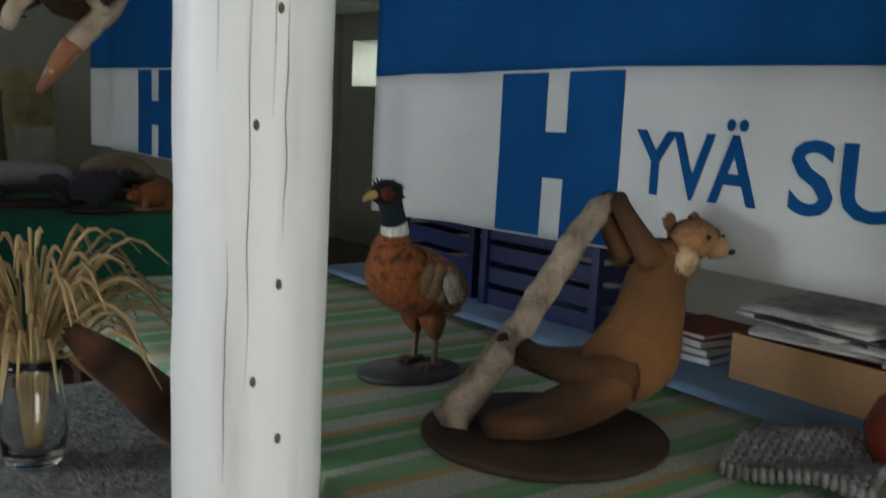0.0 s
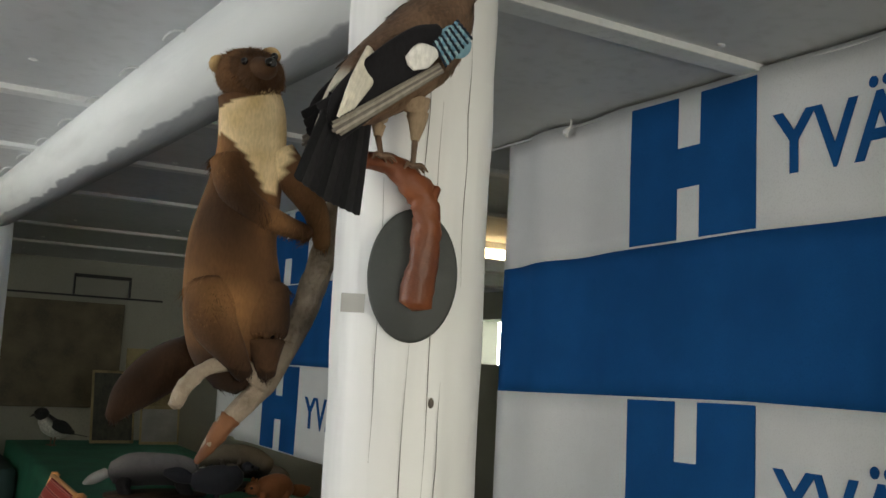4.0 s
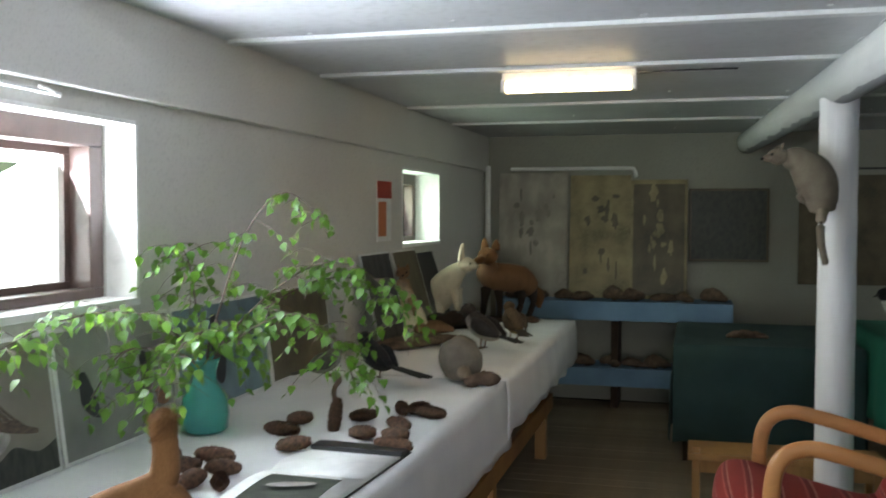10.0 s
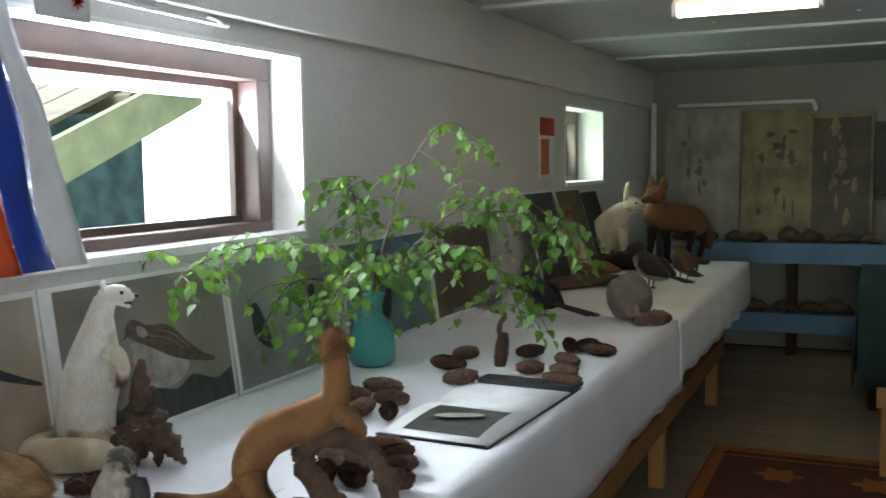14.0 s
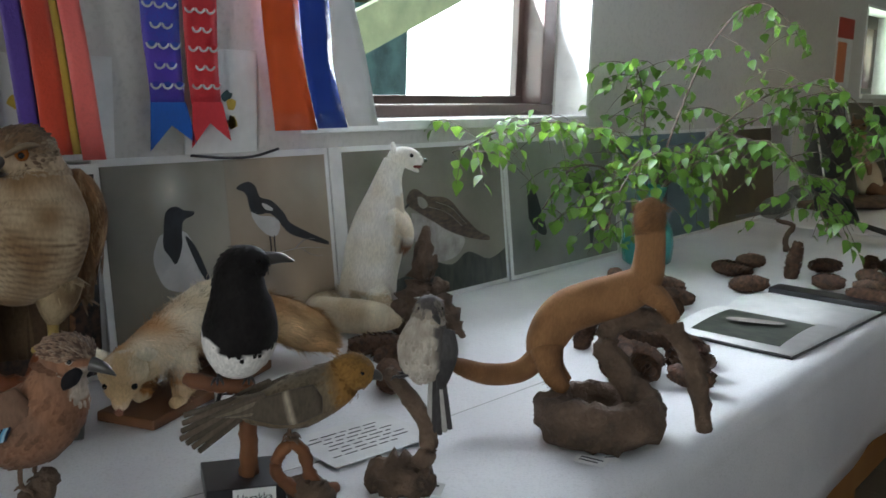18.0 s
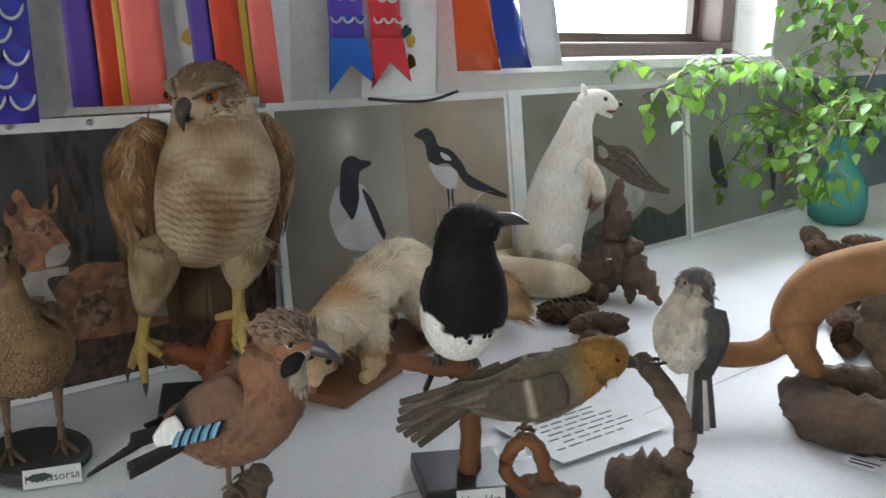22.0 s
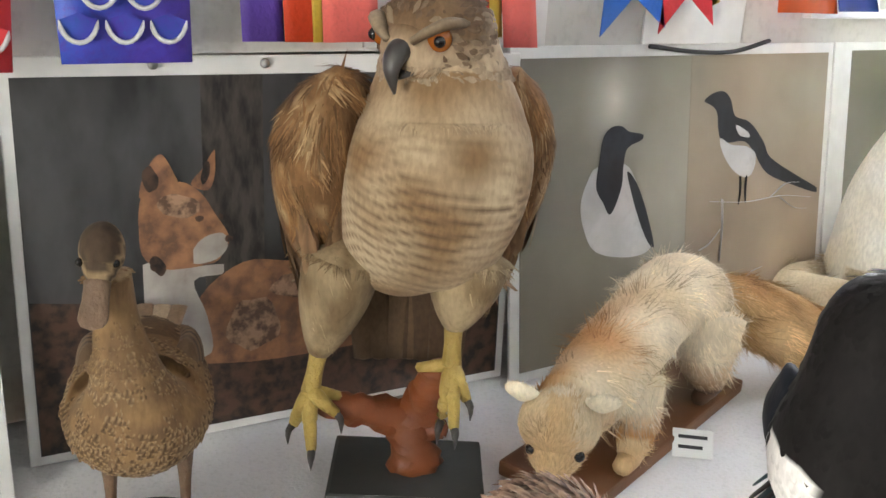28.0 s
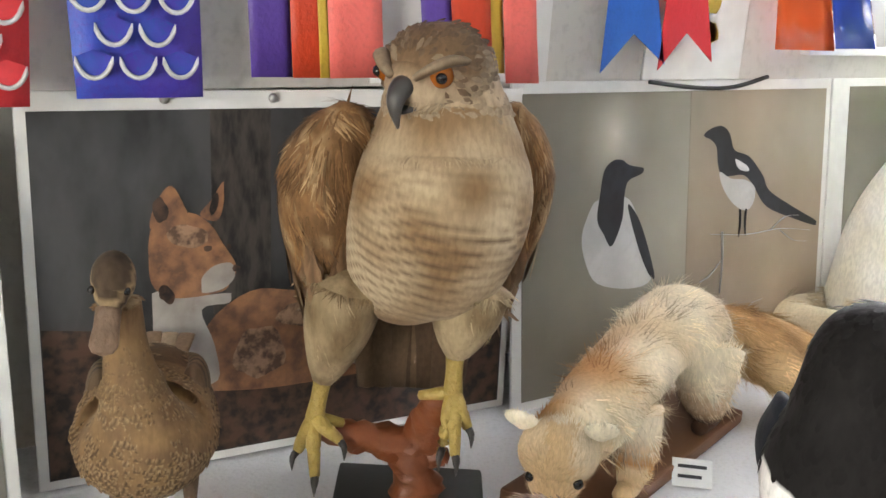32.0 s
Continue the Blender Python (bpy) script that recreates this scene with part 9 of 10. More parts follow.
beast("stuffed_squirrel", "stuffed tan and white squirrel-like animal sitting upright", [(-2.76, 6.32, 0.88), (-2.80, 6.33, 0.94), (-2.84, 6.34, 1.03), (-2.86, 6.34, 1.12), (-2.86, 6.34, 1.16)], [0.06, 0.075, 0.06, 0.045, 0.036], lambda s, a: mixed((0.60, 0.50, 0.36), (0.26, 0.16, 0.09), s),
      (-2.86, 6.32, 1.20), (0.042, 0.036, 0.036), [(-2.845, 6.28, 1.195), (-2.84, 6.26, 1.19)], [((-2.885, 6.33, 1.22), (-2.895, 6.33, 1.255), 0.014), ((-2.835, 6.33, 1.22), (-2.83, 6.33, 1.255), 0.014)],
      [([(-2.80, 6.28, 1.05), (-2.77, 6.25, 1.0), (-2.76, 6.24, 0.96)], [0.02, 0.015, 0.010]), ([(-2.76, 6.29, 0.89), (-2.70, 6.28, 0.86), (-2.66, 6.27, 0.845)], [0.04, 0.025, 0.014])],
      [(-2.74, 6.36, 0.88), (-2.66, 6.38, 0.88), (-2.56, 6.38, 0.865)], [0.03, 0.04, 0.012], (0.014, 1800), base=(-2.78, 6.32, TABLE + 0.006), base_mat=BROWNWOOD, base_r=(0.16, 0.10), head_col=(0.20, 0.11, 0.06))
bm = bmesh.new()
tube(bm, [(-2.86, 5.55, 0.85), (-2.72, 5.75, 0.858), (-2.60, 5.98, 0.858), (-2.50, 6.15, 0.848)], [(0.06, 0.018), (0.10, 0.03), (0.09, 0.03), (0.05, 0.018)], 16, 6, rough=0.35, seed=71)
tagged(finish(bm, "bark_slab", BARK), "long curved slab of brown bark on white tablecloth", "bark")
bm = bmesh.new()
tube(bm, [(-2.82, 6.72, 0.87), (-2.66, 6.72, 0.885), (-2.50, 6.76, 0.872), (-2.38, 6.82, 0.85)], [(0.05, 0.04), (0.07, 0.052), (0.06, 0.046), (0.03, 0.022)], 16, 6, rough=0.4, seed=72)
tagged(finish(bm, "tree_stump", DARKWOOD), "dark knobbly piece of stump on the tablecloth", "stump")

# hedgehog-like ball with a dark root in front of it
SPINE = (0.115, 0.10, 0.085)
hog = stand("stuffed_hedgehog", (-2.16, 4.93, TABLE + 0.008), 0, "stuffed grey-brown hedgehog sitting up beside a dark root")
bm = bmesh.new()
tube(bm, [(0.0, 0.02, 0.02), (0.0, 0.01, 0.06), (-0.005, 0.0, 0.11), (0.0, -0.01, 0.155), (0.0, -0.015, 0.185)], [(0.075, 0.075), (0.092, 0.09), (0.094, 0.09), (0.07, 0.068), (0.028, 0.03)], 24, 8, lambda s, a: mixed(SPINE, (0.20, 0.17, 0.13), 0.5 + 0.5 * noise.noise(Vector((s * 5, a, 0)))), up=(0, 1, 0))
tube(bm, [(0.03, -0.08, 0.045), (0.05, -0.115, 0.04), (0.06, -0.14, 0.035)], [0.03, 0.02, 0.008], 12, 4, (0.22, 0.17, 0.12))
furred(bm, 0.022, 4500, (0, 0, 1), 0.9, 0.0012, 33)
figure(bm, hog, [FUR])
bm = bmesh.new()
tube(bm, [(0.05, -0.14, 0.012), (0.10, -0.11, 0.022), (0.15, -0.07, 0.02), (0.17, -0.03, 0.012)], [0.016, 0.03, 0.028, 0.012], 12, 5, rough=0.6, seed=73)
part("root", bm, BARK, hog, "dark knobbly root", True)


def small_bird(name, at, rz, label, back, belly, size=1.0, beak=HORN, perch=None, tail=0.075):
    """A little bird of about 15 cm; perch: the branch that it sits on, in its own metres."""
    top = stand(name, at, rz, label)
    z0 = 0.0
    if perch:
        twig(top, perch, [0.012] + [0.009] * (len(perch) - 2) + [0.006], BARK, "branch", 0.4, 7)
        z0 = perch[-1][2] + 0.008
        ox, oy = perch[-1][0], perch[-1][1]
    else:
        ox = oy = 0.0
        z0 = 0.028 * size
    k = size
    P = lambda x, y, z: (ox + x * k, oy + y * k, z0 + z * k)
    bm = bmesh.new()
    tube(bm, [P(-0.05, 0, 0.015), P(-0.02, 0, 0.022), P(0.015, 0, 0.04), P(0.04, 0, 0.065)], [(0.012 * k, 0.012 * k), (0.028 * k, 0.026 * k), (0.033 * k, 0.031 * k), (0.023 * k, 0.023 * k)], 16, 7, zoned(back, belly))
    egg(bm, P(0.05, 0, 0.08), (0.025 * k, 0.021 * k, 0.021 * k), back, seg=14, rows=9)
    tube(bm, [P(0.068, 0, 0.078), P(0.08, 0, 0.075), P(0.09, 0, 0.071)], [0.006 * k, 0.004 * k, 0.001 * k], 8, 3, mat=2)
    for s in (-1, 1):
        egg(bm, P(0.062, s * 0.0165, 0.084), (0.003 * k,) * 3, mat=3, seg=8, rows=5)
        tube(bm, [P(0.02, s * 0.028, 0.05), P(-0.015, s * 0.034, 0.036), P(-0.06, s * 0.02, 0.016)], [(0.007 * k, 0.018 * k), (0.008 * k, 0.021 * k), (0.003 * k, 0.006 * k)], 10, 5, mixed(back, (0.02, 0.02, 0.02), 0.4))
        leg(bm, P(0.0, s * 0.012, 0.012), P(0.0, s * 0.012, 0.0), P(0.004, s * 0.012, -0.024 if not perch else -0.006), 0.0022 * k, 0.002, 0.014 * k, 0, 1)
    feathers(bm, [P(-0.045, 0, 0.016), P(-0.05 - tail, 0, 0.0), (0.2, 0, 1)], 0.03 * k, [mixed(back, (0.02, 0.02, 0.02), 0.5)], 4, 0.002, 0.3)
    furred(bm, 0.007 * k, 900, (-1, 0, -0.3), 0.15, 0.0014, 5)
    figure(bm, top, [PLUME, LEGM, beak, EYE_M])
    return top


small_bird("stuffed_small_bird", (-2.51, 4.34, T), 40, "small stuffed grey bird perched on a bent twig", (0.13, 0.12, 0.11), (0.24, 0.22, 0.20), 1.15, perch=[(0.0, 0.0, 0.004), (0.0, 0.02, 0.045), (0.03, 0.04, 0.085), (-0.02, 0.06, 0.10)])
small_bird("stuffed_black_bird", (-2.52, 4.86, T), 150, "stuffed black bird with long tail on white tablecloth", (0.022, 0.022, 0.024), (0.04, 0.04, 0.042), 1.6, tail=0.16)
small_bird("stuffed_dark_bird", (-2.27, 5.88, T), 160, "small stuffed dark bird with white edge standing on the tablecloth", (0.05, 0.042, 0.038), (0.40, 0.37, 0.33), 1.9)
small_bird("stuffed_brown_bird", (-2.18, 6.28, T), 120, "small stuffed brown bird with buff breast on the tablecloth", (0.13, 0.09, 0.055), (0.34, 0.24, 0.11), 1.7)

# far post: a grey animal climbing it
beast("stuffed_climbing_animal", "stuffed grey-brown long-limbed animal fixed on the white post", [(-0.66, 5.33, 1.57), (-0.67, 5.32, 1.64), (-0.70, 5.31, 1.72), (-0.76, 5.30, 1.78), (-0.81, 5.29, 1.795)], [0.05, 0.078, 0.085, 0.06, 0.04], lambda s, a: mixed((0.13, 0.105, 0.075), (0.22, 0.19, 0.14), 0.5 + 0.5 * noise.noise(Vector((s * 8, a, 2)))),
      (-0.845, 5.28, 1.80), (0.045, 0.036, 0.034), [(-0.875, 5.27, 1.795), (-0.905, 5.265, 1.79)], [((-0.83, 5.30, 1.825), (-0.825, 5.30, 1.855), 0.013), ((-0.83, 5.26, 1.825), (-0.825, 5.26, 1.855), 0.013)],
      [([(-0.66, 5.30, 1.58), (-0.67, 5.27, 1.50), (-0.665, 5.28, 1.42), (-0.645, 5.30, 1.34)], [0.028, 0.018, 0.016, 0.014]), ([(-0.72, 5.30, 1.70), (-0.75, 5.30, 1.63), (-0.70, 5.33, 1.60)], [0.03, 0.02, 0.014]), ([(-0.63, 5.35, 1.62), (-0.62, 5.38, 1.60), (-0.61, 5.39, 1.57)], [0.04, 0.03, 0.02])],
      hair=(0.016, 4000), base=(-0.66, 5.34, 1.55))

# green table: badger and other dark animals
beast("stuffed_badger", "stuffed grey badger with black-and-white striped face on green cloth", [(0.02, 5.34, 0.93), (0.10, 5.33, 0.945), (0.20, 5.31, 0.95), (0.32, 5.28, 0.945), (0.39, 5.25, 0.93)], [(0.06, 0.05), (0.10, 0.075), (0.105, 0.075), (0.09, 0.07), (0.05, 0.05)], lambda s, a: mixed((0.03, 0.028, 0.028), (0.20, 0.185, 0.18), math.sin(a) * 0.9 + 0.25),
      (0.42, 5.21, 0.925), (0.05, 0.045, 0.042), [(0.435, 5.17, 0.905), (0.45, 5.12, 0.89)], [((0.385, 5.23, 0.955), (0.38, 5.23, 0.98), 0.014), ((0.455, 5.23, 0.955), (0.46, 5.23, 0.98), 0.014)],
      [([(0.06, 5.27, 0.90), (0.06, 5.24, 0.86), (0.08, 5.22, 0.838)], [0.04, 0.03, 0.022]), ([(0.32, 5.22, 0.90), (0.33, 5.19, 0.86), (0.35, 5.17, 0.838)], [0.04, 0.03, 0.022])],
      [(0.0, 5.35, 0.93), (-0.06, 5.36, 0.90), (-0.10, 5.36, 0.88)], [0.025, 0.025, 0.008], (0.022, 2600), head_col=lambda p: (0.60, 0.57, 0.52) if abs(p.x - 0.21 - 0.0) < 0.012 or abs(p.x - 0.21) > 0.035 else (0.02, 0.018, 0.018), leg_col=(0.02, 0.018, 0.018), base=(0.21, 5.26, TABLE + 0.006), base_mat=DARKWOOD, base_r=(0.24, 0.13), ear_col=(0.03, 0.03, 0.03), tail_col=(0.34, 0.32, 0.30), back=(-1, 0, -0.4))
beast("stuffed_raccoon_dog", "stuffed dark shaggy raccoon dog standing on the green table", [(0.52, 5.55, 0.93), (0.62, 5.52, 0.96), (0.74, 5.48, 0.955), (0.82, 5.42, 0.93)], [(0.07, 0.06), (0.12, 0.085), (0.11, 0.08), (0.06, 0.05)], lambda s, a: mixed((0.03, 0.025, 0.022), (0.17, 0.14, 0.10), math.sin(a) + 0.2),
      (0.60, 5.36, 0.92), (0.05, 0.05, 0.045), [(0.59, 5.31, 0.905), (0.585, 5.27, 0.895)], [((0.56, 5.38, 0.955), (0.55, 5.38, 0.985), 0.018), ((0.64, 5.38, 0.955), (0.65, 5.38, 0.985), 0.018)],
      [([(0.58, 5.45, 0.91), (0.58, 5.43, 0.87), (0.58, 5.41, 0.838)], [0.045, 0.03, 0.025]), ([(0.76, 5.42, 0.91), (0.77, 5.40, 0.87), (0.77, 5.38, 0.838)], [0.045, 0.03, 0.025])],
      [(0.83, 5.44, 0.92), (0.88, 5.40, 0.88), (0.89, 5.36, 0.855)], [0.04, 0.05, 0.02], (0.028, 2600), base=(0.68, 5.46, TABLE + 0.006), base_mat=DARKWOOD, base_r=(0.22, 0.13), head_col=(0.12, 0.10, 0.08), leg_col=(0.02, 0.018, 0.018))
beast("stuffed_black_grouse", "stuffed black game bird on a dark base on green cloth", [(0.30, 4.98, 0.93), (0.36, 4.96, 0.94), (0.44, 4.94, 0.945), (0.50, 4.93, 0.97)], [0.035, 0.06, 0.065, 0.04], (0.022, 0.022, 0.026),
      (0.53, 4.92, 1.0), (0.028, 0.024, 0.024), [(0.55, 4.915, 1.0), (0.575, 4.91, 0.995)], [], [([(0.40, 4.93, 0.89), (0.40, 4.93, 0.86), (0.41, 4.93, 0.842)], [0.015, 0.008, 0.01]), ([(0.41, 4.98, 0.89), (0.41, 4.98, 0.86), (0.42, 4.98, 0.842)], [0.015, 0.008, 0.01])],
      [(0.30, 4.98, 0.94), (0.24, 5.0, 0.96), (0.18, 5.02, 0.97)], [0.02, 0.035, 0.015], (0.012, 700), base=(0.42, 4.95, TABLE + 0.006), base_mat=DARKWOOD, base_r=(0.15, 0.10))
beast("stuffed_reddish_animal", "stuffed reddish-brown small animal crouching on the table", [(0.78, 5.02, 0.88), (0.72, 4.99, 0.90), (0.64, 4.96, 0.90), (0.60, 4.95, 0.90)], [0.03, 0.06, 0.055, 0.035], (0.20, 0.075, 0.03),
      (0.57, 4.94, 0.905), (0.035, 0.03, 0.03), [(0.545, 4.935, 0.90), (0.53, 4.93, 0.895)], [((0.575, 4.96, 0.93), (0.577, 4.965, 0.95), 0.01), ((0.575, 4.92, 0.93), (0.577, 4.915, 0.95), 0.01)],
      [([(0.62, 4.92, 0.88), (0.61, 4.91, 0.855), (0.60, 4.91, 0.842)], [0.02, 0.015, 0.012]), ([(0.74, 4.95, 0.88), (0.73, 4.94, 0.855), (0.72, 4.94, 0.842)], [0.025, 0.015, 0.012])],
      [(0.80, 5.03, 0.88), (0.86, 5.05, 0.87), (0.90, 5.06, 0.88)], [0.025, 0.03, 0.01], (0.014, 900), base=(0.68, 4.97, TABLE + 0.006), base_mat=BROWNWOOD, base_r=(0.15, 0.09))
small_bird("stuffed_black_white_bird", (0.08, 7.55, T), 200, "small stuffed black-and-white bird on the green table", (0.02, 0.02, 0.022), (0.62, 0.60, 0.56), 2.0)
for x, y, w, h, m, tilt, lab in ((0.34, 7.70, 0.30, 0.52, OLDPRINT, 14, "dark yellowish picture board leaning at the back of green table"), (0.66, 7.62, 0.28, 0.27, GREENC, 10, "pale green picture board leaning on the green table")):
    pb = new("picture_board")
    pb.matrix_world = pose(x, y, TABLE + 0.008, -tilt, 0, 0)
    tagged(pb, lab, "picture", "boards on green table")
    bm = bmesh.new()
    box(bm, 0, 0, 0, w, 0.008, h, 0.002)
    part("board", bm, YELLOWMAP, pb)
    bm = bmesh.new()
    box(bm, 0.015, -0.003, 0.02, w - 0.015, 0.0, h - 0.02)
    part("picture", bm, MEADOWPRINT if m is OLDPRINT else LIGHTPRINT, pb)
bm = bmesh.new()
tube(bm, [(-0.98, 7.45, 0.752), (-0.90, 7.44, 0.765), (-0.80, 7.46, 0.762), (-0.72, 7.45, 0.752)], [0.012, 0.03, 0.026, 0.010], 12, 5, rough=0.6, seed=77)
tagged(finish(bm, "root_piece", BARK), "dark gnarled root lying on the teal cloth", "root", "root pieces")

# ---- rocking chair and bench ----
m, nt, bs = nodes_of("red_striped_weave", 0.9)
tc = nt.nodes.new("ShaderNodeTexCoord")
sx = nt.nodes.new("ShaderNodeSeparateXYZ")
nt.links.new(tc.outputs["UV"], sx.inputs[0])
fr = nt.nodes.new("ShaderNodeMath")
fr.operation = "FRACT"
mu = nt.nodes.new("ShaderNodeMath")
mu.operation, mu.inputs[1].default_value = "MULTIPLY", 9.0
nt.links.new(sx.outputs[1], mu.inputs[0])
nt.links.new(mu.outputs[0], fr.inputs[0])
cr = nt.nodes.new("ShaderNodeValToRGB")
cr.color_ramp.interpolation = "CONSTANT"
cr.color_ramp.elements[0].color, cr.color_ramp.elements[1].position, cr.color_ramp.elements[1].color = (0.26, 0.022, 0.014, 1), 0.55, (0.42, 0.10, 0.07, 1)
for pos, c in ((0.63, (0.16, 0.012, 0.010)), (0.80, (0.50, 0.22, 0.16)), (0.86, (0.26, 0.022, 0.014))):
    e = cr.color_ramp.elements.new(pos)
    e.color = (*c, 1)
nt.links.new(fr.outputs[0], cr.inputs[0])
wv = noise_of(nt, 160, 3)
nt.links.new(tint(nt, ramp(nt, wv, 0.4, 0.8), cr.outputs[0], (0.14, 0.015, 0.010)), bs.inputs["Base Color"])
bump(nt, bs, wv, 0.5, 0.003)
REDSTRIPE = m
rock = thing("rocking_chair", (-0.68, 4.5, 0), 0, "bentwood rocking chair with red striped woven cushion", "chair")


def pad(name, line, half, thick, parent):
    """A padded cushion swept along a line in the xz plane, with its stripes across."""
    bm = bmesh.new()
    uv = bm.loops.layers.uv.new("UVMap")
    pts = spline([(a, 0, b) for a, b in line], 8)
    n, across = len(pts), 10
    rows = []
    for side in (1, -1):
        g = []
        for i, p in enumerate(pts):
            tan = (pts[min(i + 1, n - 1)] - pts[max(i - 1, 0)]).normalized()
            nor = Vector((-tan.z, 0, tan.x)) * side
            g.append([bm.verts.new(p + nor * thick * (0.35 + 0.65 * math.sin(math.pi * j / across) ** 0.5) * (0.5 + 0.5 * math.sin(math.pi * min(max(i / (n - 1), 0.05), 0.95)) ** 0.4) + Vector((0, -half + 2 * half * j / across, 0))) for j in range(across + 1)])
        rows.append(g)
    for gi, g in enumerate(rows):
        for i in range(n - 1):
            for j in range(across):
                q = [(g[i][j], i), (g[i + 1][j], i + 1), (g[i + 1][j + 1], i + 1), (g[i][j + 1], i)]
                if gi:
                    q = q[::-1]
                f = bm.faces.new([v for v, _ in q])
                for lp, (_, ii) in zip(f.loops, q):
                    lp[uv].uv = (0, ii / (n - 1))
    for j in (0, across):
        for i in range(n - 1):
            bm.faces.new((rows[0][i][j], rows[0][i + 1][j], rows[1][i + 1][j], rows[1][i][j]))
    for i in (0, n - 1):
        for j in range(across):
            bm.faces.new((rows[0][i][j], rows[0][i][j + 1], rows[1][i][j + 1], rows[1][i][j]))
    bmesh.ops.recalc_face_normals(bm, faces=bm.faces[:])
    return part(name, bm, REDSTRIPE, parent, "red cushion with pale woven stripes", True)


pad("seat_cushion", [(-0.40, 0.42), (-0.39, 0.55), (-0.33, 0.585), (-0.15, 0.54), (0.08, 0.49), (0.18, 0.50)], 0.27, 0.045, rock)
pad("back_cushion", [(0.16, 0.50), (0.22, 0.62), (0.28, 0.78), (0.33, 0.92), (0.36, 0.985)], 0.26, 0.04, rock)
for s in (-1, 1):
    y = s * 0.30
    for nm, pts, r in (("arm", [(-0.20, y, 0.045), (-0.24, y, 0.40), (-0.255, y, 0.62), (-0.23, y, 0.745), (-0.15, y, 0.79), (-0.02, y, 0.77), (0.24, y, 0.70), (0.30, y, 0.69)], (0.028, 0.014)),
                       ("rocker", [(-0.52, y, 0.10), (-0.35, y, 0.045), (0.0, y, 0.020), (0.35, y, 0.05), (0.52, y, 0.11)], (0.016, 0.020)),
                       ("back_post", [(0.15, y, 0.045), (0.18, y, 0.40), (0.28, y, 0.72), (0.37, y, 1.0)], (0.018, 0.018)),
                       ("seat_rail", [(-0.33, y, 0.45), (0.0, y, 0.43), (0.20, y, 0.42)], (0.016, 0.02))):
        bm = bmesh.new()
        tube(bm, pts, [r] * len(pts), 12, 6, up=(0, 1, 0) if nm == "arm" else (0, 0, 1))
        part(nm, bm, BIRCHWOOD, rock, smooth=True)
for x, z in ((-0.33, 0.45), (0.19, 0.43), (0.36, 0.985)):
    bm = bmesh.new()
    tube(bm, [(x, -0.295, z), (x, 0, z), (x, 0.295, z)], [0.014] * 3, 10, 3)
    part("crossbar", bm, BIRCHWOOD, rock, smooth=True)
bench = thing("bench", (0, 0, 0), 0, "plain low pine bench in front of the teal table", "bench")
bm = bmesh.new()
box(bm, -1.21, 5.76, 0.335, -0.30, 6.06, 0.37, 0.006)
part("seat", bm, PINE, bench)
bm = bmesh.new()
box(bm, -1.17, 5.79, 0.27, -0.34, 5.815, 0.334, 0.004)
part("apron", bm, PINE, bench)
for x in (-1.19, -0.355):
    for y in (5.78, 6.0):
        bm = bmesh.new()
        box(bm, x, y, 0.0005, x + 0.04, y + 0.04, 0.40 if y < 5.9 else 0.334, 0.005)
        part("leg", bm, PINE, bench)

# ---- open book, sheet of paper, cones, birch branches ----
bk = thing("open_book", (-2.175, 3.355, T), -3, "open picture book showing a dark photograph on white page", "book")
bk.scale = (1.22, 1.03, 1)
bm = bmesh.new()
box(bm, -0.125, -0.315, 0, 0.125, 0.325, 0.003, 0.001)
part("cover", bm, BLACKBASE, bk, "black back cover")


def page(y0, y1, side):
    bm = bmesh.new()
    n = 14
    prof = [(y0 + (y1 - y0) * i / n, 0.006 + 0.018 * math.sin(math.pi * min(1, (i / n if side > 0 else 1 - i / n) * 1.15)) ** 0.7 * (1 - 0.55 * (i / n if side > 0 else 1 - i / n))) for i in range(n + 1)]
    for i in range(n):
        for a, b, flip in ((0, 1, 0),):
            v = [bm.verts.new((sx_ * 0.12, prof[k][0], zz)) for k in (i, i + 1) for zz in (0.003, prof[k][1]) for sx_ in (-1, 1)]
            bm.faces.new((v[2], v[3], v[7], v[6]))
            bm.faces.new((v[0], v[2], v[6], v[4]))
            bm.faces.new((v[1], v[5], v[7], v[3]))
    bmesh.ops.remove_doubles(bm, verts=bm.verts[:], dist=1e-5)
    bmesh.ops.recalc_face_normals(bm, faces=bm.faces[:])
    return part("page_block", bm, PAPER, bk, "thick block of white pages", True), prof


_, prof = page(-0.31, 0.0, -1)
page(0.0, 0.245, 1)


def on_page(prof, x0, x1, t0, t1, lift, material, name):
    bm = bmesh.new()
    sel = [(y, z) for y, z in prof if t0 <= y <= t1]
    g = [[bm.verts.new((x, y, z + lift)) for x in (x0, x1)] for y, z in sel]
    for a, b in zip(g, g[1:]):
        bm.faces.new((a[0], a[1], b[1], b[0]))
    part(name, bm, material, bk, smooth=True)


on_page(prof, -0.085, 0.085, -0.27, -0.055, 0.0012, MEADOWPRINT, "photograph")
bm = bmesh.new()
for k in range(16):
    a = 2 * math.pi * k / 16
    bm.verts.new((0.0 + 0.050 * math.cos(a), -0.16 + 0.022 * math.sin(a) + 0.3 * 0.075 * math.cos(a), 0.0265))
bm.faces.new(bm.verts[:])
part("printed_shape", bm, PALEPRINT, bk, "pale printed shape")
bm = bmesh.new()
box(bm, -0.122, 0.247, 0.003, 0.122, 0.318, 0.020, 0.003)
part("dust_jacket", bm, BLACKBASE, bk, "black folded jacket flap")

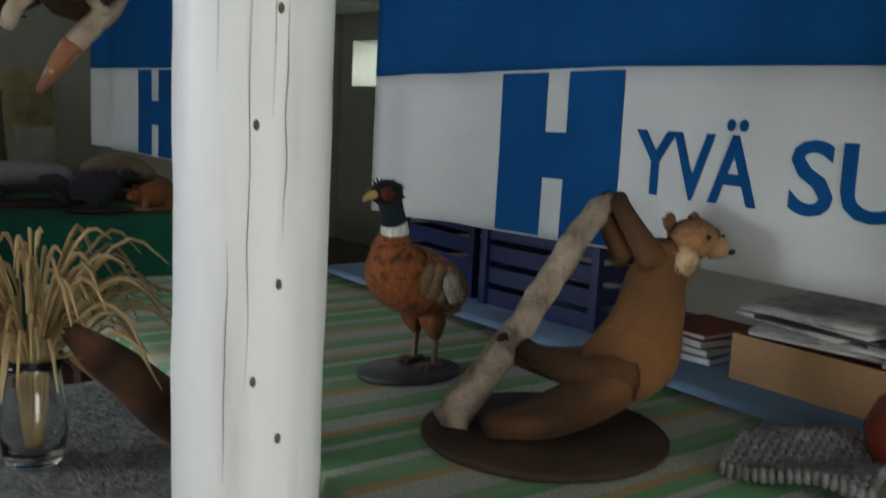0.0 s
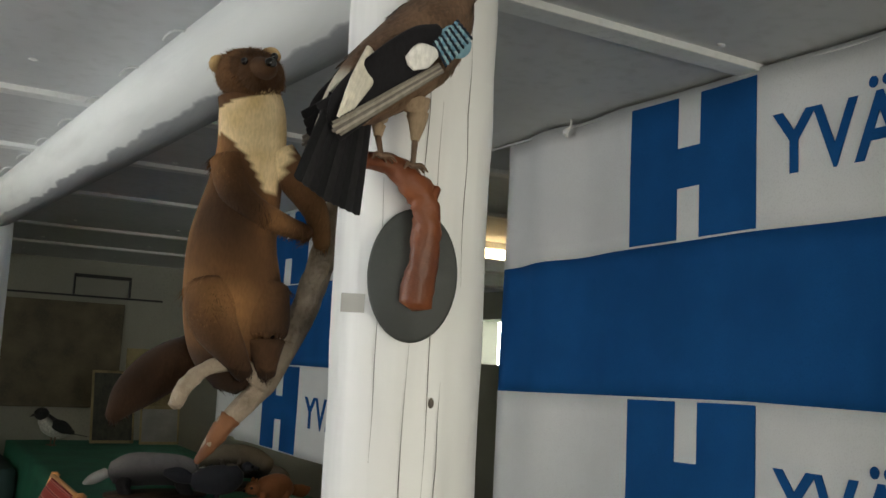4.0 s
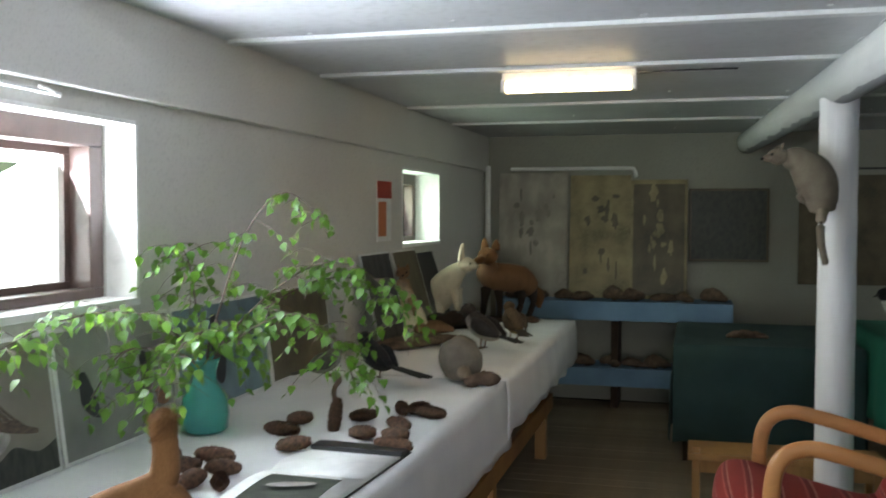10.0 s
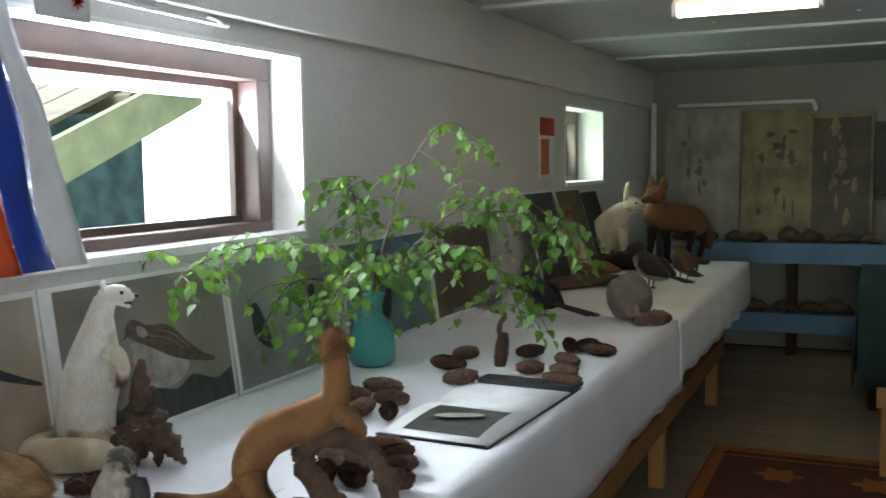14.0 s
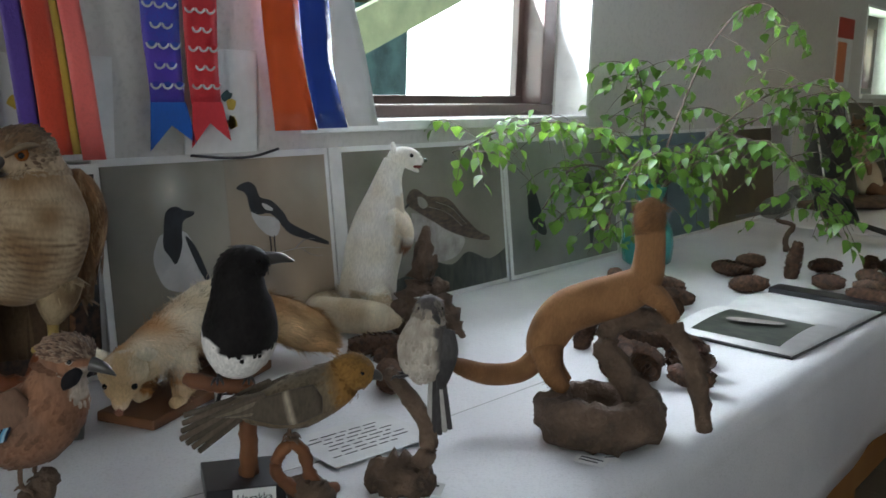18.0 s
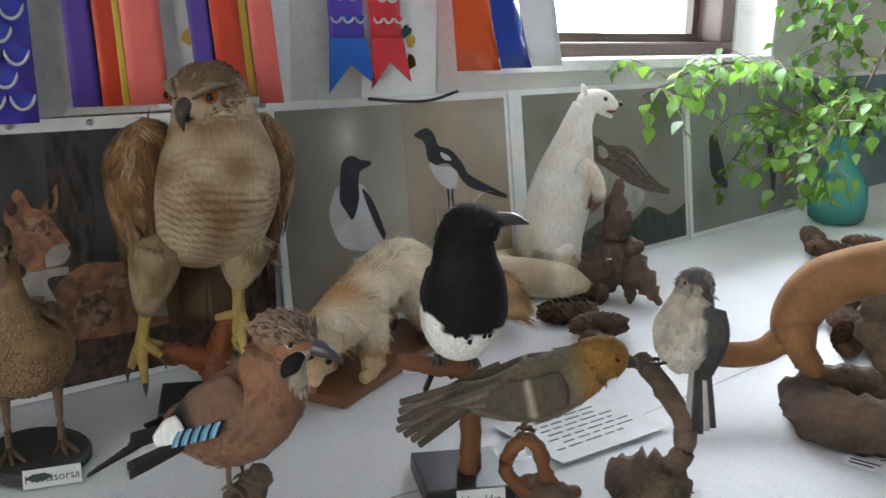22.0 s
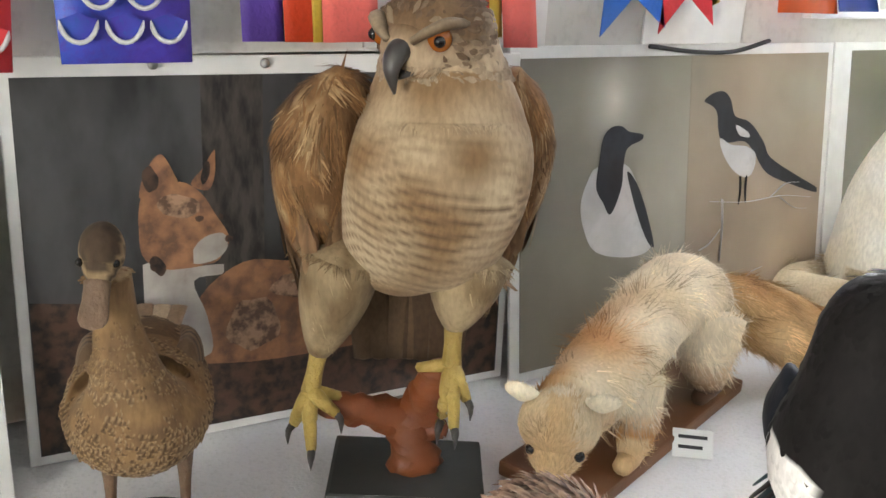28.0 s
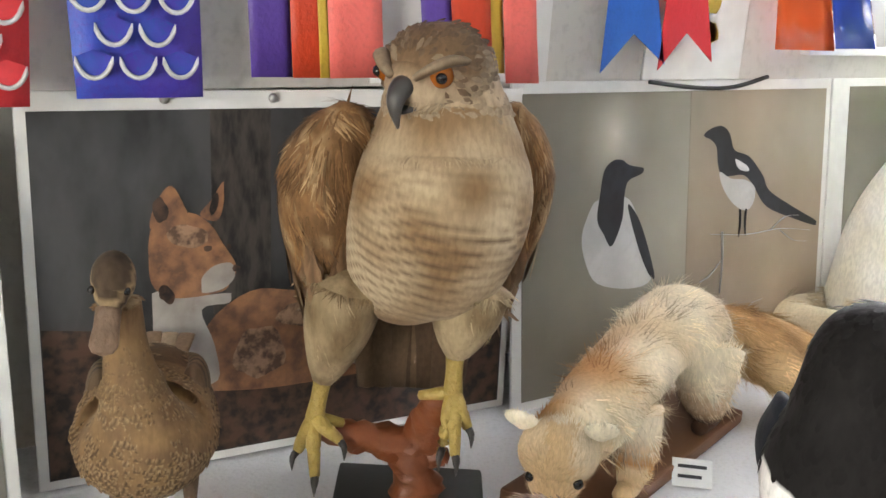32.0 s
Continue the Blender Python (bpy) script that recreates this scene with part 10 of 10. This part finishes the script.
sh = thing("paper_sheet", (-2.38, 2.10, T + 0.003), -8, "white sheet with handwritten lines lying on the tablecloth", "paper")
bm = bmesh.new()
box(bm, -0.065, -0.0975, 0, 0.065, 0.0975, 0.0008)
part("sheet", bm, PAPER, sh)
rnd = random.Random(9)
for k in range(7):
    bm = bmesh.new()
    x = -0.04 + 0.0125 * k
    a, b = -0.082 + rnd.uniform(0, 0.03), 0.082 - rnd.uniform(0, 0.06)
    y = a
    while y < b:
        w = rnd.uniform(0.012, 0.032)
        box(bm, x - 0.0014, y, 0.001, x + 0.0014, min(y + w, b), 0.0013)
        y += w + 0.006
    part("text_bar", bm, INK, sh)


def cone_mesh(seed, length, r):
    rr = random.Random(seed)
    bm = bmesh.new()
    L = length
    prof = lambda t: r * (math.sin(math.pi * (0.10 + 0.86 * t)) ** 0.42)
    tube(bm, [(-L / 2 + L * t, 0, 0) for t in (0.03, 0.25, 0.5, 0.75, 0.97)], [prof(t) * 0.8 for t in (0.03, 0.25, 0.5, 0.75, 0.97)], 10, 2)
    for i in range(110):
        t = (i + 0.5) / 110
        a = i * 2.39996 + rr.uniform(-0.1, 0.1)
        q = prof(t)
        x = -L / 2 + L * t
        rad = Vector((0, math.cos(a), math.sin(a)))
        tan = Vector((0, -math.sin(a), math.cos(a)))
        root = Vector((x - 0.004, 0, 0)) + rad * q * 0.72
        tip = Vector((x + 0.0105, 0, 0)) + rad * q * rr.uniform(1.12, 1.30)
        w = 0.0082
        v = [bm.verts.new(p) for p in (root - tan * w * 0.8, root + tan * w * 0.8, root.lerp(tip, 0.7) + tan * w, tip, root.lerp(tip, 0.7) - tan * w, tip - rad * 0.003 - Vector((0.003, 0, 0)))]
        bm.faces.new((v[0], v[1], v[2], v[3], v[4]))
        bm.faces.new((v[2], v[5], v[3]))
        bm.faces.new((v[3], v[5], v[4]))
    me = bpy.data.meshes.new("spruce_cone")
    bm.to_mesh(me)
    bm.free()
    me.materials.append(CONEM)
    return me


seam = thing("cloth_seam", (0, 0, 0), 0, "thin dark seam across the white tablecloth", "seam")
bm = bmesh.new()
tube(bm, [(-2.45, 1.62, T + 0.0012), (-2.40, 1.84, T + 0.0012), (-2.362, 2.044, T + 0.0012), (-2.343, 2.347, T + 0.0012), (-2.33, 2.62, T + 0.0012)], [(0.0012, 0.0006)] * 5, 6, 6)
part("thread", bm, STEEL, seam, smooth=True)
CONES = [cone_mesh(k, (0.105, 0.092, 0.115, 0.078)[k], (0.0215, 0.0205, 0.022, 0.021)[k]) for k in range(4)]
rnd = random.Random(12)
SPOTS = [(-2.672, 2.451), (-2.592, 2.424), (-2.514, 2.312), (-2.511, 2.087), (-2.31, 2.87), (-2.15, 2.78), (-2.25, 2.76), (-2.21, 2.69), (-2.27, 2.68), (-2.19, 2.85), (-2.30, 2.77), (-2.12, 2.70), (-2.40, 2.80), (-2.23, 2.90),
         (-2.48, 3.78), (-2.49, 3.95), (-2.36, 3.60), (-2.29, 4.05), (-2.34, 3.90), (-2.21, 3.80), (-2.20, 4.20), (-2.13, 3.95), (-2.06, 3.67), (-2.10, 3.80), (-2.08, 4.15), (-2.14, 4.22), (-2.65, 3.40), (-2.45, 3.05), (-2.46, 3.17), (-2.43, 3.30), (-2.52, 3.42), (-2.38, 3.18), (-2.56, 3.30), (-2.22, 7.17)]
for k, (x, y) in enumerate(SPOTS):
    ob = new("spruce_cone", CONES[k % 4])
    ob.matrix_world = pose(x, y, T + 0.0235, rnd.uniform(0, 360), 0, rnd.uniform(0, 360)) if k not in (18, 12) else pose(x, y, T + 0.045, 0, -80, rnd.uniform(0, 360))
    tagged(ob, "brown spruce cone lying on the white tablecloth" if k not in (18, 12) else "brown spruce cone standing on end on tablecloth", "cone", "spruce cones")

LEAFS = LEAF.node_tree
_out = LEAFS.nodes["Material Output"]
_tr = LEAFS.nodes.new("ShaderNodeBsdfTranslucent")
_tr.inputs[0].default_value = (0.22, 0.40, 0.05, 1)
_mx = LEAFS.nodes.new("ShaderNodeMixShader")
_mx.inputs[0].default_value = 0.42
LEAFS.links.new(_leafb.outputs[0], _mx.inputs[1])
LEAFS.links.new(_tr.outputs[0], _mx.inputs[2])
LEAFS.links.new(_mx.outputs[0], _out.inputs[0])
birch = thing("birch_branches", (-2.75, 3.77, T), 0, "leafy green birch branches standing in a turquoise glass vase", "branches")
vz = thing("vase", (-2.75, 3.77, T), 0, "turquoise translucent glass vase with narrow neck", "vase")
bm = bmesh.new()
lathe(bm, [(0.0, 0.0), (0.06, 0.0), (0.075, 0.012), (0.08, 0.06), (0.074, 0.11), (0.055, 0.145), (0.040, 0.17), (0.038, 0.20), (0.048, 0.235), (0.052, 0.245), (0.047, 0.245), (0.034, 0.20), (0.036, 0.17), (0.05, 0.143), (0.069, 0.108), (0.074, 0.06), (0.069, 0.018), (0.0, 0.012)], 44)
part("glass", bm, TEALGLASS, vz, smooth=True)
rnd = random.Random(77)


def leaf_mesh(length, width, bend):
    bm = bmesh.new()
    prof = ((0.0, 0.03), (0.12, 0.34), (0.30, 0.50), (0.5, 0.44), (0.72, 0.26), (0.9, 0.09), (1.0, 0.0))
    rows = []
    for t, w in prof:
        x, z = length * t, -bend * length * t * t
        rows.append([bm.verts.new((x, s * w * width, z + abs(s) * w * width * 0.22)) for s in (-1, 0, 1)] if w else [bm.verts.new((x, 0, z))])
    for a, b in zip(rows, rows[1:]):
        if len(b) == 3:
            bm.faces.new((a[0], a[1], b[1], b[0]))
            bm.faces.new((a[1], a[2], b[2], b[1]))
        else:
            bm.faces.new((a[0], a[1], b[0]))
            bm.faces.new((a[1], a[2], b[0]))
    me = bpy.data.meshes.new("leaf")
    bm.to_mesh(me)
    bm.free()
    me.materials.append(LEAF)
    me.polygons.foreach_set("use_smooth", [True] * len(me.polygons))
    return me


LEAVES = [leaf_mesh(0.034, 0.029, 0.25), leaf_mesh(0.027, 0.022, 0.1), leaf_mesh(0.038, 0.031, 0.4)]
STEMS = ([(0, 0, 0.03), (0.005, 0.0, 0.22), (0.05, 0.02, 0.42), (0.13, 0.05, 0.66), (0.24, 0.08, 0.79), (0.34, 0.10, 0.74), (0.40, 0.11, 0.64)],
         [(0.01, 0, 0.03), (0.02, 0.01, 0.22), (0.12, 0.06, 0.38), (0.30, 0.10, 0.53), (0.46, 0.12, 0.56), (0.60, 0.14, 0.46), (0.66, 0.15, 0.32)],
         [(-0.01, 0, 0.03), (-0.01, -0.02, 0.22), (-0.03, -0.20, 0.38), (-0.05, -0.45, 0.44), (-0.06, -0.70, 0.43), (-0.06, -0.92, 0.38)],
         [(0, -0.01, 0.03), (0.02, -0.02, 0.22), (0.10, -0.16, 0.34), (0.14, -0.34, 0.36), (0.16, -0.50, 0.28), (0.17, -0.60, 0.16)],
         [(0.01, -0.01, 0.03), (0.03, 0.0, 0.22), (0.16, 0.0, 0.34), (0.32, 0.0, 0.40), (0.45, 0.02, 0.32), (0.52, 0.03, 0.18)],
         [(-0.01, 0.01, 0.03), (-0.02, 0.01, 0.22), (-0.06, 0.05, 0.42), (-0.09, 0.06, 0.56), (-0.10, 0.02, 0.62)],
         [(0, 0.01, 0.03), (0.01, 0.04, 0.22), (0.10, 0.22, 0.38), (0.24, 0.42, 0.48), (0.36, 0.60, 0.46), (0.44, 0.72, 0.34)],
         [(0.0, -0.01, 0.03), (-0.01, -0.03, 0.22), (-0.02, -0.22, 0.30), (-0.03, -0.42, 0.32), (-0.02, -0.58, 0.22)])
spare = bmesh.new()
spots = []
for k, stem in enumerate(STEMS):
    twig(birch, stem, [0.0045, 0.0042, 0.0036, 0.003, 0.0024, 0.0018, 0.0012][:len(stem)], TWIG, "stem", 0.1, k, 7)
    line = spline(stem, 8)
    dense = 1.0 if k else 0.45
    for i in range(13, len(line)):
        for _ in range(2):
            if rnd.random() > 0.72 * dense:
                continue
            p = line[i]
            d = Vector((rnd.uniform(-1, 1), rnd.uniform(-1, 1), rnd.uniform(-0.5, 0.4))).normalized()
            L = rnd.uniform(0.06, 0.20)
            q1, q2 = p + d * L * 0.55 + Vector((0, 0, -0.01)), p + d * L + Vector((0, 0, -0.35 * L - 0.01))
            tube(spare, [p, q1, q2], [0.0012, 0.001, 0.0006], 4, 3)
            n = max(3, int(L / 0.024))
            for j in range(n):
                t = (j + 0.6) / n
                c = p.lerp(q1, t * 2) if t < 0.5 else q1.lerp(q2, t * 2 - 1)
                spots.append((c, math.degrees(math.atan2(d.y, d.x)) + (55 if j % 2 else -55) + rnd.uniform(-25, 25)))
tagged(part("thin_twig", spare, TWIG, birch, "thin dark side twigs", True), kind="stuff")
rnd.shuffle(spots)
rest = bmesh.new()
for k, (c, rz) in enumerate(spots[:1050]):
    if c.x < -0.20 and c.y < 2:
        c.x = -0.20 + rnd.uniform(0, 0.05)
    if c.z < 0.03:
        continue
    mm = pose(c.x, c.y, c.z, rnd.uniform(-40, 40), rnd.uniform(15, 75), rz)
    me = LEAVES[k % 3]
    if k < 300:
        ob = new("leaf", me)
        ob.parent, ob.matrix_basis = birch, mm
    else:
        vs = [rest.verts.new(mm @ v.co) for v in me.vertices]
        for pl in me.polygons:
            rest.faces.new([vs[i] for i in pl.vertices]).smooth = True
tagged(part("foliage", rest, LEAF, birch, "many small fresh green birch leaves", True), kind="stuff")
for at, rz in (((-2.10, 1.985, T), 25), ((-2.19, 2.02, T), 20)):
    nc = thing("label_card", at, rz, "small white card with illegible writing on the tablecloth", "card", "label cards")
    card(nc, (0, 0, 0), 0.05, 0.022, 0, 25)
